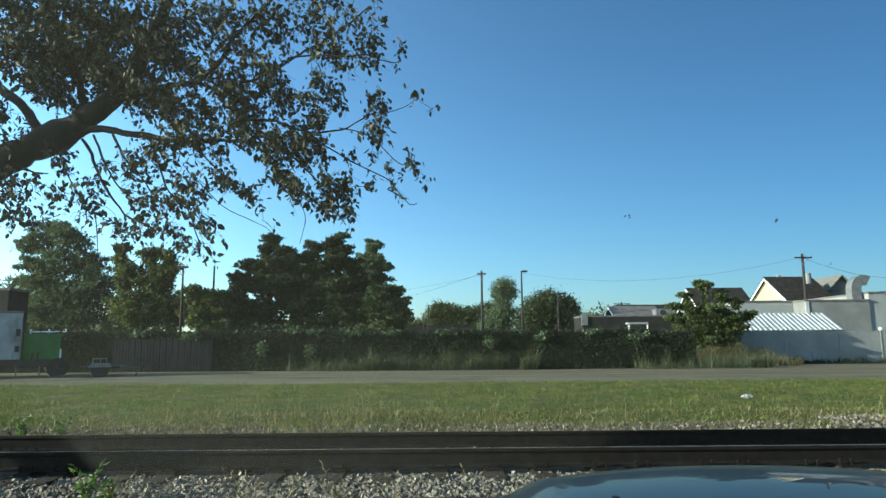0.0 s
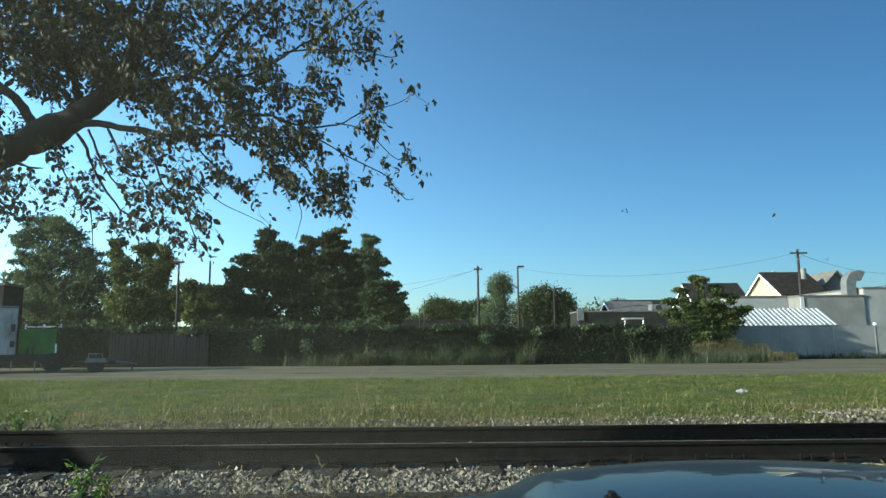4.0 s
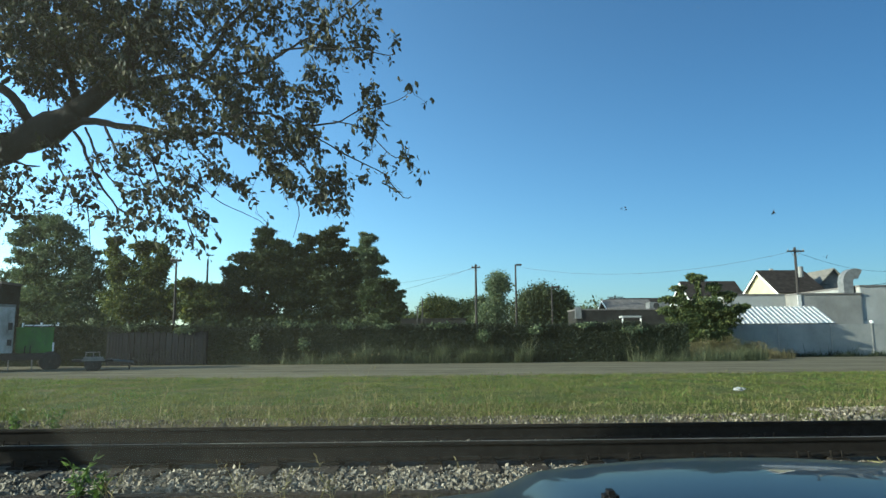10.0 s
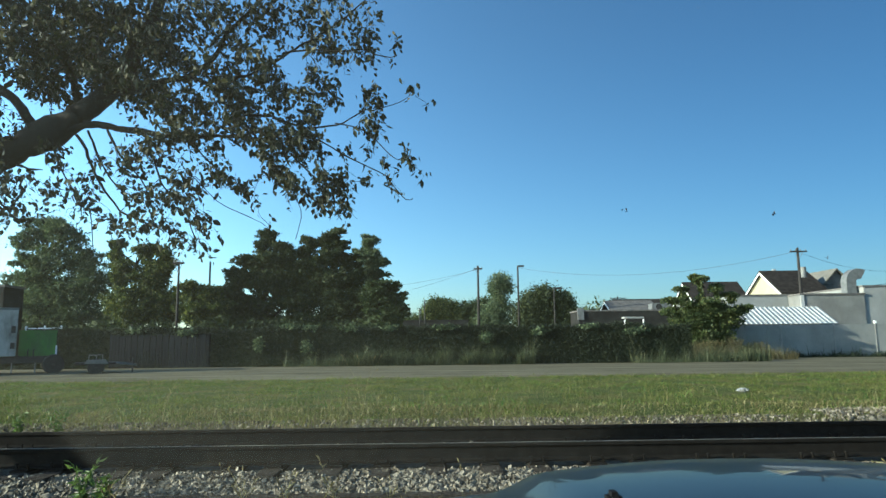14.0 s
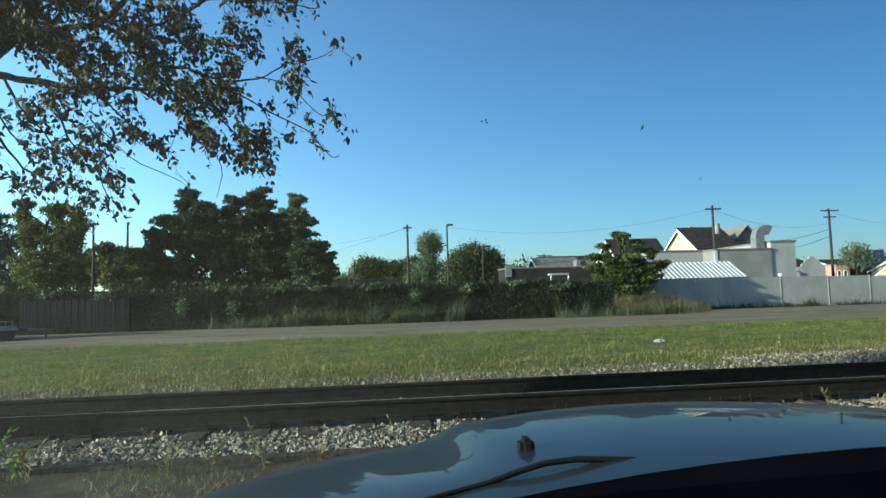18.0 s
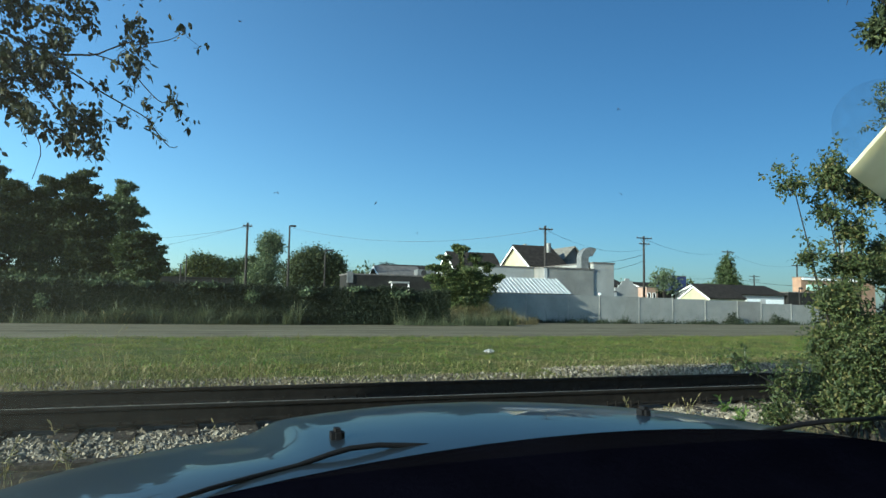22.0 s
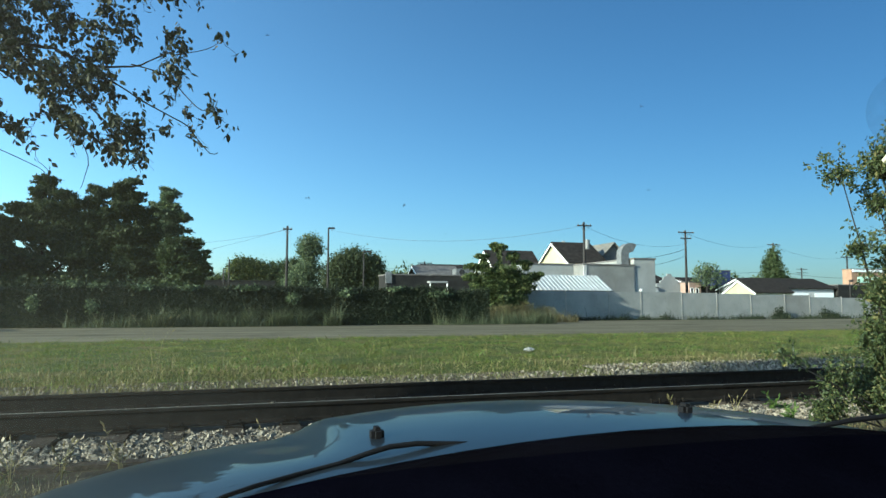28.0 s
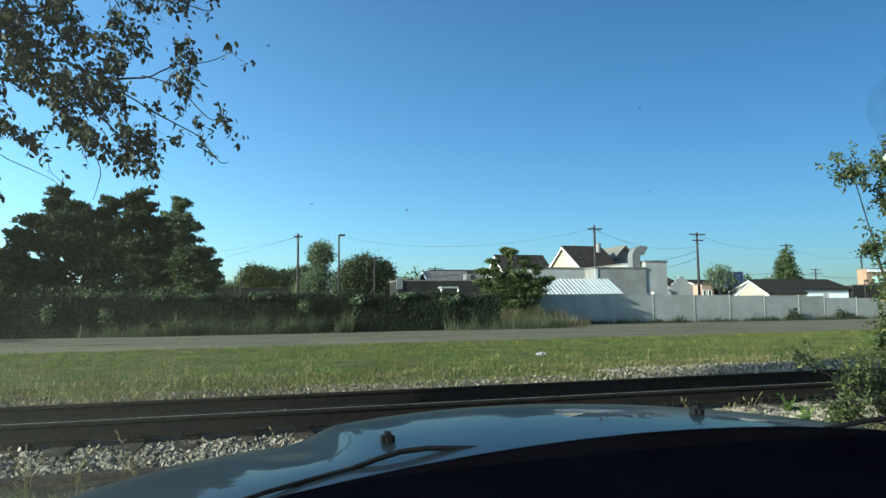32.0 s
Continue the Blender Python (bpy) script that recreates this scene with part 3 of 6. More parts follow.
# ---- grass and weeds ----
def blades(name, label, n, xr, yr, height, width, mat, lean=0.35, dens=None, group="", tuft=0.0):
    x = RNG.uniform(*xr, n)
    y = RNG.uniform(*yr, n)
    if dens is not None:
        keep = RNG.random(n) < np.array([dens(a, b) for a, b in zip(x, y)])
        x, y = x[keep], y[keep]
        n = len(x)
    z = np.array([max(ground_height(a, b), bed_top(a, b) if 9.6 < b < 11.6 else -9) for a, b in zip(x, y)]) - 0.01
    h = height * RNG.lognormal(0, 0.4, n)
    if tuft:
        h *= np.array([max(.3, 1 + tuft * (1.3 * noise.noise(Vector((a * 1.1, b * .7, 4))) + .9 * noise.noise(Vector((a * 3.1, b * 2.1, 9))))) for a, b in zip(x, y)])
    a = RNG.uniform(0, 2 * np.pi, n)
    dx, dy = np.cos(a), np.sin(a)
    b = RNG.uniform(0, 2 * np.pi, n)
    l = lean * h * RNG.random(n)
    w = width * RNG.uniform(.6, 1.4, n)
    P = np.stack([x, y, z], 1)
    side = np.stack([dx, dy, 0 * dx], 1) * w[:, None]
    mid = P + np.stack([np.cos(b) * l * .35, np.sin(b) * l * .35, h * .55], 1)
    tip = P + np.stack([np.cos(b) * l, np.sin(b) * l, h], 1)
    V = np.stack([P - side, P + side, mid + side * .8, mid - side * .8, tip], 1).reshape(-1, 3)
    k = np.arange(n)[:, None] * 5
    F = np.concatenate([k + [[0, 1, 2]], k + [[0, 2, 3]], k + [[3, 2, 4]]], 0)
    return tagged(quick_mesh(name, V, F, mat), label, "grass", group, "stuff")


def patchy(x, y):
    return 0.25 + 0.75 * max(0, min(1, 0.5 + 1.6 * noise.noise(Vector((x * .25, y * .3, 2)))))


blades("meadow_grass", "short green grass strip beyond the track", 300000, (-20, 34), (11.0, 22.9), 0.036, 0.005, M_GRASS, 1.6, tuft=1.0)
blades("grass_edge", "longer dry grass along the ballast", 60000, (-14, 24), (9.9, 12.8), 0.06, 0.005, M_DRY, 1.6, lambda x, y: 0.75 * patchy(x, y) if x < 8 or y > 11.4 else 0.12)
blades("shoulder_grass", "thin green grass on the dry shoulder", 26000, (-14, 24), (10.2, 12.4), 0.055, 0.005, M_GRASS, 1.2, lambda x, y: patchy(x + 30, y) * (1 if x < 8 or y > 11.4 else .12))
blades("tall_dry_stems", "tall dry grass stems in the green strip", 2200, (-16, 26), (11, 15), 0.20, 0.003, M_DRY, 0.6, lambda x, y: patchy(x, y) ** 2)
def earthy(x, y):
    return max(0, min(1, 0.4 + 1.8 * noise.noise(Vector((x * 1.3, y * 1.3, 5)))))


verge = Shape()
verge.add([(x, y, -.300 + .012 * noise.noise(Vector((x * 3, y * 3, 1)))) for y in np.arange(2.0, 7.0, .25) for x in np.arange(-8, 11, .25)],
          [(j * 76 + i, j * 76 + i + 1, j * 76 + i + 77, j * 76 + i + 76) for j in range(19) for i in range(75)])
tagged(verge.made("verge", surface("bare_earth", (0.020, 0.017, 0.012), (0.058, 0.048, 0.033), 3.0, 1.0, bump=0.9, fine=24, stain=(0.05, 0.055, 0.02), spec=0.1), smooth=True), "bare dark earth with dry weeds beside the track", "ground", kind="structure")
blades("verge_weeds", "dry weeds and thin grass on bare earth", 26000, (-6, 9), (4.2, 6.75), 0.06, 0.003, M_DRY, 1.4, earthy)
blades("verge_grass", "thin green grass on bare earth", 16000, (-6, 9), (4.2, 6.75), 0.05, 0.003, M_WEED, 1.4, lambda x, y: earthy(x + 9, y))
blades("lush_grass", "lusher bright green grass clumps", 42000, (-18, 30), (11.6, 22.6), 0.045, 0.008, M_LUSH, 1.8, lambda x, y: max(0, .2 + 1.6 * noise.noise(Vector((x * .5, y * .8, 12)))), tuft=.8)


# ---- overgrown fence ----
def build_hedge():
    f = thing("chain_link_fence", "rusty chain-link fence overgrown with dark vines", "fence")
    rail = Shape().tube([(-62, 35.4, 1.82), (13.2, 35.4, 1.82)], 0.03, 6)
    rail.made("top_rail", M_ZINC, f)
    for i in range(26):
        Shape().tube([(-61.5 + 3 * i, 35.4, -.1), (-61.5 + 3 * i, 35.4, 1.9)], 0.035, 6).made("post", M_ZINC, f)
    # dark core slab, added in place of stems to stop see-through
    n = 150
    V, F = [], []
    for i in range(n + 1):
        x = -62 + 75.5 * i / n
        h = 1.72 + 0.10 * noise.noise(Vector((x * .5, 0, 0)))
        d = 0.18 + 0.08 * noise.noise(Vector((x * .7, 4, 0)))
        V += [(x, 35.4 - d, 0), (x, 35.4 - d * .9, h * .6), (x, 35.4, h), (x, 35.4 + d, 0)]
    F = [(i * 4 + k, i * 4 + k + 1, i * 4 + 5 + k, i * 4 + 4 + k) for i in range(n) for k in range(3)]
    Shape().add(V, F).made("stems", M_PINE, f)
    n = 250000
    x = RNG.uniform(-62, 13.6, n)
    x[: int(n * .8)] = RNG.uniform(-24, 13.6, int(n * .8))
    bulge = np.array([noise.noise(Vector((a * .45, 7, 0))) for a in x])
    top = 1.86 + 0.19 * bulge + 0.10 * np.array([noise.noise(Vector((a * 2.1, 1, 0))) for a in x])
    z = top * RNG.random(n) ** 0.75
    edge = RNG.random(n) < 0.16
    z[edge] = top[edge] + 0.03 + RNG.normal(size=edge.sum()) * 0.09
    y = 35.4 - (0.26 + 0.10 * bulge + RNG.normal(size=n) * 0.07) * (1.15 - 0.45 * z / top)
    back = RNG.random(n) < 0.2
    y[back] = 35.5 + RNG.random(back.sum()) * .3
    V, F = leaf_cards(np.stack([x, y, z], 1), 0.056, 0.8, 0.6, jitter=.5)
    quick_mesh("vines", V, F, M_VINE, f)
    # paler vine clumps over the front; along the top they imitate sunlit leaf tips
    bl = [((-8.8, 34.85, 1.15), (.3, .15, .45)), ((-6.35, 34.85, 1.05), (.35, .15, .4)), ((-7.4, 35.2, 2.05), (.7, .2, .18)), ((-6.2, 35.2, 2.0), (.5, .2, .15)), ((2.85, 34.85, 1.45), (.4, .15, .35)), ((-2.2, 35.1, 1.95), (.6, .2, .13)), ((.7, 35.1, 1.95), (.8, .2, .14)),
          ((5.6, 35.0, 1.7), (.5, .15, .25)), ((8.2, 35.1, 1.95), (.6, .2, .14)), ((-12.5, 35.0, 1.8), (.6, .2, .2)), ((-4.2, 35.1, 1.95), (.6, .2, .16)), ((10.6, 35.0, 1.7), (.7, .15, .2)), ((-15.2, 35.1, 1.95), (.5, .2, .12))]
    V, F = leaf_cards(blob_points(bl, 3000, shell=.1), 0.11, 0.8, 0.5)
    quick_mesh("pale_vines", V, F, M_OLIVE, f)


build_hedge()


def plank_fence():
    """Old dark boards that close the fence for a few metres."""
    f = thing("plank_fence", "weathered blue-grey plank fence behind hanging vines", "fence", at=(-16.4, 34.98, 0))
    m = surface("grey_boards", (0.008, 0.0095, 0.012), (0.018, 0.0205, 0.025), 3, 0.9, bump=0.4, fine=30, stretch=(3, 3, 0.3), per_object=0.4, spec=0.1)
    rng = np.random.default_rng(21)
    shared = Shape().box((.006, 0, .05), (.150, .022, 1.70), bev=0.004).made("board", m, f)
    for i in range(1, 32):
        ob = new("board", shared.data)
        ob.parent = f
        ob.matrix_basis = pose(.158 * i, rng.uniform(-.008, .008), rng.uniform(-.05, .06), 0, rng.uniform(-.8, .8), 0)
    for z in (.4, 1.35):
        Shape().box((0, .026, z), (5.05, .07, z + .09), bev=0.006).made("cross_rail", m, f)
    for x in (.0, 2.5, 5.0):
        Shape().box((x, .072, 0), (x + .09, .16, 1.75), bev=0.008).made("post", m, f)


plank_fence()
blades("hedge_weeds", "tall half-dry weeds along the foot of the vines", 42000, (-7.5, 5.2), (33.9, 35.2), 0.34, 0.009, M_HEDGEWEED, 1.1, lambda x, y: patchy(x * 2.0, y * 2) ** 2, tuft=1.0)
blades("hedge_straw", "straw-coloured stems among the weeds by the fence", 9000, (10.2, 17), (33.6, 35.2), 0.40, 0.006, M_HEDGEWEED, 0.8, lambda x, y: 0.9 * patchy(x * 1.6, y * 2 + 9) ** 2, tuft=1.0)
blades("lane_edge_grass", "ragged grass tufts along the edge of the lane", 26000, (-22, 40), (22.2, 23.9), 0.05, 0.008, M_GRASS, 1.2, lambda x, y: patchy(x * 3, y * 3) ** 2)
stones("lane_stones", "scattered pale stones on the gravel lane", 3000, (-24, 34), (22.9, 35.0), 0.013, lambda x, y: .03, M_CRUSHED)
blades("lane_fringe", "low dark weeds at the foot of the white wall", 22000, (17, 48), (40.9, 41.95), 0.20, 0.010, M_VINE, 0.7, lambda x, y: patchy(x * 2, y + 5) ** 2, tuft=1.0)
blades("brown_weeds", "brown dried weeds under the shrub", 22000, (13.0, 19.8), (36.3, 40.5), 0.40, 0.008, M_BROWNWEED, 1.0, lambda x, y: patchy(x, y))
blades("green_weeds", "rank green weeds by the shrub", 7000, (12.2, 19.6), (36.0, 40), 0.45, 0.006, M_DRY, 1.0, lambda x, y: patchy(x, y + 3))


# ---- white wall ----
M_POSTWALL = surface("grey_post", (0.17, 0.165, 0.15), (0.27, 0.26, 0.24), 2, 0.9, bump=0.2)


# darker copy of the white block, with shade put into its colour
M_SHADEWALL = surface("shade_toned_block", (0.128, 0.126, 0.118), (0.185, 0.18, 0.168), 0.8, 0.9, bump=0.25, fine=22, stain=(0.11, 0.105, 0.095))
M_WHITESHOP = surface("white_render", (0.31, 0.306, 0.295), (0.40, 0.396, 0.385), 0.9, 0.8, bump=0.1, fine=16)


M_STRIP = surface("orange_brick", (0.20, 0.12, 0.08), (0.30, 0.19, 0.12), 1.5, 0.9, bump=0.2)


def build_wall():
    w = thing("boundary_wall", "stained white-painted concrete panel wall with posts", "wall", at=(0, 42, 0))
    xs = [17.6, 21.9, 25.26, 27.88, 31.32, 34.39, 37.48, 40.68, 43.1, 46.3, 49.6, 52.8]
    for i, (a, b) in enumerate(zip(xs, xs[1:])):
        top = 2.02 - 0.012 * max(0, a - 25) + 0.015 * math.sin(i * 5)
        if a > 43:
            top -= 0.14
        # one panel in the darker tone imitates a shadow lying on the wall
        Shape().box((a + .035, 0, -.1), (b - .035, .12, top), bev=0.01).made("panel", M_SHADEWALL if i == 7 else M_WHITEWALL, w)
        Shape().box((b - .035, -.03, -.1), (b + .035, .15, top + .03), bev=0.01).made("post", M_POSTWALL, w, "grey joint post")
    Shape().box((27.80, -.10, 2.05), (27.96, .05, 2.22), bev=0.02).made("cap", M_PLASTIC, w, "small white lamp on the post")


build_wall()


# ---- buildings ----
def window_on(parent, lo, hi, frame_mat=M_PLASTIC):
    """A window in a face that looks along -y: frame, sill and pane."""
    (x0, y, z0), (x1, _, z1) = lo, hi
    win = Shape()
    for a, b in (((x0, z0), (x0 + .06, z1)), ((x1 - .06, z0), (x1, z1)), ((x0 + .06, z1 - .06), (x1 - .06, z1)), ((x0 + .06, z0), (x1 - .06, z0 + .06))):
        win.box((a[0], y - .05, a[1]), (b[0], y + .02, b[1]))
    w = win.made("window", frame_mat, parent)
    Shape().box((x0 + .06, y - .02, z0 + .06), (x1 - .06, y + .01, z1 - .06)).made("pane", M_WINDOW, w, "dark glass")
    return w


def gable_house(name, label, x0, x1, y0, y1, eave, ridge, wall, roof, along="x", over=0.3, chimney=None, boards=True):
    """A house with a pitched roof; its ridge runs along x or y."""
    t = thing(name, label, "house", at=((x0 + x1) / 2, (y0 + y1) / 2, 0))
    hx, hy = (x1 - x0) / 2, (y1 - y0) / 2
    m = Matrix.Identity(4)
    if along == "y":
        m = pose(0, 0, 0, 0, 0, 90)
        hx, hy = hy, hx
    Shape().extrude([(-hy, -.2), (hy, -.2), (hy, eave), (0, ridge - .02), (-hy, eave)], -hx, hx, m).made("wall", wall, t)
    k = (ridge - eave) / hy
    th = 0.14
    for s in (-1, 1):
        prof = [(0, ridge), (s * (hy + over), ridge - k * (hy + over)), (s * (hy + over), ridge - k * (hy + over) + th), (0, ridge + th)]
        Shape().extrude(prof, -hx - over, hx + over, m).made("roof", roof, t)
        # barge boards on both ends
        for e in (-1, 1) if boards else ():
            q = [(0, ridge - .02), (s * (hy + over), ridge - k * (hy + over) - .02), (s * (hy + over), ridge - k * (hy + over) - .2), (0, ridge - .2)]
            a = e * (hx + over)
            Shape().extrude(q, min(a, a + e * .04), max(a, a + e * .04), m).made("barge_board", M_PLASTIC, t, "white trim board")
    if chimney:
        cx, cy, cz = chimney
        Shape().box((cx - .16, cy - .16, cz - 1.0), (cx + .16, cy + .16, cz - .15), bev=0.02).made("chimney", M_WHITEBLD, t)
    return t


def flat_block(name, label, lo, hi, wall, coping=M_GREYROOF, category="building"):
    t = thing(name, label, category, at=((lo[0] + hi[0]) / 2, (lo[1] + hi[1]) / 2, 0))
    hx, hy = (hi[0] - lo[0]) / 2, (hi[1] - lo[1]) / 2
    Shape().box((-hx, -hy, -.2), (hx, hy, hi[2]), bev=0.02).made("wall", wall, t)
    cp = Shape()
    for a, b in (((-hx - .06, -hy - .06), (hx + .06, -hy + .2)), ((-hx - .06, hy - .2), (hx + .06, hy + .06)), ((-hx - .06, -hy + .2), (-hx + .2, hy - .2)), ((hx - .2, -hy + .2), (hx + .06, hy - .2))):
        cp.box((*a, hi[2] - .02), (*b, hi[2] + .10))
    cp.made("coping", coping, t, "dark metal coping")
    return t


def build_buildings():
    # low shed behind the wall, ribbed tin roof
    sh = thing("shed", "low white shed with a ribbed tin roof", "shed", at=(0, 0, 0))
    x0, x1 = 18.6, 26.3
    ya, za, yb, zb = 43.1, 2.08, 45.3, 3.26
    Shape().box((x0 + .2, ya + .2, -.2), (x1 - .2, yb + 2, za)).made("wall", M_WHITEBLD, sh)
    Shape().extrude([(ya, za), (yb, zb), (yb, zb - .05), (ya, za - .05)], x0, x1).made("roof", M_TIN, sh, "white ribbed tin roof")
    Shape().extrude([(yb, zb), (yb + 2.2, za), (yb + 2.2, za - .05), (yb, zb - .05)], x0, x1).made("roof", M_TIN, sh, "white ribbed tin roof")
    for i in range(24):
        x = x0 + .1 + i * (x1 - x0 - .3) / 23
        Shape().extrude([(ya, za), (ya, za + .06), (yb, zb + .06), (yb, zb)], x, x + .07).made("roof_rib", M_TIN, sh)
    Shape().box((x0, ya - .04, za - .13), (x1, ya - .005, za + .02)).made("fascia", M_GREYROOF, sh)
    # white workshop
    b = flat_block("white_workshop", "white-painted block workshop with flat roof", (22.0, 49.6, 0), (26.6, 60, 4.32), M_WHITEBLD)
    # the wing's darker tone stands in for shade on its front
    b2 = flat_block("workshop_wing", "white-painted workshop wing with shade toned into its stained front", (26.6, 48, 0), (31.3, 60, 4.26), M_SHADEWALL)
    # paler strip paints the sunlit side face at the wing's corner
    Shape().box((-2.34, -6.06, -.2), (-2.08, -5.9, 4.24)).made("lit_edge_strip", M_WHITESHOP, b2, "pale strip standing in for the sunlit side face")
    b3 = flat_block("workshop_tower", "taller white end block of the workshop", (31.32, 48.1, 0), (33.35, 60, 4.82), M_WHITEBLD)
    # gooseneck duct on the roof
    d = thing("roof_duct", "large dull galvanised gooseneck duct on the roof", "duct", at=(30.78, 48.9, 4.26))
    pts = [(0, 0, 0), (0, 0, .95)] + [(.62 - .62 * math.cos(a), 0, .95 + .62 * math.sin(a)) for a in [radians(q) for q in range(12, 121, 12)]]
    sec, V, F = [(-.36, -.36), (.36, -.36), (.36, .36), (-.36, .36)], [], []
    for i, p in enumerate(pts):
        a = 0 if i < 2 else radians(12 * (i - 1))
        for u, v in sec:
            V.append((p[0] + u * math.cos(a), v, p[2] - u * math.sin(a) * -1 if i < 2 else p[2] + u * math.sin(a) * -1))
    F = [(i * 4 + k, i * 4 + (k + 1) % 4, i * 4 + 4 + (k + 1) % 4, i * 4 + 4 + k) for i in range(len(pts) - 1) for k in range(4)]
    Shape().add(V, F).made("pipe", M_ZINC, d)
    Shape().box((-.44, -.44, 0), (.44, .44, .1), bev=0.02).made("flange", M_ZINC, d)
    for z in (.5, .93):
        Shape().box((-.375, -.375, z), (.375, .375, z + .03)).made("seam", M_ZINC, d)
    # houses behind
    gable_house("gable_house", "cream house with steep dark shingle roof", 31.0, 34.8, 58.6, 65.4, 5.2, 7.3, M_CREAM, M_SHINGLE, chimney=(-.6, .4, 7.75))
    gable_house("tan_roof_house", "grey house with tan shingle roof", 35.4, 39.8, 61.5, 68, 5.2, 7.4, M_GREYROOF, M_TANROOF, along="y", boards=False)
    gable_house("brown_roof_house", "cream house with dark brown roof behind the shrub", 26.3, 31.5, 66, 72, 4.6, 6.9, M_CREAM, M_SHINGLE)
    # garages to the east
    gable_house("garage", "small cream garage with dark roof", 55.6, 60.7, 61.6, 66.8, 2.42, 3.86, M_CREAM, M_SHINGLE, over=0.15)
    lb = gable_house("long_garage", "long white building with low grey-brown roof", 60.9, 72.6, 67, 74, 3.1, 4.3, M_WHITESHOP, M_SHINGLE)
    for i in range(3):
        Shape().box((-5.6 + i * 3.9, -4.06, 0), (-2.6 + i * 3.9, -4.0, 2.5), bev=0.02).made("garage_door", M_PLASTIC, lb, "white panelled door")
    flat_block("dark_annexe", "dark brown annexe beside the long garage", (72.9, 66.6, 0), (78.0, 72, 3.5), M_BROWN)
    # street front farther off
    ws = flat_block("white_gable_shop", "white shop with a stepped rounded gable front", (53.0, 76, 0), (56.2, 84, 3.5), M_WHITESHOP)
    half = [(1.6, 3.5), (1.55, 3.75), (1.15, 3.8), (1.1, 4.15), (.8, 4.25), (.68, 4.65), (.3, 4.75), (.25, 5.05)]
    half = [(a * 1.25, b) for a, b in half]
    prof = half + [(-a, b) for a, b in half[::-1]] + [(-2.0, 1.0), (2.0, 1.0)]
    Shape().extrude(prof, 4.005, 4.2, pose(0, 0, 0, 0, 0, -90)).made("gable", M_WHITEBLD, ws)
    flat_block("white_lean_to", "small bright white lean-to beside the shop", (51.0, 75.5, 0), (52.7, 80, 3.2), M_WHITESHOP)
    gable_house("dark_roof_row", "row house with dark roof behind the shop", 49.5, 60.5, 84, 92, 4.2, 5.4, M_WHITEBLD, M_SHINGLE)
    p = flat_block("pink_shop", "low pink brick shop with white corner", (56.3, 74, 0), (58.1, 79, 3.9), M_PINK)
    for i in range(2):
        window_on(p, (-.75 + i * .8, -2.5, 2.3), (-.25 + i * .8, -2.5, 3.2))
    flat_block("brown_shop", "low brown brick shop", (58.2, 74.4, 0), (63, 79, 3.45), M_BROWN)
    flat_block("blue_block", "dark blue panelled building", (63.8, 78.5, 0), (66.6, 82, 5.75), M_BLUE)
    gable_house("far_dark_roof", "low house with wide dark roof", 62, 75, 80, 90, 3.6, 4.9, M_BROWN, M_SHINGLE)
    st = flat_block("strip_shop", "orange-brown shopfront with pale sign", (88, 78, 0), (104, 79.6, 6.3), M_STRIP)
    Shape().box((-7, -.95, 4.3), (-2.5, -.85, 5.2), bev=0.03).made("sign", M_SIGNGREEN, st, "pale green sign board")
    Shape().box((-7.9, -1.0, 5.9), (7.9, -.85, 6.25)).made("fascia", M_PLASTIC, st)
    sg = thing("yield_sign", "small red and white road sign on a post", "road sign", at=(61.5, 72.5, 0))
    Shape().tube([(0, 0, 0), (0, 0, 3.0)], .03, 6).made("post", M_ZINC, sg)
    Shape().add([(-.42, 0, 3.35), (.42, 0, 3.35), (0, 0, 2.65), (-.42, .02, 3.35), (.42, .02, 3.35), (0, .02, 2.65)], [(0, 2, 1), (3, 4, 5), (0, 1, 4, 3), (1, 2, 5, 4), (2, 0, 3, 5)]).made("plate", M_SIGNRED, sg)
    Shape().add([(-.22, -.01, 3.24), (.22, -.01, 3.24), (0, -.01, 2.88)], [(0, 2, 1)]).made("plate_centre", M_PLASTIC, sg, "white centre")
    # to the west, above the vines
    fb = flat_block("flat_roof_store", "low dark brown store with flat roof", (13.2, 60, 0), (23.5, 63.6, 3.75), M_BROWN)
    Shape().box((-5.25, -1.9, 3.0), (-4.7, -1.7, 4.0)).made("parapet_post", M_ZINC, fb, "white parapet end")
    cn = thing("canopy", "small white canopy on posts", "canopy", at=(17.6, 58.6, 0))
    Shape().box((-.85, -.5, 3.0), (.85, .5, 3.16), bev=0.03).made("roof", M_WHITEBLD, cn)
    for sx in (-.8, .8):
        Shape().tube([(sx, -.4, 0), (sx, -.4, 2.95)], .06, 6).made("post", M_PLASTIC, cn)
    hr = gable_house("hip_roof_house", "low house with grey roof and dormer", 21.0, 26.0, 76, 84, 3.9, 5.7, M_BROWN, M_GREYROOF)
    gable_house("dark_barn", "long low building with dark roof", 23.0, 29.5, 80, 88, 4.4, 6.1, M_BROWN, M_SHINGLE)
    ac = thing("rooftop_unit", "white ventilation unit on the store roof", "ventilation unit", at=(21.2, 62, 3.75))
    Shape().box((-.9, -.6, 0), (.9, .6, .75), bev=0.05).made("casing", M_ZINC, ac)
    Shape().tube([(-.3, -.62, .4), (-.3, -.58, .4)], .28, 14).made("fan_grille", M_CHASSIS, ac)
    gb = flat_block("grey_hall", "distant grey shed above the vines", (-3.0, 72, 0), (4.0, 80, 3.4), M_BROWN, M_BROWN)


build_buildings()


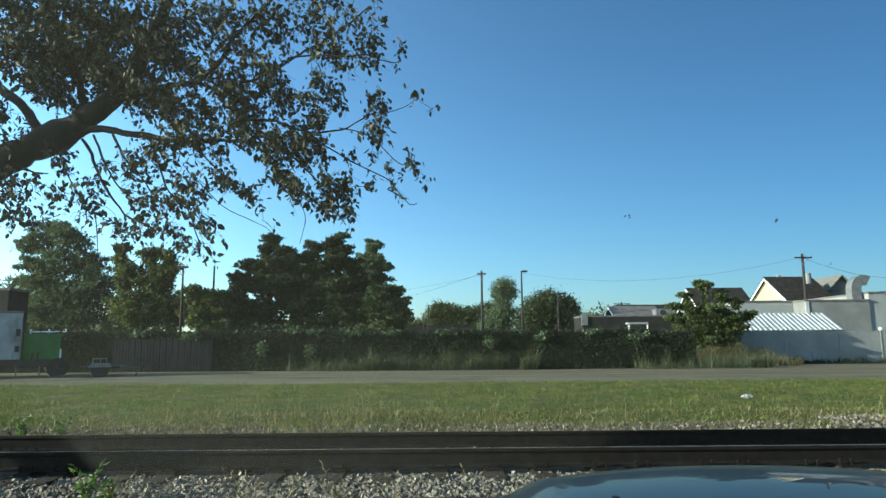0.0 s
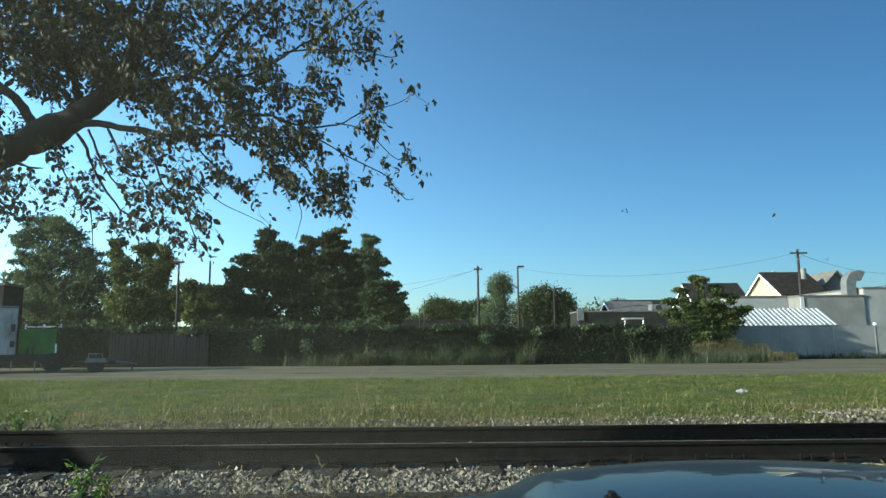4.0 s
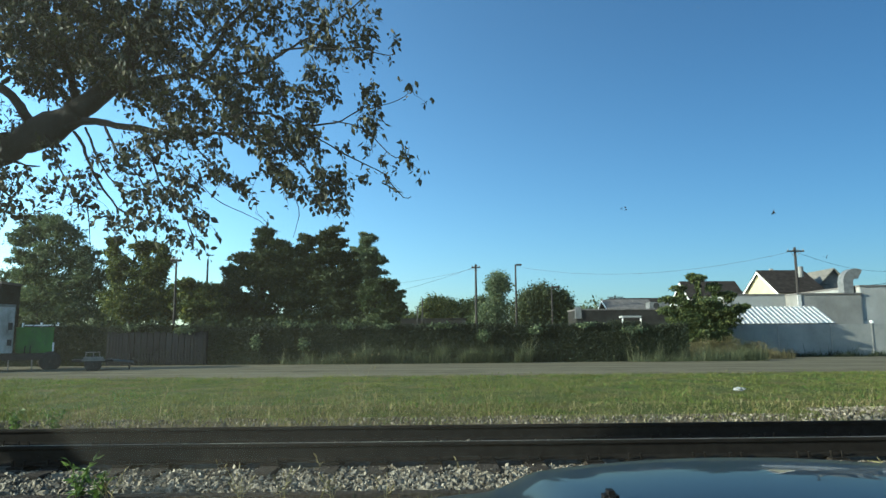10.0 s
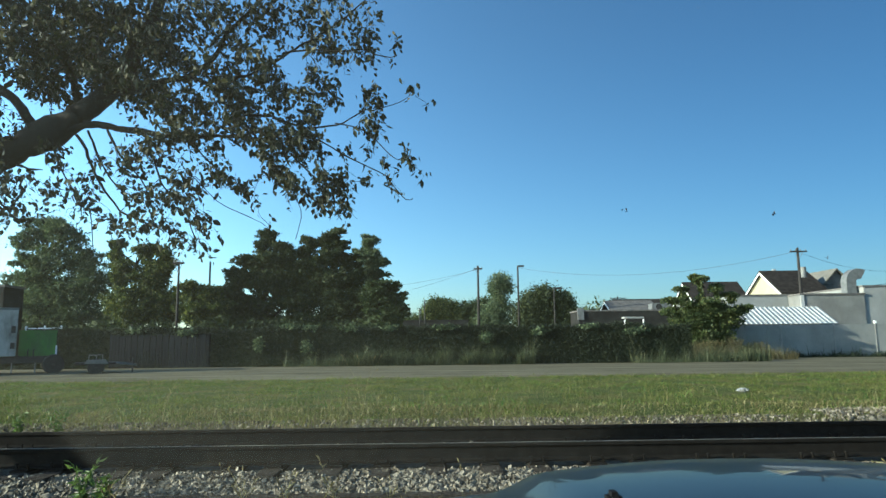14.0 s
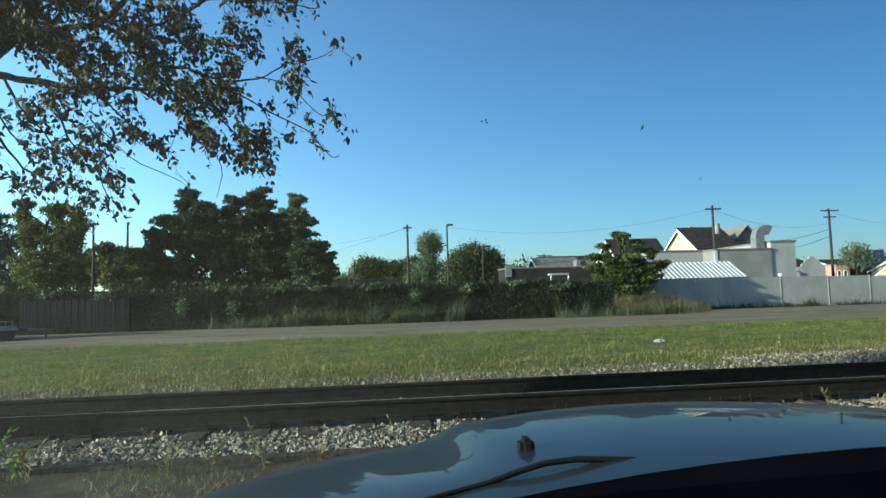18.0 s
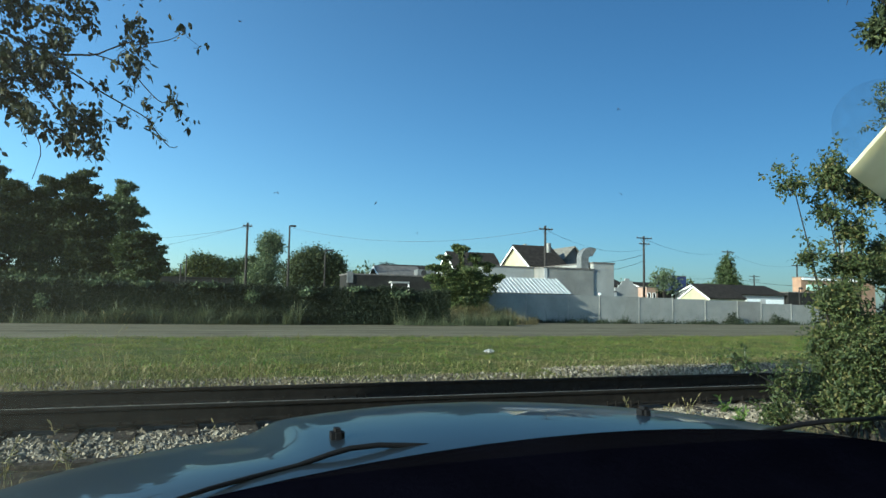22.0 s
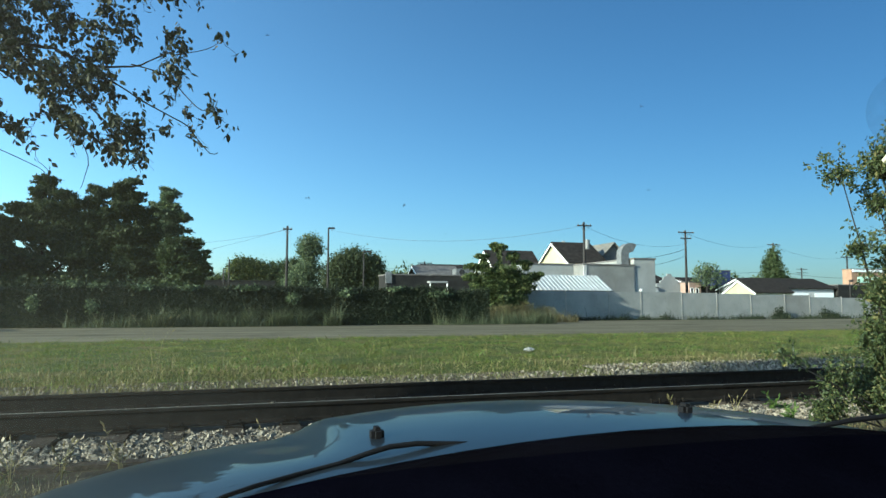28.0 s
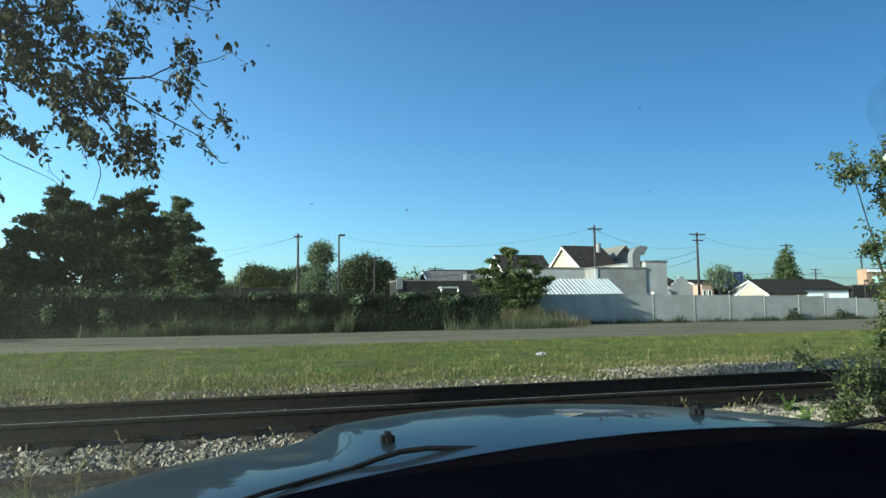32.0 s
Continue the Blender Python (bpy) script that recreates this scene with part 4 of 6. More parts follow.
# ---- poles and wires ----
def utility_pole(top, base_r=0.16, arms=(), lamp=0, label="weathered wooden utility pole with crossarm", group="utility poles", box=False):
    t = thing("utility_pole" if not lamp else "lamp_pole", label, "pole", group, at=(top[0], top[1], 0))
    h = top[2]
    Shape().tube([(0, 0, -.2), (0, 0, h * .5), (0, 0, h)], [base_r, base_r * .85, base_r * .65], 10).made("shaft", M_POLE, t, smooth=True)
    for dz, w in arms:
        z = h - dz
        Shape().box((-w, -.17, z - .06), (w, -.06, z + .06), bev=0.01).made("crossarm", M_POLE, t)
        for k in range(4):
            sx = -w + .1 + k * (2 * w - .2) / 3
            Shape().tube([(sx, -.11, z + .06), (sx, -.11, z + .2)], [.045, .03], 6).made("insulator", M_ZINC, t, "grey insulator")
        for s in (-1, 1):
            Shape().tube([(s * w * .6, -.11, z - .05), (0, -.09, z - .6)], .02, 5).made("brace", M_ZINC, t)
    if lamp:
        Shape().box((0, -.14, h - .12), (lamp, .14, h + .08), bev=0.04).made("lamp_head", M_CHASSIS, t, "dark lamp head")
    if box:
        Shape().tube([(.3, -.1, h - 2.6), (.3, -.1, h - 1.7)], .24, 12).made("transformer", M_ZINC, t, "grey transformer can")
        Shape().box((.02, -.16, h - 2.2), (.18, -.04, h - 2.1)).made("bracket", M_ZINC, t)
    return t


def wire(a, b, sag, r=0.013):
    a, b = Vector(a), Vector(b)
    pts = [a.lerp(b, i / 14) - Vector((0, 0, sag * 4 * (i / 14) * (1 - i / 14))) for i in range(15)]
    t = Shape().tube(pts, r, 4).made("overhead_wire", M_CHASSIS)
    tagged(t, "thin dark overhead wire between poles", "wire", "overhead wires")


PA, PB, PC, PD, PE, PF = Vector((4.84, 68, 8.83)), Vector((9.81, 75, 9.53)), slide(34.48, 62, 9.59, 57), Vector((51.39, 68, 9.88)), Vector((82.26, 87, 10.84)), Vector((92.83, 83, 8.8))
utility_pole(PA, .15, ((.35, .45),), box=False)
utility_pole(PB, .14, (), .7, "dark lamp pole with a small flat head", "lamp poles")
utility_pole(Vector((13.82, 75, 7.01)), .11, (), .9, "slim grey lamp pole with a flat head", "lamp poles")
utility_pole(PC, .15, ((.35, .75),), box=True, label="wooden utility pole with transformer beside the houses")
utility_pole(PD, .17, ((.25, 1.1), (.95, .75)), label="tall wooden utility pole with two crossarms")
utility_pole(PE, .17, ((.3, 1.3),))
utility_pole(PF, .17, ((.3, 1.3),))
utility_pole(Vector((121, 120, 9.1)), .2, ((.3, 1.5), (1.1, 1.5)))
utility_pole(Vector((30.7, 110, 8.25)), .17, ((.3, 1.3), (1.0, 1.0)))
utility_pole(slide(-17.16, 46, 6.81, 40), .085, ((.1, .35),), label="thin dark pole among the trees")
utility_pole(slide(-17, 52, 7.53, 44), .09, (), label="bare dark pole among the trees")
utility_pole(Vector((-.61, 70, 5.54)), .09, (), label="short thin wooden post beyond the vines")
utility_pole(Vector((-1.1, 70, 4.66)), .09, (), label="short thin wooden post beyond the vines")
utility_pole(Vector((56.2, 50, 3.38)), .07, (), .35, "slim pole with a small white lamp near the wall", "lamp poles")
wire(PA - Vector((0, 0, .3)), slide(-8, 68, 5.0, 90), .3)
wire(PA - Vector((0, 0, .4)), slide(-16, 90, 9.0, 110), 1.2)
wire(PB - Vector((0, 0, .2)), PC - Vector((0, 0, .3)), 1.4)
wire(PC - Vector((0, 0, .35)), PD - Vector((0, 0, 1.6)), 1.0)
wire(PD - Vector((0, 0, 2.2)), Vector((34.0, 60, 6.2)), .8, .025)
wire(PD - Vector((0, 0, 3.0)), Vector((40.0, 64, 5.2)), .5, .025)
wire(PD - Vector((0, 0, .3)), PE - Vector((0, 0, .3)), 1.0)
wire(PE - Vector((0, 0, .3)), PF - Vector((0, 0, .3)), 1.0)
wire(Vector((62, 80, 5.6)), PE - Vector((0, 0, 4.4)), .3, .03)
wire(PE - Vector((0, 0, 4.4)), PF - Vector((0, 0, 3.6)), .3, .03)
for k in range(4):
    wire((16.5, 90, 6.0 - .35 * k), (30.7, 110, 8.0 - .5 * k), .5, .022)
    wire((30.7, 110, 8.0 - .5 * k), (60, 118, 7.4 - .5 * k), .6, .022)

# ---- background trees ----
background_tree("willow_tree", "tall pale grey-green tree with loose crown", (-26.2, 46, 0), 10.2,
                [(0.22, 0, 9.35, 1.42, 1.34, 0.71), (1.45, 0, 8.44, 1.32, 1.25, 0.97), (-0.88, 0, 8.64, 0.99, 0.99, 0.81), (-1.60, 0, 7.98, 0.50, 0.60, 0.36), (0.40, 0, 6.96, 1.86, 1.60, 1.24), (2.71, 0, 6.87, 0.95, 0.96, 1.21), (-1.23, 0, 6.77, 0.58, 0.67, 0.49), (-1.03, 0, 5.72, 1.17, 1.13, 0.63), (0.93, 0, 4.94, 2.29, 1.60, 1.23), (3.20, 0, 5.31, 1.30, 1.24, 1.55), (-0.50, 0, 3.80, 1.61, 1.49, 0.98), (2.19, 0, 3.40, 2.40, 1.60, 1.13)], M_OLIVE, 30000, .12, .22, .7, dense=0.06, tiers=70, needle=(8, .22, .36, .7, -.3))
background_tree("dark_side_tree", "dark rounded tree behind the truck", (-31, 52, 0), 7, [(0, 0, 5, 3, 2, 2), (2, 0, 3, 3, 2, 2.4)], M_GREEN, 7000, .16, .25)
background_tree("yellowing_tree", "yellow-green tree with upright ragged limbs", (-19.2, 44, 0), 8.4,
                [(-1.32, 0, 7.17, 0.37, 0.49, 0.90), (-0.87, 0, 5.86, 0.69, 0.75, 1.14), (0.60, 0, 7.16, 0.56, 0.65, 0.72), (1.02, 0, 5.56, 1.20, 1.16, 1.28), (1.92, 0, 6.59, 0.48, 0.58, 1.11), (-1.26, 0, 3.91, 0.69, 0.75, 0.90), (0.21, 0, 3.65, 1.77, 1.60, 1.29), (2.03, 0, 3.64, 1.19, 1.15, 1.43)], M_YELLOW, 22000, .12, .2, .8, dense=0.08, tiers=40, needle=(7, .24, .38, .6, -.5))
background_tree("small_yellow_tree", "low yellow-green tree by the fence", (-14.9, 43, 0), 5.3,
                [(-0.32, 0, 4.47, 0.57, 0.66, 0.84), (0.76, 0, 4.36, 0.76, 0.81, 0.65), (0.10, 0, 3.21, 0.99, 0.99, 0.84), (1.33, 0, 3.63, 0.57, 0.65, 0.83)], M_YELLOW, 9000, .13, .15, .8, tiers=20, needle=(7, .22, .4, .6, -.4))
background_tree("pine_tree", "dark dense pine with jagged top", (-11.4, 46.5, 0), 9.0,
                [(0.26, 0, 8.45, 0.52, 0.62, 0.56), (-0.31, 0, 7.85, 0.44, 0.55, 0.40), (0.83, 0, 7.77, 0.52, 0.62, 0.36), (0.31, 0, 6.86, 1.45, 1.36, 0.80), (-1.25, 0, 6.75, 0.65, 0.72, 0.49), (-2.20, 0, 6.01, 0.57, 0.66, 0.37), (-1.40, 0, 5.57, 1.34, 1.27, 0.73), (0.55, 0, 5.37, 1.68, 1.55, 1.12), (-2.41, 0, 4.53, 0.73, 0.79, 0.90), (-0.94, 0, 3.43, 2.10, 1.60, 1.37), (1.94, 0, 7.25, 0.56, 0.65, 0.36), (2.09, 0, 6.06, 0.96, 0.96, 0.96), (2.33, 0, 4.11, 1.51, 1.41, 1.51), (-1.29, 0, 2.39, 1.95, 1.20, 0.86), (1.40, 0, 2.38, 1.95, 1.20, 0.86)], M_PINE, 46000, .12, .24, .0, dense=0.22, tiers=120, needle=(12, .19, .42, .6, .3))
background_tree("pine_tree", "dark dense pine with two tops", (-6.8, 46.6, 0), 9.2,
                [(0.05, 0, 8.52, 0.55, 0.64, 0.59), (-0.49, 0, 7.93, 0.36, 0.49, 0.44), (0.65, 0, 7.80, 0.36, 0.48, 0.43), (-1.48, 0, 8.01, 0.40, 0.52, 0.48), (-1.98, 0, 7.46, 0.40, 0.52, 0.32), (-0.00, 0, 7.05, 1.11, 1.09, 0.67), (-1.17, 0, 6.66, 0.91, 0.93, 0.67), (0.98, 0, 6.73, 0.67, 0.74, 0.63), (-0.17, 0, 5.47, 1.66, 1.53, 0.95), (1.58, 0, 5.66, 0.71, 0.77, 0.79), (-1.34, 0, 4.89, 1.11, 1.09, 1.11), (0.63, 0, 3.90, 1.89, 1.60, 1.34), (1.99, 0, 4.28, 0.87, 0.89, 1.10), (-0.88, 0, 2.36, 1.76, 1.20, 0.94), (1.82, 0, 2.46, 1.56, 1.20, 0.94)], M_PINE, 46000, .12, .24, .0, dense=0.22, tiers=120, needle=(12, .19, .42, .6, .3))
background_tree("poplar_tree", "slender pale green tree beside the pines", (-4.5, 50, 0), 9.2,
                [(-0.15, 0, 8.53, 0.46, 0.57, 0.67), (0.15, 0, 7.33, 0.80, 0.84, 0.84), (-0.69, 0, 7.59, 0.51, 0.61, 0.55), (0.45, 0, 6.19, 0.63, 0.71, 0.59), (-0.26, 0, 6.32, 0.84, 0.87, 0.84), (0.96, 0, 6.99, 0.29, 0.44, 0.34)], M_OLIVE, 11000, .13, .15, .4, dense=.05, tiers=30, needle=(7, .19, .42, .7, .1))
background_tree("broad_tree", "dark green broad tree at the fence", (-3.5, 45.2, 0), 5.8,
                [(0.46, 0, 4.83, 0.84, 0.87, 0.57), (-0.41, 0, 4.19, 0.91, 0.93, 0.91), (0.99, 0, 3.80, 0.76, 0.81, 0.84), (1.37, 0, 3.04, 0.34, 0.47, 0.68), (0.47, 0, 2.79, 1.22, 1.17, 0.84), (0.46, 0, 2.06, 1.09, 1.20, 0.47)], M_GREEN, 20000, .11, .18, tiers=50, needle=(9, .17, .5, .7, .1))
background_tree("far_willow", "feathery distant tree between the poles", (8.3, 80, 0), 9.5, [(.1, 0, 8.4, 1.3, 1.2, .9), (.6, 0, 7.5, 1.0, 1.1, .8), (-.6, 0, 7.4, .9, 1.1, .8), (-.2, 0, 6.4, 1.0, 1.2, .9), (0, 0, 5.0, 1.9, 1.3, 1.4), (-1, 0, 3.6, 2.4, 1.6, 1.8)], M_OLIVE, 9000, .18, .2, .8, dense=0.06)
background_tree("far_round_tree", "dark round distant tree", (13.2, 78, 0), 7.9, [(0, 0, 5.9, 2.3, 2, 1.8), (-1.3, 0, 5.3, 2.0, 2, 1.7), (1.5, 0, 5.4, 1.9, 2, 1.7), (-2.0, 0, 3.8, 1.9, 2, 1.9), (2.1, 0, 4.0, 1.9, 2, 1.9), (0, 0, 3.2, 3.4, 2, 2)], M_PINE, 20000, .2, .22)
background_tree("far_slim_tree", "slim distant tree beside the round one", (16.6, 82, 0), 6.9, [(0, 0, 5.6, .9, .8, 1.2), (.1, 0, 3.8, 1.2, .9, 1.5)], M_OLIVE, 1300, .3, .2)
for i, (x, z) in enumerate(((.7, 6.9), (4.6, 6.2), (2.4, 6.4), (6.6, 6.7), (-2.4, 4.6), (20, 4.2))):
    background_tree("far_low_tree", "low yellowish distant tree above the vines", (x, 83, 0), z, [(0, 0, z - 1.1, 1.2, 1.1, 1.0), (.9, 0, z - 1.8, 1.1, 1.1, 1.1), (-.9, 0, z - 2.0, 1.0, 1.1, 1.1), (.2, 0, z - 3.2, 1.9, 1.3, 1.8)], (M_YELLOW, M_GREEN)[i % 2], 5200, .2, .2)
for x, h in ((-7.5, 5.2), (-3.8, 5.0), (.2, 6.4), (3.6, 6.6), (7.0, 7.2), (19.6, 5.4), (23.4, 5.0)):
    background_tree("far_bushy_tree", "dull green bushy tree far beyond the fence", (x, 92, 0), h, [(0, 0, h - 1.6, 2.2, 1.4, 1.5), (1.6, 0, h - 2.5, 2.0, 1.3, 1.5), (-1.5, 0, h - 2.7, 1.9, 1.3, 1.6), (.2, 0, 1.6, 3.0, 1.4, 1.5)], M_GREEN, 2600, .2, .2, dense=.2)
background_tree("street_tree", "small yellowing tree behind the wall", (58.3, 73, 0), 6.9, [(0, 0, 5.4, 1.7, 1.3, 1.1), (.9, 0, 4.3, 1.7, 1.3, 1.1), (-.9, 0, 4.5, 1.2, 1, .9)], M_OLIVE, 1900, .19, .2, .5, clump=4, dense=.02)
background_tree("cone_tree", "dense upright green tree behind the garage", (72.5, 77, 0), 9.1, [(.2, 0, 7.6, 1.0, 1, 1.4), (0, 0, 6.2, 1.6, 1.3, 1.4), (.4, 0, 4.8, 1.9, 1.5, 1.5), (-1, 0, 3.6, 1.9, 1.4, 1.2), (1.6, 0, 3.6, 1.8, 1.4, 1.2)], M_GREEN, 7000, .22, .3)
# made-up bushes that fill dark shadow shapes low on the wall
background_tree("shadow_bush", "small dark bush added in place of a shadow on the wall", (39.7, 41.5, 0), .9, [(0, 0, .45, .5, .25, .3), (.5, 0, .25, .5, .25, .2), (-.5, 0, .2, .5, .2, .2), (.15, 0, .85, .12, .1, .25), (-.3, 0, .7, .1, .1, .2)], M_VINE, 800, .07, .02)
background_tree("shadow_bush", "small dark bush added in place of a shadow on the wall", (44.3, 41.5, 0), .8, [(0, 0, .35, .8, .25, .3), (.8, 0, .25, .6, .25, .2), (-.4, 0, .7, .1, .1, .25)], M_VINE, 800, .07, .02)
for bx, by, bz in ((15.4, 38.6, 1.0), (17.2, 39.0, 1.15), (18.9, 39.6, .9)):
    bl = [((0, 0, .4 * bz), (1.1, .7, .45 * bz)), ((.3, .1, .8 * bz), (.7, .5, .35 * bz)), ((-.6, 0, .6 * bz), (.6, .5, .4 * bz))]
    bt = thing("weed_clump", "bushy clump of brown dried weeds by the lane", "weeds", "dried weed clumps", at=(bx, by, 0))
    V, F = leaf_cards(blob_points(bl, 2600, shell=.1), .09, .3, -.8)
    quick_mesh("stalks", V, F, M_BROWNWEED, bt)
background_tree("shrub", "dense green shrub with ragged upright shoots", (16.5, 40.2, 0), 5.0,
                [(0, 0, 2.9, 1.5, 1.1, .8), (-1.0, 0, 2.3, 1.2, 1.0, .9), (1.1, 0, 2.4, 1.2, 1.0, .8), (0, 0, 1.3, 1.7, 1.1, 1.1), (-.25, 0, 4.2, .14, .2, .8), (-.6, 0, 4.7, .10, .12, .4), (-1.3, 0, 3.7, .2, .2, .6), (.75, 0, 3.9, .16, .2, .7), (-1.9, 0, 3.4, .4, .2, .2), (1.6, 0, 3.5, .3, .2, .35), (2.2, 0, 2.9, .5, .3, .3), (-2.1, 0, 2.7, .4, .3, .25)], M_SHRUB, 26000, .09, .10, .1, dense=0.12, tiers=30, needle=(7, .17, .42, .7, .3))
for x, y, h in ((-29.0, 42.5, 2.9), (-24.2, 41.8, 2.6), (-20.3, 41.0, 2.4), (-16.6, 41.2, 2.5), (-12.8, 42.0, 2.8), (-9.0, 42.4, 2.6), (-5.0, 42.2, 2.5)):
    background_tree("understory_bush", "dark tangled bush beneath the trees", (x, y, 0), h, [(0, 0, h * .55, 1.7, .8, h * .45), (1.5, .2, h * .45, 1.4, .7, h * .42), (-1.5, .1, h * .42, 1.4, .7, h * .4)], M_PINE, 3600, .2, .06, .4, dense=.3)
for i in range(26):
    x = -75 + i * 9.5
    if -35 < x < 25:
        continue
    background_tree("distant_tree", "hazy distant tree on the horizon", (x, 135 + 20 * math.sin(i * 2.7), 0), 7 + 2 * math.sin(i * 1.3), [(0, 0, 5, 4, 3, 2.4), (2, 0, 3, 4, 3, 2.6)], M_GREEN, 900, .6, .3)


# ---- parked truck, bin and trailer ----
def wheel(parent, c, r, w):
    x, y, z = c
    t = Shape().tube([(x, y - w / 2, z), (x, y - w * .42, z), (x, y + w * .42, z), (x, y + w / 2, z)], [r * .93, r, r, r * .93], 22)
    wh = t.made("wheel", M_BLACK, parent, smooth=False)
    Shape().tube([(x, y - w / 2 - .02, z), (x, y - w * .2, z)], [r * .52, r * .56], 16).made("rim", M_BLACK, wh, "dirty dark steel rim")
    Shape().tube([(x, y - w / 2 - .06, z), (x, y - w * .3, z)], [r * .14, r * .16], 10).made("hub", M_CHASSIS, wh)


def build_truck():
    t = thing("box_truck", "white box truck with stained body and dark chassis", "truck", at=(-20.93, 28.08, 0), turn=31)
    Shape().box((-3.0, -1.1, .78), (3.42, 1.1, 2.80), bev=0.03).made("box_body", M_TRUCK, t)
    for x in (-2.9, -1.3, .4, 2.0, 3.36):
        Shape().box((x - .03, -1.125, .8), (x + .03, -1.1, 2.78)).made("side_rib", M_TRUCK, t)
    Shape().box((-3.0, -1.13, 2.72), (3.44, -1.1, 2.82)).made("top_trim", M_ZINC, t)
    Shape().box((3.20, -1.14, 1.75), (3.36, -1.1, 2.05)).made("hinge", M_CHASSIS, t)
    Shape().box((3.20, -1.14, 1.1), (3.36, -1.1, 1.35)).made("hinge", M_CHASSIS, t)
    Shape().box((-5.6, -.45, .5), (5.15, .45, .74), bev=0.03).made("chassis", M_CHASSIS, t)
    Shape().box((2.6, -1.0, .48), (5.0, 1.0, .77), bev=0.05).made("tail_deck", M_CHASSIS, t)
    Shape().box((-5.4, -1.0, .55), (-3.2, 1.0, 2.3), bev=0.18).made("cab", M_TRUCK, t)
    for x in (-4.4, 1.0, 4.82):
        for y in (-.95, .95):
            wheel(t, (x, y, .42), .42, .28)
    for x in (3.3, 4.15):
        Shape().tube([(x, -1.0, .04), (x, -1.0, .5)], .025, 6).made("support_leg", M_ZINC, t)
    b = thing("green_container", "bright green steel container with bent rim on the truck deck", "container", at=(-17.50, 30.14, 0.772), turn=31)
    Shape().box((-.5, -.75, 0), (.9, .75, 1.06), bev=0.04).made("body", M_GREENBIN, b)
    Shape().box((-.52, -.80, 1.02), (.92, -.745, 1.10), bev=0.01).made("rim", M_GREENBIN, b)
    for x in (-.2, .18, .56):
        Shape().box((x, -.80, .06), (x + .06, -.745, 1.0)).made("rib", M_GREENBIN, b)
    for x in (-.15, .05):
        Shape().tube([(x, -.82, -.02), (x, -.84, .22), (x + .03, -.84, .30)], .02, 6).made("lever", M_BLACK, b, "dark lever")
    Shape().box((.87, -.83, -.0), (.93, -.75, .45)).made("corner_post", M_PLASTIC, b, "pale corner strip")
    w = thing("white_rail", "white railing beyond the overgrown fence", "railing", at=(-21.9, 37.5, 0.1))
    Shape().box((-.3, -.03, 2.03), (1.7, .03, 2.09)).made("rail", M_PLASTIC, w)
    for x in (-.25, .75, 1.65):
        Shape().box((x - .04, -.04, 0), (x + .04, .04, 2.2)).made("post", M_PLASTIC, w)
    dk = flat_block("dark_shed", "dark brown shed beyond the truck", (-40, 36.6, 0), (-22.95, 38.4, 4.4), M_BROWN)
    u = thing("utility_trailer", "small flat utility trailer with white rails", "trailer", at=(-13.98, 29.2, 0), turn=25.8)
    Shape().box((-1.0, -.6, .42), (.55, .6, .50), bev=0.01).made("deck", M_CHASSIS, u)
    Shape().tube([(-.5, -.6, .80), (.05, -.6, .81)], .022, 6).made("side_rail", M_ZINC, u)
    for x in (-.48, -.2, .03):
        Shape().tube([(x, -.6, .45), (x, -.6, .8)], .018, 6).made("stake", M_ZINC, u)
    Shape().tube([(.5, -.45, .46), (1.35, 0, .36), (1.35, 0, .30)], .045, 6).made("drawbar", M_ZINC, u)
    Shape().tube([(.5, .45, .46), (1.35, 0, .36)], .045, 6).made("drawbar", M_ZINC, u)
    Shape().tube([(1.2, 0, .0), (1.2, 0, .7)], .03, 6).made("jack", M_CHASSIS, u)
    Shape().add([(-.55, -.95, .62), (.15, -.95, .62), (.25, -.95, .45), (-.65, -.95, .45), (-.55, -.7, .62), (.15, -.7, .62), (.25, -.7, .45), (-.65, -.7, .45)], [(0, 1, 2, 3), (4, 7, 6, 5), (0, 4, 5, 1), (1, 5, 6, 2), (3, 7, 4, 0)]).made("mudguard", M_ZINC, u)
    for y in (-.8, .8):
        wheel(u, (-.2, y, .31), .32, .18)


build_truck()


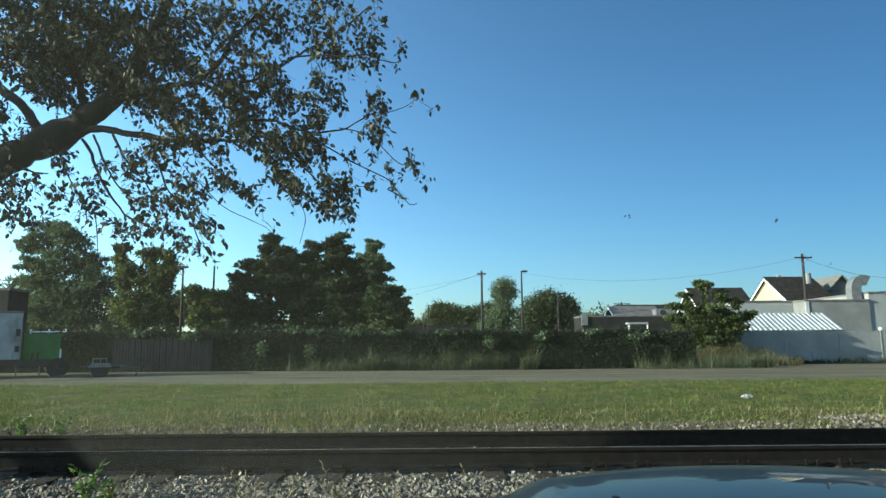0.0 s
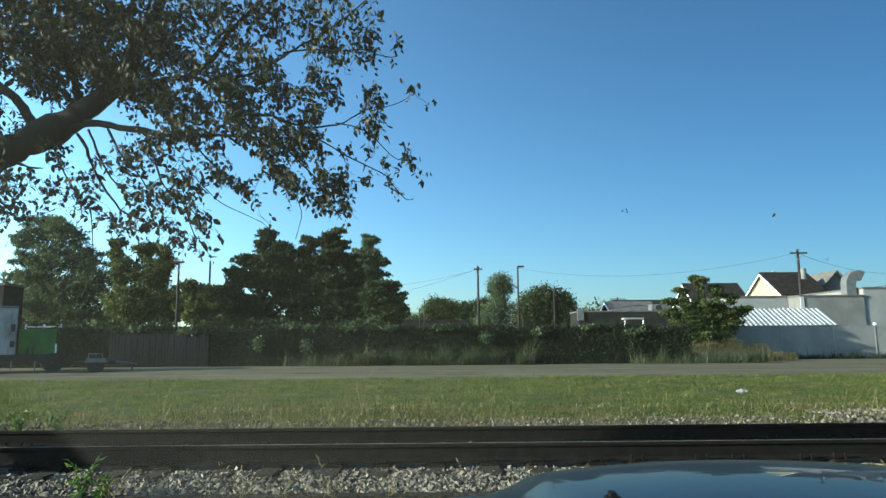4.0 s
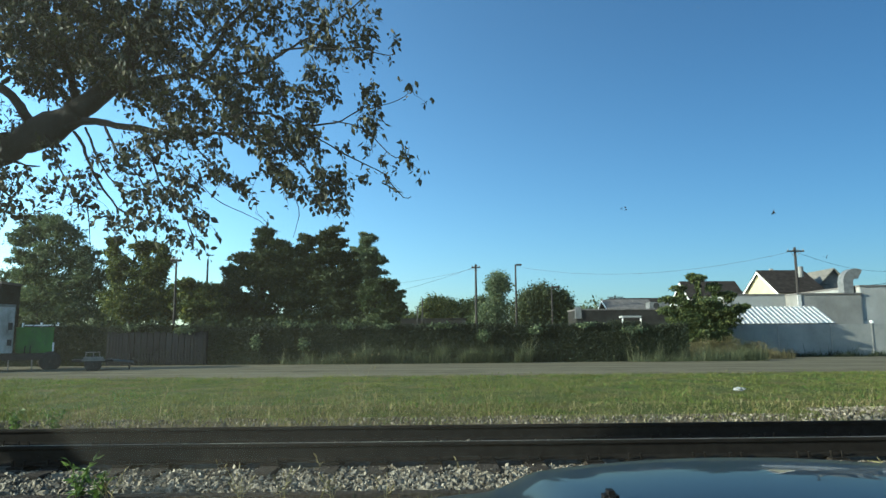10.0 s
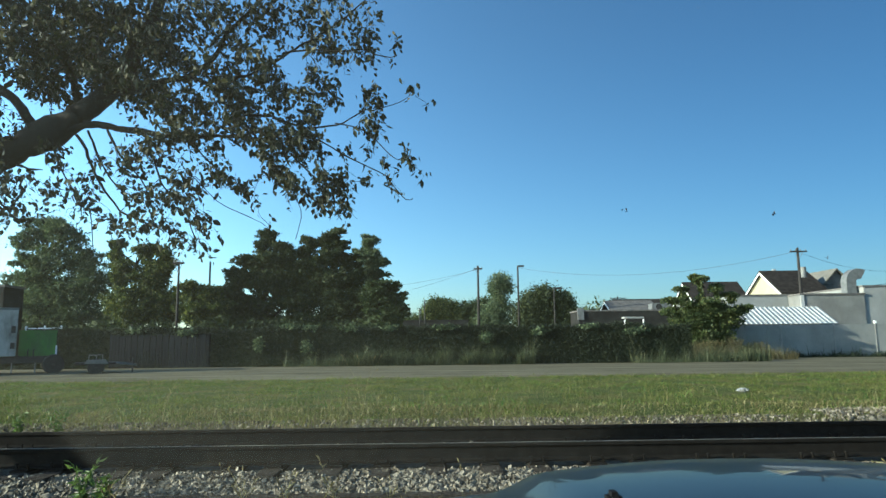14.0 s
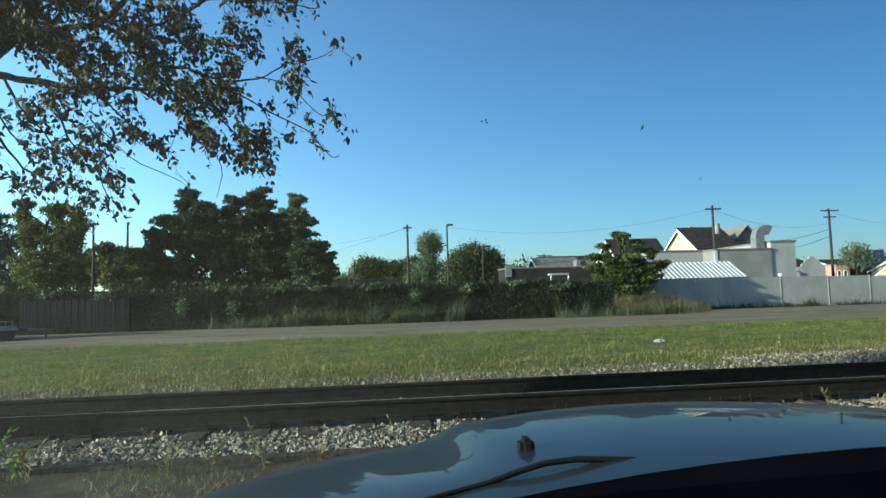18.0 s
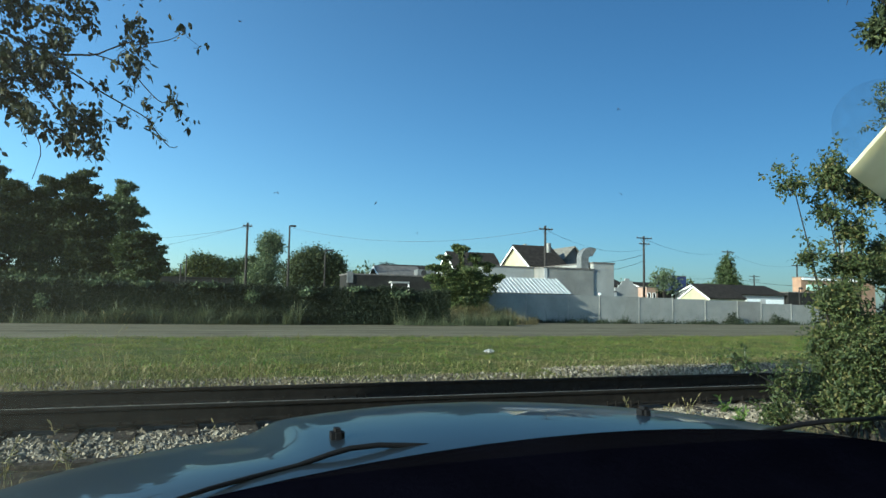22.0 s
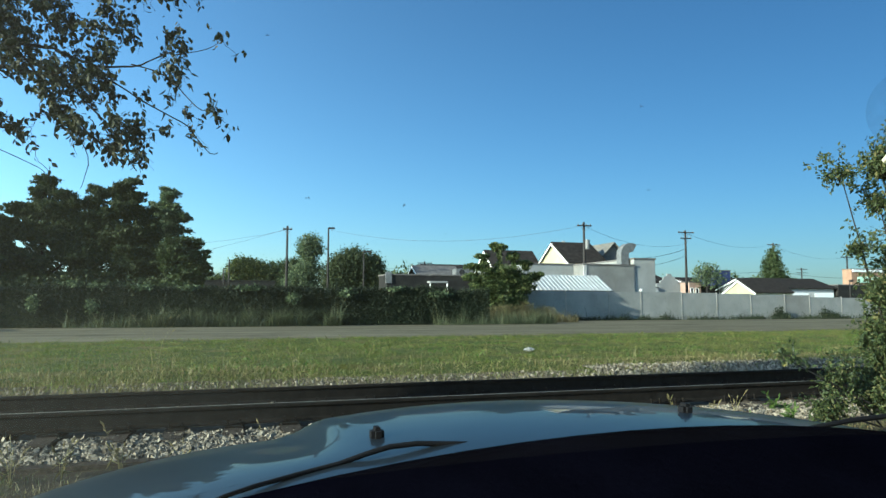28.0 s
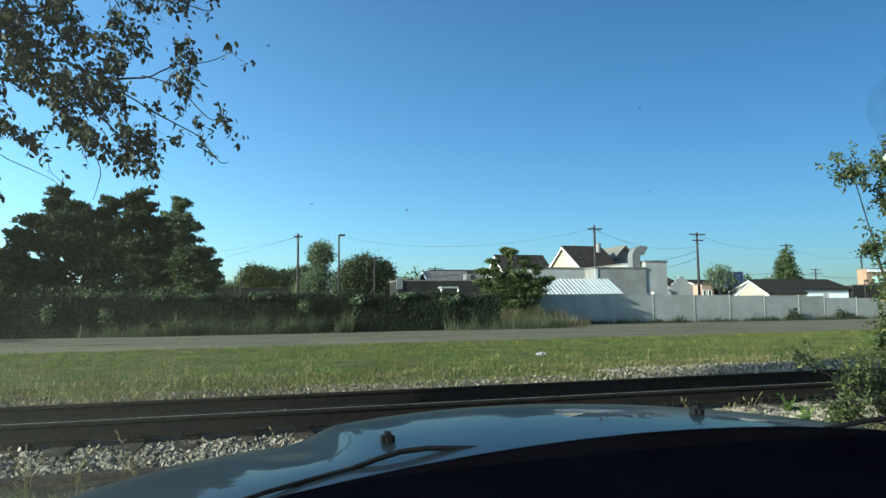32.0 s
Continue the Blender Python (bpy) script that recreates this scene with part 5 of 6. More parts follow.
# ---- the tree that hangs over the track ----
def hanging_tree():
    """Limbs drawn one by one, twigs grown from them into each leafy mass, leaves in sprays at the twigs' ends."""
    t = thing("overhanging_tree", "large tree with drooping twigs and browning oval leaves", "tree", at=(-7.6, 7.1, -0.25))
    o = np.array([-7.6, 7.1, -0.25])
    rng = np.random.default_rng(11)
    N = []
    limb_sh, twig_sh = Shape(), Shape()
    aims = []

    def limb(pts, r0, r1, bare=False):
        """A tapering limb through the points, with a slight natural wobble."""
        pts = [np.array(p) for p in pts]
        line = [pts[0]]
        for i in range(len(pts) - 1):
            p0, p1, p2, p3 = pts[max(i - 1, 0)], pts[i], pts[i + 1], pts[min(i + 2, len(pts) - 1)]
            k = max(2, int(np.linalg.norm(p2 - p1) / .07))
            for j in range(1, k + 1):
                s = j / k
                q = .5 * (2 * p1 + (p2 - p0) * s + (2 * p0 - 5 * p1 + 4 * p2 - p3) * s * s + (3 * p1 - p0 - 3 * p2 + p3) * s ** 3)
                line.append(q + rng.normal(size=3) * min(.006, r0 * .25))
        R = [(r0 + (r1 - r0) * i / (len(line) - 1)) * (1 + .08 * rng.normal()) for i in range(len(line))]
        (limb_sh if r0 > .012 else twig_sh).tube([p - o for p in line], R, 10 if r0 > .03 else 6)
        if not bare:
            N.extend(line)

    def leafy(depth, thick, *masses):
        """Where twigs should reach: x, z, their radii and the number of twigs."""
        for x, z, rx, rz, n in masses:
            n = int(n * 2.3)
            d = rng.normal(size=(n, 3))
            d /= np.linalg.norm(d, axis=1)[:, None]
            aims.append(np.array((x, depth, z)) + d * (rng.random(n) ** .5)[:, None] * np.array((rx, thick, rz)))

    limb([(-7.6, 7.1, -.45), (-7.55, 7.1, .5), (-7.5, 7.1, 1.3), (-7.35, 7.05, 1.75)], .23, .19)
    limb([(-7.37, 7.00, 1.10), (-6.90, 7.00, 1.79), (-5.99, 7.00, 2.37), (-5.28, 7.00, 2.82), (-4.60, 7.00, 3.16), (-4.26, 7.00, 3.33), (-3.97, 7.00, 3.49), (-3.74, 7.00, 3.63)], 0.1822, 0.1528)
    limb([(-3.76, 7.05, 3.59), (-4.21, 7.05, 3.53), (-4.42, 7.05, 3.79), (-4.71, 7.05, 4.02), (-5.12, 7.05, 4.45), (-5.42, 7.05, 5.04), (-5.56, 7.05, 5.86)], 0.0533, 0.0474)
    limb([(-3.94, 6.95, 3.45), (-3.59, 6.95, 3.52), (-3.23, 6.95, 3.47), (-2.81, 6.95, 3.40), (-2.45, 6.95, 3.38), (-2.03, 6.95, 3.38), (-1.66, 6.95, 3.31)], 0.0438, 0.0146)
    limb([(-3.74, 7.00, 3.63), (-3.54, 7.00, 3.81), (-3.31, 7.00, 4.03), (-3.15, 7.00, 4.42), (-2.96, 7.00, 4.88), (-2.81, 7.00, 5.55)], 0.1176, 0.0353)
    limb([(-3.82, 7.15, 3.68), (-3.91, 7.15, 4.10), (-4.13, 7.15, 4.56), (-4.30, 7.15, 5.10), (-4.55, 7.15, 5.85)], 0.0480, 0.0150)
    limb([(-3.52, 6.95, 3.79), (-3.19, 6.95, 3.90), (-2.84, 6.95, 4.01), (-2.57, 6.95, 4.04), (-2.33, 6.95, 4.26), (-2.13, 6.95, 4.59), (-1.83, 6.95, 4.92), (-1.60, 6.95, 5.25)], 0.0409, 0.0117)
    limb([(-2.55, 6.90, 4.02), (-2.33, 6.90, 3.93), (-2.18, 6.90, 3.74), (-1.90, 6.90, 3.59), (-1.66, 6.90, 3.58), (-1.42, 6.90, 3.43), (-1.18, 6.90, 3.29)], 0.0232, 0.0087)
    limb([(-2.17, 6.85, 3.97), (-1.90, 6.85, 4.03), (-1.61, 6.85, 4.19), (-1.37, 6.85, 4.35), (-1.16, 6.85, 4.47), (-0.89, 6.85, 4.67), (-0.68, 6.85, 4.87)], 0.0173, 0.0072)
    limb([(-1.51, 6.80, 4.25), (-1.24, 6.80, 4.28), (-1.00, 6.80, 4.26), (-0.70, 6.80, 4.28), (-0.57, 6.80, 4.23), (-0.40, 6.80, 4.19), (-0.34, 6.80, 4.22)], 0.0100, 0.0046)
    limb([(-1.62, 6.75, 3.52), (-1.27, 6.75, 3.41), (-1.12, 6.75, 3.42), (-0.89, 6.75, 3.46), (-0.75, 6.75, 3.55), (-0.60, 6.75, 3.62)], 0.0142, 0.0057)
    limb([(-0.59, 6.70, 3.57), (-0.45, 6.70, 3.61), (-0.30, 6.70, 3.66), (-0.20, 6.70, 3.73)], 0.0051, 0.0034)
    limb([(-2.01, 6.85, 3.57), (-1.82, 6.85, 3.35), (-1.69, 6.85, 3.10), (-1.45, 6.85, 2.89), (-1.21, 6.85, 2.68), (-1.04, 6.85, 2.53)], 0.0173, 0.0072)
    limb([(-1.38, 6.70, 3.36), (-1.08, 6.70, 3.23), (-0.91, 6.70, 3.12), (-0.73, 6.70, 3.03), (-0.45, 6.70, 2.88), (-0.36, 6.70, 2.76), (-0.24, 6.70, 2.63), (-0.17, 6.70, 2.64)], 0.0090, 0.0037)
    limb([(-1.63, 6.80, 3.39), (-1.39, 6.80, 3.09), (-1.15, 6.80, 2.85), (-0.97, 6.80, 2.55), (-0.90, 6.80, 2.44)], 0.0114, 0.0046)
    limb([(-0.97, 6.70, 3.44), (-0.74, 6.70, 3.39), (-0.56, 6.70, 3.27), (-0.42, 6.70, 3.12), (-0.32, 6.70, 3.05), (-0.19, 6.70, 3.09)], 0.0062, 0.0039)
    limb([(-3.70, 6.90, 3.39), (-3.59, 6.90, 3.22), (-3.50, 6.90, 3.00), (-3.37, 6.90, 2.79), (-3.20, 6.90, 2.58), (-2.97, 6.90, 2.46), (-2.79, 6.90, 2.39)], 0.0188, 0.0087)
    limb([(-3.56, 6.85, 3.42), (-3.43, 6.85, 3.14), (-3.29, 6.85, 2.90), (-3.14, 6.85, 2.75), (-2.93, 6.85, 2.70)], 0.0144, 0.0058)
    limb([(-3.36, 6.85, 3.43), (-3.22, 6.85, 3.17), (-3.10, 6.85, 3.05), (-2.94, 6.85, 2.84), (-2.82, 6.85, 2.69)], 0.0158, 0.0058)
    limb([(-2.95, 6.80, 3.39), (-2.82, 6.80, 3.03), (-2.72, 6.80, 2.79), (-2.54, 6.80, 2.66), (-2.39, 6.80, 2.26)], 0.0143, 0.0057)
    limb([(-3.97, 6.90, 3.37), (-3.89, 6.90, 3.13), (-3.79, 6.90, 2.94), (-3.69, 6.90, 2.79), (-3.56, 6.90, 2.58)], 0.0116, 0.0058)
    limb([(-4.30, 6.90, 3.07), (-4.17, 6.90, 3.03), (-4.03, 6.90, 3.02)], 0.0145, 0.0058)
    limb([(-4.53, 6.90, 3.04), (-4.39, 6.90, 2.82), (-4.40, 6.90, 2.56)], 0.0087, 0.0043)
    limb([(-2.51, 6.80, 3.34), (-2.36, 6.80, 3.15), (-2.14, 6.80, 2.94), (-1.90, 6.80, 2.76)], 0.0114, 0.0046)
    limb([(-2.46, 6.80, 2.94), (-2.16, 6.80, 2.64), (-1.90, 6.80, 2.51), (-1.72, 6.80, 2.42), (-1.63, 6.80, 2.34)], 0.0051, 0.0034, bare=True)
    limb([(-1.44, 6.80, 2.82), (-1.32, 6.80, 2.55), (-1.33, 6.80, 2.40), (-1.37, 6.80, 2.25)], 0.0054, 0.0034, bare=True)
    limb([(-3.53, 6.90, 2.64), (-3.49, 6.90, 2.46), (-3.46, 6.90, 2.20)], 0.0064, 0.0041, bare=True)
    leafy(7.0, 0.80, (-4.54, 4.91, 0.41, 0.24, 105), (-4.19, 4.45, 0.36, 0.30, 142), (-3.79, 4.84, 0.41, 0.30, 158), (-3.69, 4.31, 0.41, 0.30, 158), (-3.22, 4.64, 0.36, 0.36, 128), (-3.25, 4.05, 0.36, 0.24, 108), (-4.04, 3.99, 0.24, 0.18, 48), (-2.83, 4.38, 0.27, 0.27, 82), (-2.73, 4.84, 0.24, 0.24, 48), (-2.86, 3.80, 0.30, 0.18, 57), (-4.62, 4.38, 0.18, 0.24, 42), (-4.35, 4.06, 0.24, 0.18, 27))
    leafy(7.0, 0.80, (-2.30, 4.91, 0.27, 0.21, 38), (-2.16, 4.51, 0.21, 0.21, 32), (-2.20, 4.05, 0.27, 0.21, 55), (-1.79, 4.77, 0.27, 0.21, 42), (-1.77, 4.12, 0.21, 0.13, 34), (-2.50, 3.79, 0.24, 0.18, 31), (-2.07, 3.73, 0.27, 0.15, 36), (-1.33, 4.70, 0.23, 0.17, 26), (-1.08, 4.47, 0.17, 0.13, 23), (-0.90, 4.76, 0.14, 0.14, 10), (-0.65, 4.47, 0.13, 0.14, 16), (-0.62, 4.76, 0.10, 0.08, 5), (-1.19, 4.05, 0.20, 0.14, 20), (-1.24, 3.67, 0.20, 0.14, 21), (-1.64, 3.86, 0.21, 0.15, 21))
    leafy(6.8, 0.28, (-0.86, 4.24, 0.09, 0.07, 3), (-1.00, 3.77, 0.08, 0.06, 3), (-0.58, 3.74, 0.13, 0.17, 11), (-0.61, 3.45, 0.13, 0.16, 11), (-0.82, 3.18, 0.09, 0.05, 3), (-0.61, 3.21, 0.07, 0.05, 2), (-0.46, 3.05, 0.06, 0.08, 3), (-0.64, 2.84, 0.08, 0.07, 3), (-0.20, 3.08, 0.09, 0.13, 5), (-0.40, 2.81, 0.07, 0.06, 2), (-0.19, 3.81, 0.06, 0.05, 2), (-0.34, 4.31, 0.04, 0.08, 2))
    leafy(6.8, 0.45, (-2.37, 3.37, 0.26, 0.20, 31), (-1.95, 3.43, 0.20, 0.14, 26), (-1.59, 3.30, 0.26, 0.17, 42), (-1.29, 3.24, 0.20, 0.16, 29), (-2.17, 2.94, 0.20, 0.16, 18), (-1.93, 2.81, 0.14, 0.12, 9), (-1.64, 3.00, 0.16, 0.13, 18), (-1.40, 2.81, 0.14, 0.12, 16), (-1.05, 2.81, 0.19, 0.14, 23), (-0.87, 2.90, 0.09, 0.10, 6), (-1.16, 2.66, 0.17, 0.09, 9), (-0.90, 2.60, 0.10, 0.09, 5), (-1.69, 2.48, 0.05, 0.06, 1))
    leafy(6.8, 0.45, (-4.40, 2.88, 0.17, 0.14, 14), (-4.34, 2.58, 0.17, 0.14, 17), (-4.10, 2.82, 0.14, 0.14, 6), (-4.00, 2.61, 0.09, 0.05, 3), (-3.83, 3.13, 0.14, 0.17, 10), (-3.87, 2.79, 0.17, 0.06, 7), (-3.51, 2.76, 0.13, 0.20, 13), (-3.53, 2.55, 0.07, 0.07, 4), (-3.06, 3.06, 0.20, 0.20, 17), (-2.84, 3.24, 0.20, 0.17, 23), (-2.95, 2.70, 0.14, 0.12, 9))
    leafy(6.8, 0.45, (-2.63, 2.70, 0.20, 0.17, 20), (-2.82, 2.40, 0.26, 0.13, 17), (-2.47, 2.88, 0.14, 0.14, 12), (-2.33, 2.46, 0.12, 0.20, 12), (-3.23, 2.40, 0.08, 0.12, 6), (-2.44, 2.22, 0.17, 0.10, 9), (-2.60, 3.31, 0.17, 0.14, 14), (-3.36, 3.06, 0.14, 0.17, 4), (-4.32, 3.37, 0.17, 0.17, 9), (-4.56, 3.67, 0.15, 0.15, 12))
    # crown out of view, added for shadow and the bonnet's reflections
    leafy(7.0, 0.80, (-5.66, 4.38, 0.71, 0.77, 120), (-5.45, 2.95, 0.64, 0.52, 60), (-5.52, 6.06, 0.89, 0.59, 110), (-3.92, 5.86, 0.89, 0.47, 130), (-2.45, 5.65, 0.71, 0.36, 60), (-1.27, 5.22, 0.41, 0.17, 24))
    # unseen limb and foliage on the sun side, added to shade the trunk
    limb([(-7.4, 7.05, 1.7), (-7.8, 6.8, 2.8), (-8.2, 6.4, 3.9), (-8.6, 6.1, 5.2), (-8.4, 6.0, 6.6)], .14, .03)
    leafy(6.3, .9, (-7.6, 4.2, .9, .8, 70), (-8.6, 5.2, 1.0, .9, 80), (-7.4, 5.8, 1.0, .8, 70), (-6.3, 5.1, .9, .8, 70))
    leafy(6.5, .5, (-5.6, 3.9, .6, .5, 55), (-6.2, 4.3, .6, .6, 55), (-5.5, 3.35, .5, .35, 40))
    A = np.concatenate(aims)
    A = A[np.argsort(np.linalg.norm(A - np.array((-3.74, 7.0, 3.63)), axis=1))]
    room = np.zeros((len(N) + len(A) * 40, 3))
    room[:len(N)] = N
    count, leaf_p, leaf_ax = len(N), [], []
    for a in A:
        M = room[:count]
        i = int(np.argmin(np.linalg.norm(M - a, axis=1) + .3 * np.maximum(0, M[:, 0] - a[0]) + .02 * rng.random(len(M))))
        b = M[i]
        L = np.linalg.norm(a - b)
        k = max(2, int(L / .09))
        bend = rng.normal(size=3) * .09 * L + np.array([0, 0, .16 * L])
        line = [b]
        for j in range(1, k + 1):
            s = j / k
            line.append(b + (a - b) * s + bend * 2 * s * (1 - s) + rng.normal(size=3) * .006)
            if .35 < s < .85 and rng.random() < .6:
                leaf_p.append(line[-1])
                leaf_ax.append(rng.normal(size=3) + (0, 0, -.5))
        # a twig's end often hangs
        if rng.random() < .5:
            for j in range(int(rng.integers(1, 4))):
                line.append(line[-1] + np.array([.03 * rng.normal() + .02, .03 * rng.normal(), -.05]))
        r = min(.0085, max(.0026, .0026 + .0028 * L))
        twig_sh.tube([p - o for p in line], [r * (1 - .6 * q / len(line)) for q in range(len(line))], 4, cap=False)
        room[count:count + len(line) - 1] = line[1:]
        count += len(line) - 1
        # the spray of leaves at its end
        tip = line[-1]
        way = (tip - line[-2]) / (np.linalg.norm(tip - line[-2]) + 1e-6)
        for j in range(int(rng.integers(3, 7))):
            leaf_p.append(tip - way * rng.uniform(0, .20) + rng.normal(size=3) * .015)
            leaf_ax.append(way * .45 + rng.normal(size=3) * .6 + (0, 0, -.6))
    limb_sh.made("trunk", M_BARK, t, smooth=True)
    twig_sh.made("twigs", M_BARK, t)
    P, ax = np.array(leaf_p), np.array(leaf_ax)
    V, F = oval_leaves(P - o, .060, .54, rng=rng, jitter=.3, way=ax)
    quick_mesh("leaves", V, F, M_LEAF, t)


hanging_tree()


# ---- shrub beside the car ----
def side_shrub():
    t = thing("locust_shrub", "dense leafy shrub with feathery shoots beside the car", "shrub", at=(7.3, 5.5, -0.3))
    o = np.array([7.3, 5.5, -0.3])
    rng = np.random.default_rng(5)
    groups = [((6.87, 5.55, 2.79), (0.17, 0.16, 0.19), 32), ((6.27, 5.55, 2.64), (0.17, 0.16, 0.03), 9), ((7.34, 5.55, 2.67), (0.19, 0.18, 0.18), 34), ((6.80, 5.55, 2.35), (0.14, 0.13, 0.08), 14),
              ((7.14, 5.55, 2.14), (0.18, 0.17, 0.11), 24), ((8.04, 5.55, 2.60), (0.25, 0.23, 0.23), 55), ((6.49, 5.55, 1.83), (0.12, 0.11, 0.06), 8), ((7.16, 5.55, 1.77), (0.21, 0.20, 0.12), 40),
              ((7.79, 5.55, 1.81), (0.29, 0.27, 0.24), 120), ((6.91, 5.55, 1.36), (0.22, 0.21, 0.17), 80), ((7.21, 5.55, 0.79), (0.51, 0.48, 0.37), 640), ((8.16, 5.55, 1.14), (0.33, 0.30, 0.49), 340),
              ((7.00, 5.55, 0.24), (0.48, 0.44, 0.23), 360), ((6.13, 5.55, 0.50), (0.15, 0.14, 0.09), 9), ((6.00, 5.55, 0.14), (0.18, 0.17, 0.10), 22), ((5.49, 5.55, 0.68), (0.08, 0.10, 0.05), 4),
              ((7.95, 5.55, 3.75), (0.36, 0.30, 0.30), 22), ((8.52, 5.55, 3.39), (0.24, 0.22, 0.29), 50), ((8.96, 5.55, 1.73), (0.45, 0.42, 0.78), 300)]
    stems, LP = Shape(), []
    foot = np.array([7.4, 5.6, -.35])
    for c, r, n in groups:
        n = int(n * 1.7)
        hub = np.array(c) + np.array([.1, .05, -.1])
        stems.tube([foot + rng.normal(size=3) * [.15, .15, 0] - o, (foot + hub) / 2 + rng.normal(size=3) * .08 - o, hub - o], [.016, .011, .006], 6)
        d = rng.normal(size=(n, 3))
        d /= np.linalg.norm(d, axis=1)[:, None]
        for q, s in zip(d, rng.random(n) ** .4):
            e = np.array(c) + q * s * np.array(r)
            b = hub + (e - hub) * .45 + rng.normal(size=3) * .05
            stems.tube([b - o, e - o], [.006, .003], 4, cap=False)
            ax = (e - b)
            ax /= np.linalg.norm(ax)
            # a frond of paired leaflets
            out = ax * .6 + rng.normal(size=3) * .5
            out /= np.linalg.norm(out)
            for k in range(9):
                p = e + out * (.035 * k - .26) - np.array([0, 0, .0016 * k * k - .04])
                LP.append(p)
    stems.made("stems", M_BARK, t)
    P = np.repeat(np.array(LP), 4, 0) + rng.normal(size=(len(LP) * 4, 3)) * .022
    V, F = oval_leaves(P - o, .046, .45, .35, rng=rng, jitter=.25)
    quick_mesh("leaves", V, F, M_LEAF_RIGHT, t)
    u = thing("dark_tree", "tall tree with dark hanging foliage behind the shrub", "tree", at=(12.6, 6.6, -0.3))
    sh = Shape().tube([(0, 0, -.2), (.05, 0, 2.5), (-.5, 0, 4.2), (-1.7, 0, 5.2), (-2.5, -.1, 6.6), (-2.8, -.1, 7.6)], [.18, .14, .10, .07, .05, .03], 8)
    sh.tube([(-1.9, 0, 5.3), (-2.6, -.1, 5.5), (-3.3, -.2, 5.75), (-3.75, -.2, 5.95), (-4.1, -.2, 6.2), (-4.35, -.2, 6.4)], [.05, .035, .025, .016, .012, .006], 6)
    sh.tube([(-4.1, -.2, 6.2), (-4.2, -.2, 5.95), (-4.3, -.2, 5.7)], [.01, .007, .004], 5)
    sh.made("trunk", M_BARK, u, smooth=True)
    bl = [((-2.9, -.2, 5.75), (.55, .4, .5)), ((-2.5, -.1, 6.5), (.6, .5, .5)), ((-3.75, -.2, 5.42), (.2, .2, .22)), ((-3.35, -.2, 5.75), (.25, .25, .25)), ((-2.1, 0, 5.5), (.6, .5, .6)), ((-4.4, -.2, 6.0), (.4, .2, .05)), ((-4.5, -.2, 6.45), (.4, .2, .05)), ((-3.6, -.2, 6.25), (.3, .2, .08))]
    P = np.concatenate([blob_points(bl[:5], 3000, rng, .1), blob_points(bl[5:], 110, rng, .1)])
    P = np.repeat(P, 3, 0) + rng.normal(size=(len(P) * 3, 3)) * .05
    V, F = leaf_cards(P, .10, .5, .6, rng=rng)
    quick_mesh("crown", V, F, M_PINE, u)


side_shrub()


# ---- small weeds by the ballast ----
def weed(x, y, h, n, seed, dry=False):
    rng = np.random.default_rng(seed)
    t = thing("weed", "dry foxtail grass tuft at the ballast" if dry else "leafy green weed at the ballast", "weed", "weeds by the track", at=(x, y, ground_height(x, y)))
    st, P = Shape(), []
    heads = Shape()
    for i in range(n):
        a = rng.uniform(0, 6.28)
        l = h * rng.uniform(.6, 1.15)
        e = Vector((math.cos(a) * l * .35, math.sin(a) * l * .35, l))
        m = Vector((e.x * .3, e.y * .3, l * .6))
        st.tube([(0, 0, -.02), m, e], [.0026, .002, .0014], 4, cap=False)
        for k in range(2 if dry else 9):
            s = rng.uniform(.15, .95)
            P.append(tuple(Vector((0, 0, 0)).lerp(m, min(1, s * 2)) if s < .5 else m.lerp(e, s * 2 - 1)))
        if dry:
            d = (e - m).normalized()
            heads.tube([e, e + d * .03 + Vector((0, 0, -.003)), e + d * .07 + Vector((0, 0, -.015))], [.004, .009, .003], 6)
    st.made("stems", M_DRY if dry else M_FRESH, t)
    V, F = leaf_cards(np.array(P), .09 if not dry else .08, .35 if not dry else .10, .1, rng=rng)
    quick_mesh("leaves", V, F, M_DRY if dry else M_FRESH, t)
    if dry:
        heads.made("seed_heads", M_DRY, t)


for i, (x, y, h, n, dry) in enumerate(((-3.35, 6.75, .42, 9, False), (-3.1, 6.65, .35, 7, False), (-2.9, 6.4, .3, 8, True), (-1.7, 6.35, .32, 10, True), (-1.35, 6.45, .28, 8, True), (-.9, 6.5, .25, 7, True), (-.4, 6.55, .22, 6, True), (-2.3, 7.7, .22, 2, True), (-1.2, 7.8, .25, 2, True), (.35, 7.7, .22, 2, True),
                                       (4.6, 7.1, .22, 3, True), (4.9, 7.3, .24, 3, True), (5.3, 7.2, .30, 4, True), (5.7, 7.0, .28, 4, True), (6.2, 7.2, .34, 5, True), (6.5, 6.6, .30, 8, False), (5.9, 6.4, .2, 7, False), (7.0, 7.4, .3, 6, False), (-1.2, 12.0, .9, 7, True), (-4.5, 11.6, .6, 6, True), (-5.6, 10.4, .45, 10, False), (-6.2, 10.5, .4, 9, False), (1.0, 11.5, .6, 6, True))):
    weed(x, y, h, n, 40 + i, dry)

st = thing("marker_stake", "thin pale marker stake with a tuft at its top", "stake", at=(11.0, 11.1, -0.1))
Shape().tube([(0, 0, -.1), (0, 0, .5)], .009, 6).made("shaft", M_CREAM, st)
V, F = leaf_cards(RNG.normal(size=(14, 3)) * .04 + (0, 0, .52), .09, .4, .2)
quick_mesh("tuft", V, F, M_WEED, st)
gp = thing("steel_post", "slim grey steel post beyond the shrub", "post", at=(25.6, 20.5, 0))
Shape().tube([(0, 0, -.1), (0, 0, 5.0)], .07, 8).made("shaft", M_ZINC, gp)
li = thing("litter", "crumpled white plastic bag on the grass", "litter", at=(7.05, 15.4, 0.0))
bm = bmesh.new()
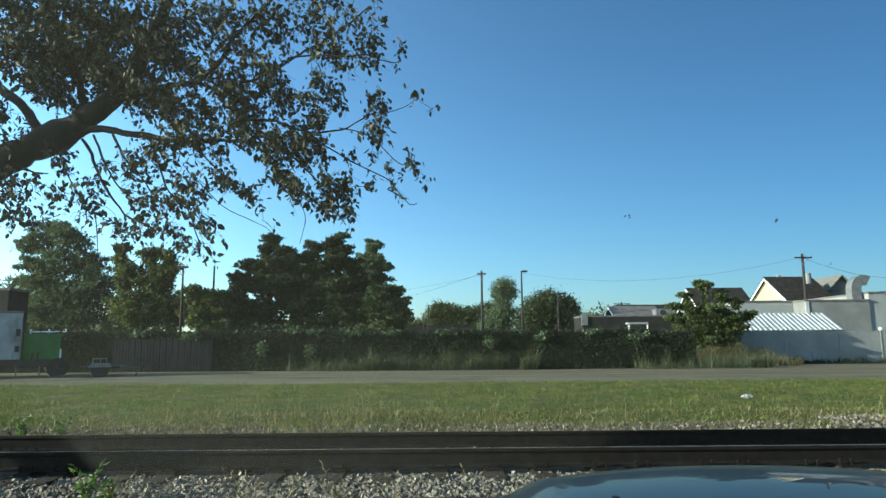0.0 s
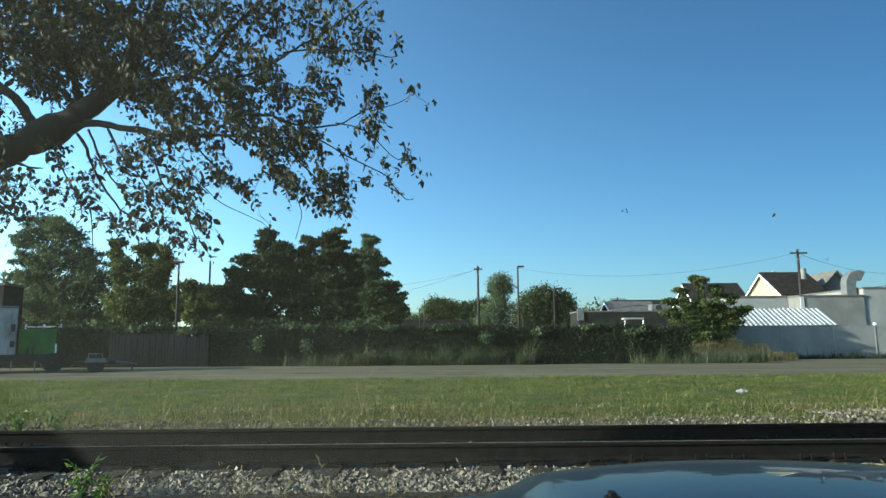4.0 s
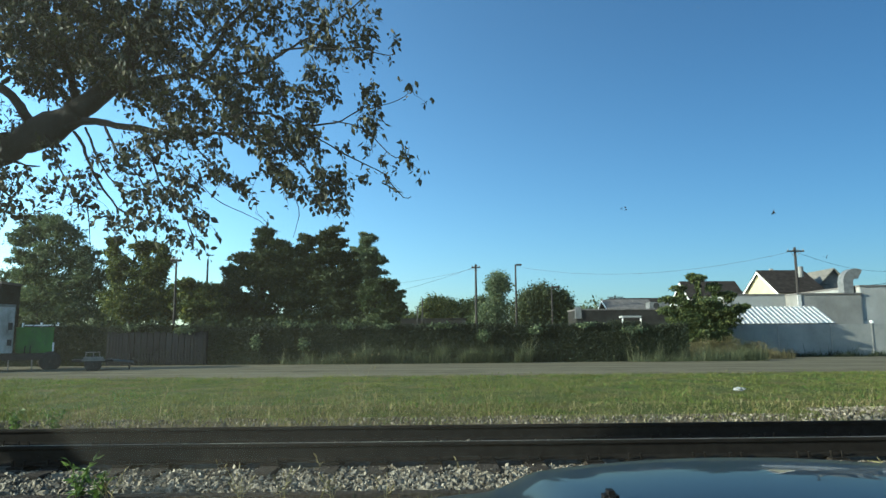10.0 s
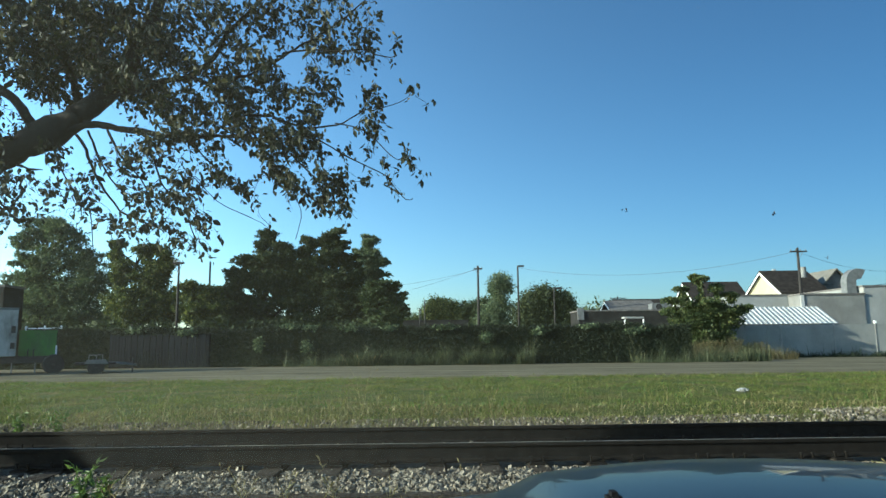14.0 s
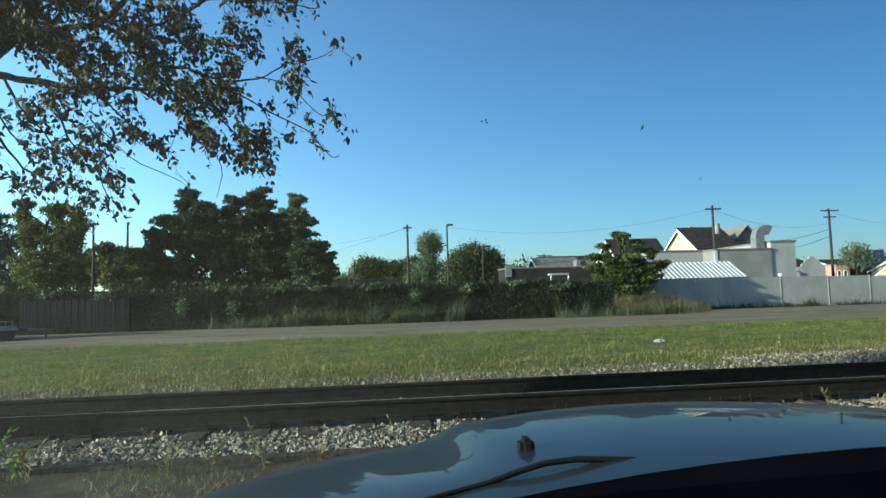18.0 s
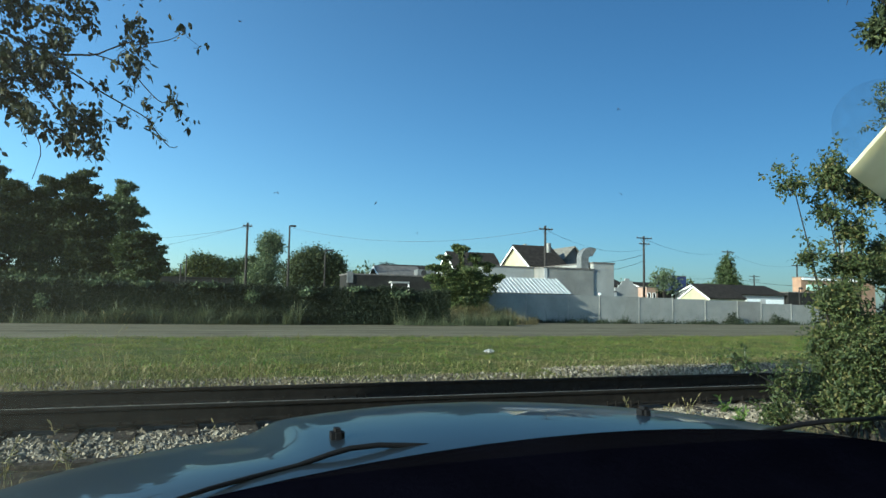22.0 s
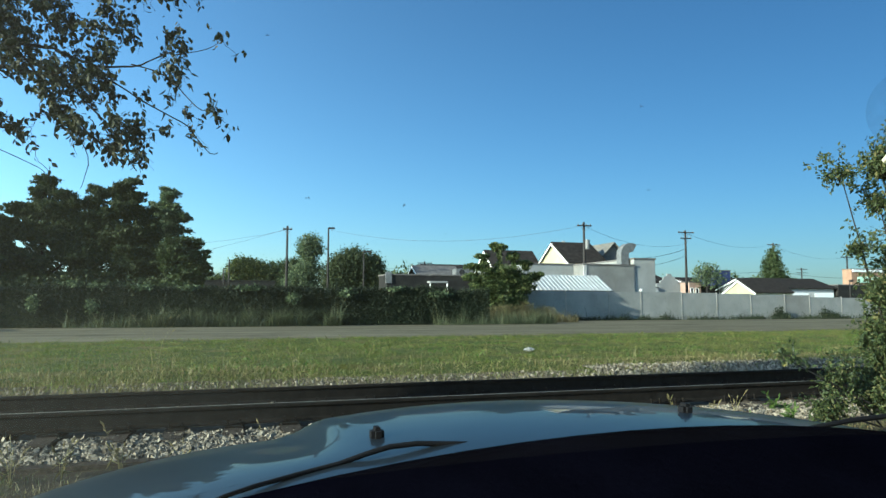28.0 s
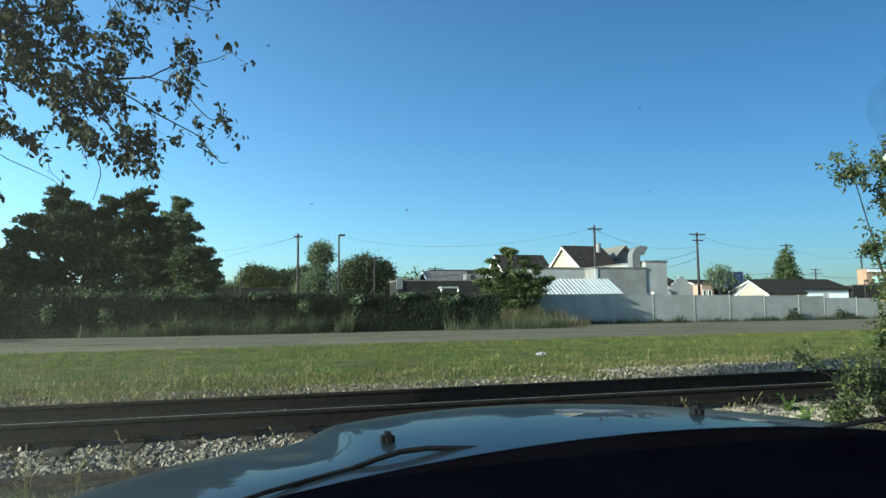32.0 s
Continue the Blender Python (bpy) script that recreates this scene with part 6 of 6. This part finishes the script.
bmesh.ops.create_icosphere(bm, subdivisions=3, radius=1)
for v in bm.verts:
    k = 1 + .45 * noise.noise(v.co * 2.2) + .2 * noise.noise(v.co * 6)
    v.co = Vector((v.co.x * .13 * k, v.co.y * .09 * k, .045 + v.co.z * .045 * k))
me = bpy.data.meshes.new("bag")
bm.to_mesh(me)
bm.free()
me.materials.append(M_WHITEBLD)
bag = new("bag", me)
bag.parent = li


# ---- the parked car seen from within ----
def paint():
    mat, nt, bsdf, out = nodes_of("blue_grey_paint")
    n = noise_at(nt, 3.0, 6)
    col = ramp(nt, n, [(0.3, (0.007, 0.010, 0.013)), (0.7, (0.012, 0.016, 0.020))])
    d = noise_at(nt, 220.0, 3)
    col = mixed(nt, col, (0.20, 0.19, 0.17), ramp(nt, d, [(0.70, (0, 0, 0)), (0.85, (.2, .2, .2))]))
    nt.links.new(col, bsdf.inputs["Base Color"])
    bsdf.inputs["Specular IOR Level"].default_value = 0.12
    bsdf.inputs["Roughness"].default_value = 0.5
    bsdf.inputs["Coat Weight"].default_value = 0.36
    bsdf.inputs["Coat Roughness"].default_value = 0.02
    return mat


M_PAINT = paint()
HX, HY, HA, HB = 0.497, 0.68, 0.763, 0.701


def hood_z(w, s):
    """Height of the bonnet: w across, s ahead of its rear edge, both in shares of its half-size."""
    z = 1.031 - 0.088 * w * w - 0.060 * s * s - 0.026 * (w * w + s * s) ** 3
    if w < -0.40:
        # the crease where the raised middle meets the lower, wider wing
        e = min(1.0, (-w - 0.40) / 0.12)
        f = max(0.0, min(1.0, s / 0.45))
        z += (-0.021 * e * e * (3 - 2 * e) + 0.044 * max(0.0, -w - 0.50) / 0.47) * f * f * (3 - 2 * f)
    return z


M_WIPER = surface("wiper_rubber", (0.004, 0.004, 0.005), (0.009, 0.009, 0.010), 8, 0.8, bump=0.1, spec=0.1)


def build_car():
    car = thing("car", "dark blue-grey car with a rounded glossy bonnet", "car", at=(HX, HY, -0.32))
    o = Vector((HX, HY, -0.32))
    # bonnet: a half-oval dome that rolls over at its rim
    V, F = [], []
    rings, seg = 40, 96
    for i in range(rings + 8):
        for k in range(seg + 1):
            a = math.pi * k / seg
            q = min(1.0, (i + 0.02) / rings)
            q /= (abs(math.cos(a)) ** 3.2 + abs(math.sin(a)) ** 3.2) ** (1 / 3.2)
            w, s = q * math.cos(a), q * math.sin(a)
            z = hood_z(w, s)
            x, y = w * HA, s * HB
            if i > rings:
                e = (i - rings) / 7
                b = math.sin(e * math.pi / 2)
                x += math.cos(a) * .07 * b
                y += math.sin(a) * .09 * b
                z -= .50 * (1 - math.cos(e * math.pi / 2))
            V.append((x, y, z + .32))
    for i in range(rings + 7):
        for k in range(seg):
            p = i * (seg + 1) + k
            F.append((p, p + 1, p + seg + 2, p + seg + 1))
    n = len(V)
    for j in range(6):
        for k in range(41):
            w = -.985 + 1.97 * k / 40
            V.append((w * HA, -.022 * j, hood_z(w, -.022 * j / HB) + .32))
    F += [(n + j * 41 + k, n + (j + 1) * 41 + k, n + (j + 1) * 41 + k + 1, n + j * 41 + k + 1) for j in range(5) for k in range(40)]
    Shape().add(V, F).made("bonnet", M_PAINT, car, "glossy blue-grey bonnet", smooth=True)
    # wings and body below
    body = Shape()
    V, F = [], []
    for i, (z, g) in enumerate(((.62, .03), (.45, .12), (.25, .10), (.12, .0))):
        for k in range(seg + 1):
            a = math.pi * k / seg
            q = 1 / (abs(math.cos(a)) ** 3.2 + abs(math.sin(a)) ** 3.2) ** (1 / 3.2)
            V.append((q * math.cos(a) * (HA + .02 + g), q * math.sin(a) * (HB + .03 + g), z + .2))
    for i in range(3):
        for k in range(seg):
            p = i * (seg + 1) + k
            F.append((p, p + 1, p + seg + 2, p + seg + 1))
    body.add(V, F)
    body.made("wing", M_PAINT, car, smooth=True)
    for sx in (-1, 1):
        Shape().tube([(sx * .62 - .09, .35, .32), (sx * .62 + .09, .35, .32)], .31, 20).made("wheel", M_BLACK, car)
    # cowl, windscreen base and dashboard
    cow = Shape()
    xs = [-.765 + 1.53 * i / 24 for i in range(25)]
    V = []
    for x in xs:
        top = 1.056 - .20 * (x + HX - .47) ** 2
        for y, z in ((.02, .93), (-.06, .97), (-.118, top - .008), (-.130, top), (-.150, top - .003), (-.26, top - .04), (-.40, .95), (-.46, .80), (-.46, .5)):
            V.append((x, y, z + .32))
    F = [(i * 9 + k, i * 9 + k + 1, i * 9 + k + 10, i * 9 + k + 9) for i in range(24) for k in range(8)]
    cow.add(V, F).made("cowl_and_dashboard", M_DASH, car, "matt black dashboard and cowl", smooth=True)

    # unseen cabin round the camera, added to keep skylight off the dashboard
    cab = Shape()
    cab.box((-1.2, -3.4, 1.80), (1.2, -.98, 1.86), bev=0.02)
    cab.made("roof", M_DASH, car, "dark roof lining")
    Shape().box((-1.2, -3.46, .5), (1.2, -3.4, 1.8), bev=0.02).made("rear_panel", M_DASH, car)
    Shape().box((-1.24, -3.5, 1.865), (1.24, -.96, 1.92), bev=0.04).made("roof_skin", M_PAINT, car)
    Shape().box((-1.24, -3.53, .35), (1.24, -3.465, 1.86), bev=0.03).made("tailgate", M_PAINT, car)
    for sx in (-1.265, 1.205):
        Shape().box((sx, -3.46, .3), (sx + .06, -1.0, 1.2), bev=0.025).made("door", M_PAINT, car)
        Shape().box((sx + .01, -3.3, 1.2), (sx + .05, -1.1, 1.8)).made("side_window", M_WINDOW, car, "dark side glass")
    for sx in (-1.1, 1.1):
        Shape().tube([(sx - .1, -2.9, .32), (sx + .1, -2.9, .32)], .31, 20).made("wheel", M_BLACK, car)
    for sx in (-1.2, 1.14):
        Shape().box((sx, -3.4, .4), (sx + .06, -1.0, 1.8), bev=0.02).made("door_panel", M_DASH, car)
    Shape().box((-1.14, -3.4, .35), (1.14, -.5, .42)).made("floor_pan", M_DASH, car)

    def local(p):
        return Vector(p) - o
    # washer nozzles on the bonnet
    for x, y in ((.205, .789), (.700, .815)):
        z = hood_z((x - HX) / HA, (y - HY) / HB)
        nz = Shape().box((x - .0085, y - .012, z - .008), (x + .0085, y + .012, z + .014), Matrix.Translation(-o), bev=.005)
        nz.made("washer_nozzle", M_WIPER, car, "small black washer nozzle")
    # wipers
    wl = Shape().tube([local(p) for p in ((-0.001, 0.600, 0.9999), (0.019, 0.620, 1.0018), (0.047, 0.640, 1.0039), (0.088, 0.660, 1.0069), (0.139, 0.675, 1.0126), (0.172, 0.680, 1.0206), (0.199, 0.685, 1.0255), (0.234, 0.690, 1.0263), (0.284, 0.690, 1.0228), (0.342, 0.690, 1.0186))], [.0022, .0024, .0026, .0028, .003, .0032, .0034, .0034, .0034, .0028], 8)
    wl.made("wiper", M_WIPER, car, "black wiper arm and blade", smooth=True)
    wr = Shape().tube([local(p) for p in ((.79, .69, 1.004), (.82, .70, 1.010), (.90, .70, 1.018), (.97, .70, 1.021), (1.10, .69, 1.022))], [.004, .004, .004, .004, .003], 8)
    wr.made("wiper", M_WIPER, car, "black wiper arm and blade", smooth=True)
    return car


# far darker than black vinyl; the cabin's shade is put into the colour
M_DASH = surface("shaded_black_vinyl", (0.0009, 0.0009, 0.0019), (0.0021, 0.0021, 0.0044), 6, 1.0, bump=0.2, fine=90, spec=0.0)
build_car()


# ---- windscreen ----
def screen_material():
    """Clear dusty glass; glare and reflected haze painted on, more to one side."""
    mat, nt, bsdf, out = nodes_of("hazed_glass")
    nt.nodes.remove(bsdf)
    clear = nt.nodes.new("ShaderNodeBsdfTransparent")
    clear.inputs[0].default_value = (0.97, 0.985, 0.98, 1)
    haze_film = nt.nodes.new("ShaderNodeBsdfTranslucent")
    haze_film.inputs[0].default_value = (0.80, 0.66, 0.42, 1)
    n = noise_at(nt, 4.0, 5, 0.6)
    tc = nt.nodes.new("ShaderNodeTexCoord")
    sep = nt.nodes.new("ShaderNodeSeparateXYZ")
    nt.links.new(tc.outputs["Object"], sep.inputs[0])
    # distance from the slanting edge where the painted haze begins
    edge = nt.nodes.new("ShaderNodeMath")
    edge.operation = 'MULTIPLY_ADD'
    edge.inputs[1].default_value, edge.inputs[2].default_value = -0.16, 0.1832
    nt.links.new(sep.outputs[2], edge.inputs[0])
    across = nt.nodes.new("ShaderNodeMath")
    nt.links.new(sep.outputs[0], across.inputs[0])
    nt.links.new(edge.outputs[0], across.inputs[1])
    # strength of the painted haze, fading away from that edge
    mr = nt.nodes.new("ShaderNodeMapRange")
    mr.inputs[1].default_value, mr.inputs[2].default_value, mr.inputs[3].default_value, mr.inputs[4].default_value = 0.0, 0.26, 0.050, 0.004
    nt.links.new(across.outputs[0], mr.inputs[0])
    haze_edge = nt.nodes.new("ShaderNodeMapRange")
    haze_edge.inputs[1].default_value, haze_edge.inputs[2].default_value, haze_edge.inputs[3].default_value, haze_edge.inputs[4].default_value = -0.004, 0.004, 0.10, 1.0
    nt.links.new(across.outputs[0], haze_edge.inputs[0])
    film = nt.nodes.new("ShaderNodeMath")
    film.operation = 'MULTIPLY'
    nt.links.new(mr.outputs[0], film.inputs[0])
    nt.links.new(haze_edge.outputs[0], film.inputs[1])
    mu = nt.nodes.new("ShaderNodeMath")
    mu.operation = 'MULTIPLY'
    nt.links.new(film.outputs[0], mu.inputs[0])
    m2 = nt.nodes.new("ShaderNodeMapRange")
    m2.inputs[1].default_value, m2.inputs[2].default_value, m2.inputs[3].default_value, m2.inputs[4].default_value = 0.3, 0.7, 0.7, 1.3
    nt.links.new(n, m2.inputs[0])
    nt.links.new(m2.outputs[0], mu.inputs[1])
    mx = nt.nodes.new("ShaderNodeMixShader")
    nt.links.new(mu.outputs[0], mx.inputs[0])
    nt.links.new(clear.outputs[0], mx.inputs[1])
    nt.links.new(haze_film.outputs[0], mx.inputs[2])
    nt.links.new(mx.outputs[0], out.inputs[0])
    return mat


def screen_y(z):
    return 0.60 - (z - 1.0) * 1.87


def build_screen():
    t = thing("windscreen", "clear car windscreen with painted haze and small specks", "windscreen", at=(0, 0, 1.0))
    V, F = [], []
    for j in range(5):
        z = 1.0 + .11 * j
        for i in range(21):
            x = -.75 + 2.4 * i / 20
            V.append((x, screen_y(z), z - 1.0))
    F = [(j * 21 + i, j * 21 + i + 1, j * 21 + i + 22, j * 21 + i + 21) for j in range(4) for i in range(20)]
    g = Shape().add(V, F).made("glass", screen_material(), t, "dusty clear glass with painted haze", smooth=True)
    g.visible_shadow = False
    rng = np.random.default_rng(3)
    for x, z, r in ((.0485, 1.232, .0004), (.0870, 1.2312, .0004), (.16, 1.262, .0003), (.03, 1.268, .0003), (.11, 1.222, .0003), (.19, 1.24, .0003)):
        y = screen_y(z) - .0015
        P = rng.normal(size=(9, 3)) * r * .55 * (1.5, .2, .8) + (x, y, z - 1.0)
        V, F = leaf_cards(P, r * 1.3, .7, 0, rng=rng)
        quick_mesh("dirt_speck", V, F, M_CHASSIS, t)


def build_tag():
    """A pale plastic tag stuck on the glass, with a cloudy round patch of adhesive round it."""
    a, u, v = Vector((.290, .124, 1.2535)), Vector((-.011, -.032, .017)) * 1.6, Vector((.045, .015, -.008)) * .9
    t = thing("screen_tag", "cream plastic tag stuck to the windscreen", "tag", at=a)
    k = u.cross(v).normalized() * .0008
    V = [Vector(), u, u + v, v, v * .12 + u * .02, u * .96 + v * .12, u * .96 + v * .9, v * .9 + u * .02]
    Shape().add([p + (k if i < 4 else k * 2.2) for i, p in enumerate(V)] + [p - k for p in V[:4]], [(4, 5, 6, 7), (0, 1, 5, 4), (1, 2, 6, 5), (2, 3, 7, 6), (3, 0, 4, 7), (11, 10, 9, 8), (0, 8, 9, 1), (1, 9, 10, 2), (2, 10, 11, 3), (3, 11, 8, 0)]).made("case", M_CREAMTAG, t)
    # the clear rubber cup that holds it
    c = Vector((.319, .130, 1.281)) - a
    n = (Vector((.02, -.09, 1.19)) - Vector((.319, .130, 1.281))).normalized()
    e = n.orthogonal().normalized()
    V = [c] + [c + (e * math.cos(k * math.pi / 20) + n.cross(e) * math.sin(k * math.pi / 20)) * R + n * h for R, h in ((.0125, .0008), (.0175, .0003), (.0195, 0)) for k in range(40)]
    F = [(0, 1 + k, 1 + (k + 1) % 40) for k in range(40)] + [(1 + j * 40 + k, 41 + j * 40 + k, 41 + j * 40 + (k + 1) % 40, 1 + j * 40 + (k + 1) % 40) for j in range(2) for k in range(40)]
    cup = Shape().add(V, F).made("suction_cup", clear_rubber(), t, "cloudy clear rubber cup", smooth=True)
    cup.visible_shadow = False
    return t


def clear_rubber():
    mat, nt, bsdf, out = nodes_of("clear_rubber")
    nt.nodes.remove(bsdf)
    tr = nt.nodes.new("ShaderNodeBsdfTransparent")
    cloud = nt.nodes.new("ShaderNodeBsdfTranslucent")
    cloud.inputs[0].default_value = (0.80, 0.84, 0.82, 1)
    mx = nt.nodes.new("ShaderNodeMixShader")
    f = ramp(nt, noise_at(nt, 160, 4), [(0.3, (0.10, 0.10, 0.10)), (0.7, (0.24, 0.24, 0.24))])
    nt.links.new(f, mx.inputs[0])
    nt.links.new(tr.outputs[0], mx.inputs[1])
    nt.links.new(cloud.outputs[0], mx.inputs[2])
    nt.links.new(mx.outputs[0], out.inputs[0])
    return mat


def thin_plastic():
    mat, nt, bsdf, out = nodes_of("cream_plastic")
    col = ramp(nt, noise_at(nt, 60, 4), [(0.3, (0.72, 0.69, 0.50)), (0.7, (0.80, 0.77, 0.60))])
    nt.links.new(col, bsdf.inputs["Base Color"])
    bsdf.inputs["Roughness"].default_value = 0.45
    tr = nt.nodes.new("ShaderNodeBsdfTranslucent")
    nt.links.new(col, tr.inputs[0])
    mx = nt.nodes.new("ShaderNodeMixShader")
    mx.inputs[0].default_value = 0.6
    nt.links.new(bsdf.outputs[0], mx.inputs[1])
    nt.links.new(tr.outputs[0], mx.inputs[2])
    nt.links.new(mx.outputs[0], out.inputs[0])
    return mat


M_CREAMTAG = thin_plastic()
build_tag()
build_screen()


# ---- bird ----
def build_bird():
    b = thing("bird", "small dark bird in flapping flight", "bird")
    m = surface("dark_feathers", (0.02, 0.018, 0.016), (0.05, 0.045, 0.04), 12, 0.7, bump=0.1)
    Shape().tube([(-.11, 0, 0), (-.07, 0, .005), (0, 0, 0), (.06, 0, .008), (.095, 0, .014), (.112, 0, .012)], [.012, .026, .036, .030, .024, .006], 10).made("body", m, b, smooth=True)
    Shape().tube([(.108, 0, .012), (.135, 0, .007)], [.006, .001], 6).made("beak", M_YELLOW, b)
    Shape().add([(-.09, -.015, .002), (-.09, .015, .002), (-.18, .035, 0), (-.18, -.035, 0), (-.09, -.015, -.006), (-.09, .015, -.006), (-.18, .035, -.004), (-.18, -.035, -.004)], [(0, 1, 2, 3), (7, 6, 5, 4), (0, 4, 5, 1), (1, 5, 6, 2), (2, 6, 7, 3), (3, 7, 4, 0)]).made("tail", m, b)
    wings = []
    for s in (-1, 1):
        V = [(.05, s * .02, .005), (.055, s * .10, .012), (.02, s * .19, .006), (-.03, s * .20, 0), (-.05, s * .12, 0), (-.06, s * .02, 0)]
        V += [(x, y, z - .005) for x, y, z in V]
        F = [(0, 1, 2, 3, 4, 5), (11, 10, 9, 8, 7, 6)] + [(k, (k + 1) % 6, 6 + (k + 1) % 6, 6 + k) for k in range(6)]
        wings.append(Shape().add(V, F).made("wing", m, b))
    for part_of in b.children:
        part_of.data.transform(Matrix.Scale(1.3, 4))
    return b, wings


BIRD, WINGS = build_bird()


def motions():
    """The bird leaves the tree, crosses the sky and drops behind the vines."""
    way = [(0.0, -2.2, 8.0, 4.3), (18.6, -2.2, 8.0, 4.3), (18.8, -.95, 8.3, 4.55), (18.9, -.49, 9.0, 4.57), (19.0, -.04, 10.0, 4.23), (19.1, .38, 11.5, 4.11), (19.2, .90, 13.5, 3.89), (19.3, 1.47, 15.0, 3.59), (19.4, 2.05, 17.0, 3.44),
           (19.6, 3.4, 22.0, 3.0), (20.0, 7.0, 33.0, 2.6), (20.3, 9.0, 38.0, 1.2), (20.6, 9.5, 39.5, .12), (32.0, 9.5, 39.5, .12)]
    rows = []
    for i, (t, x, y, z) in enumerate(way):
        yaw = 70 if t < 20.5 else 60
        rows.append((t, pose(x, y, z, 12 if i % 2 else -6, -8, yaw)))
    walk(BIRD, rows)
    for s, w in zip((-1, 1), WINGS):
        beat = [(0.0, 0), (18.6, 0), (18.7, 30), (18.8, -25), (18.9, 35), (19.0, -35), (19.1, -45), (19.2, 10), (19.3, 40), (19.4, 45), (19.5, -30), (19.6, 30), (19.7, -30), (19.8, 30), (19.9, -30), (20.0, 30), (20.2, -20), (20.4, 20), (20.6, 0), (32.0, 0)]
        walk(w, [(t, pose(0, 0, 0, s * a, 0, 0)) for t, a in beat])


motions()
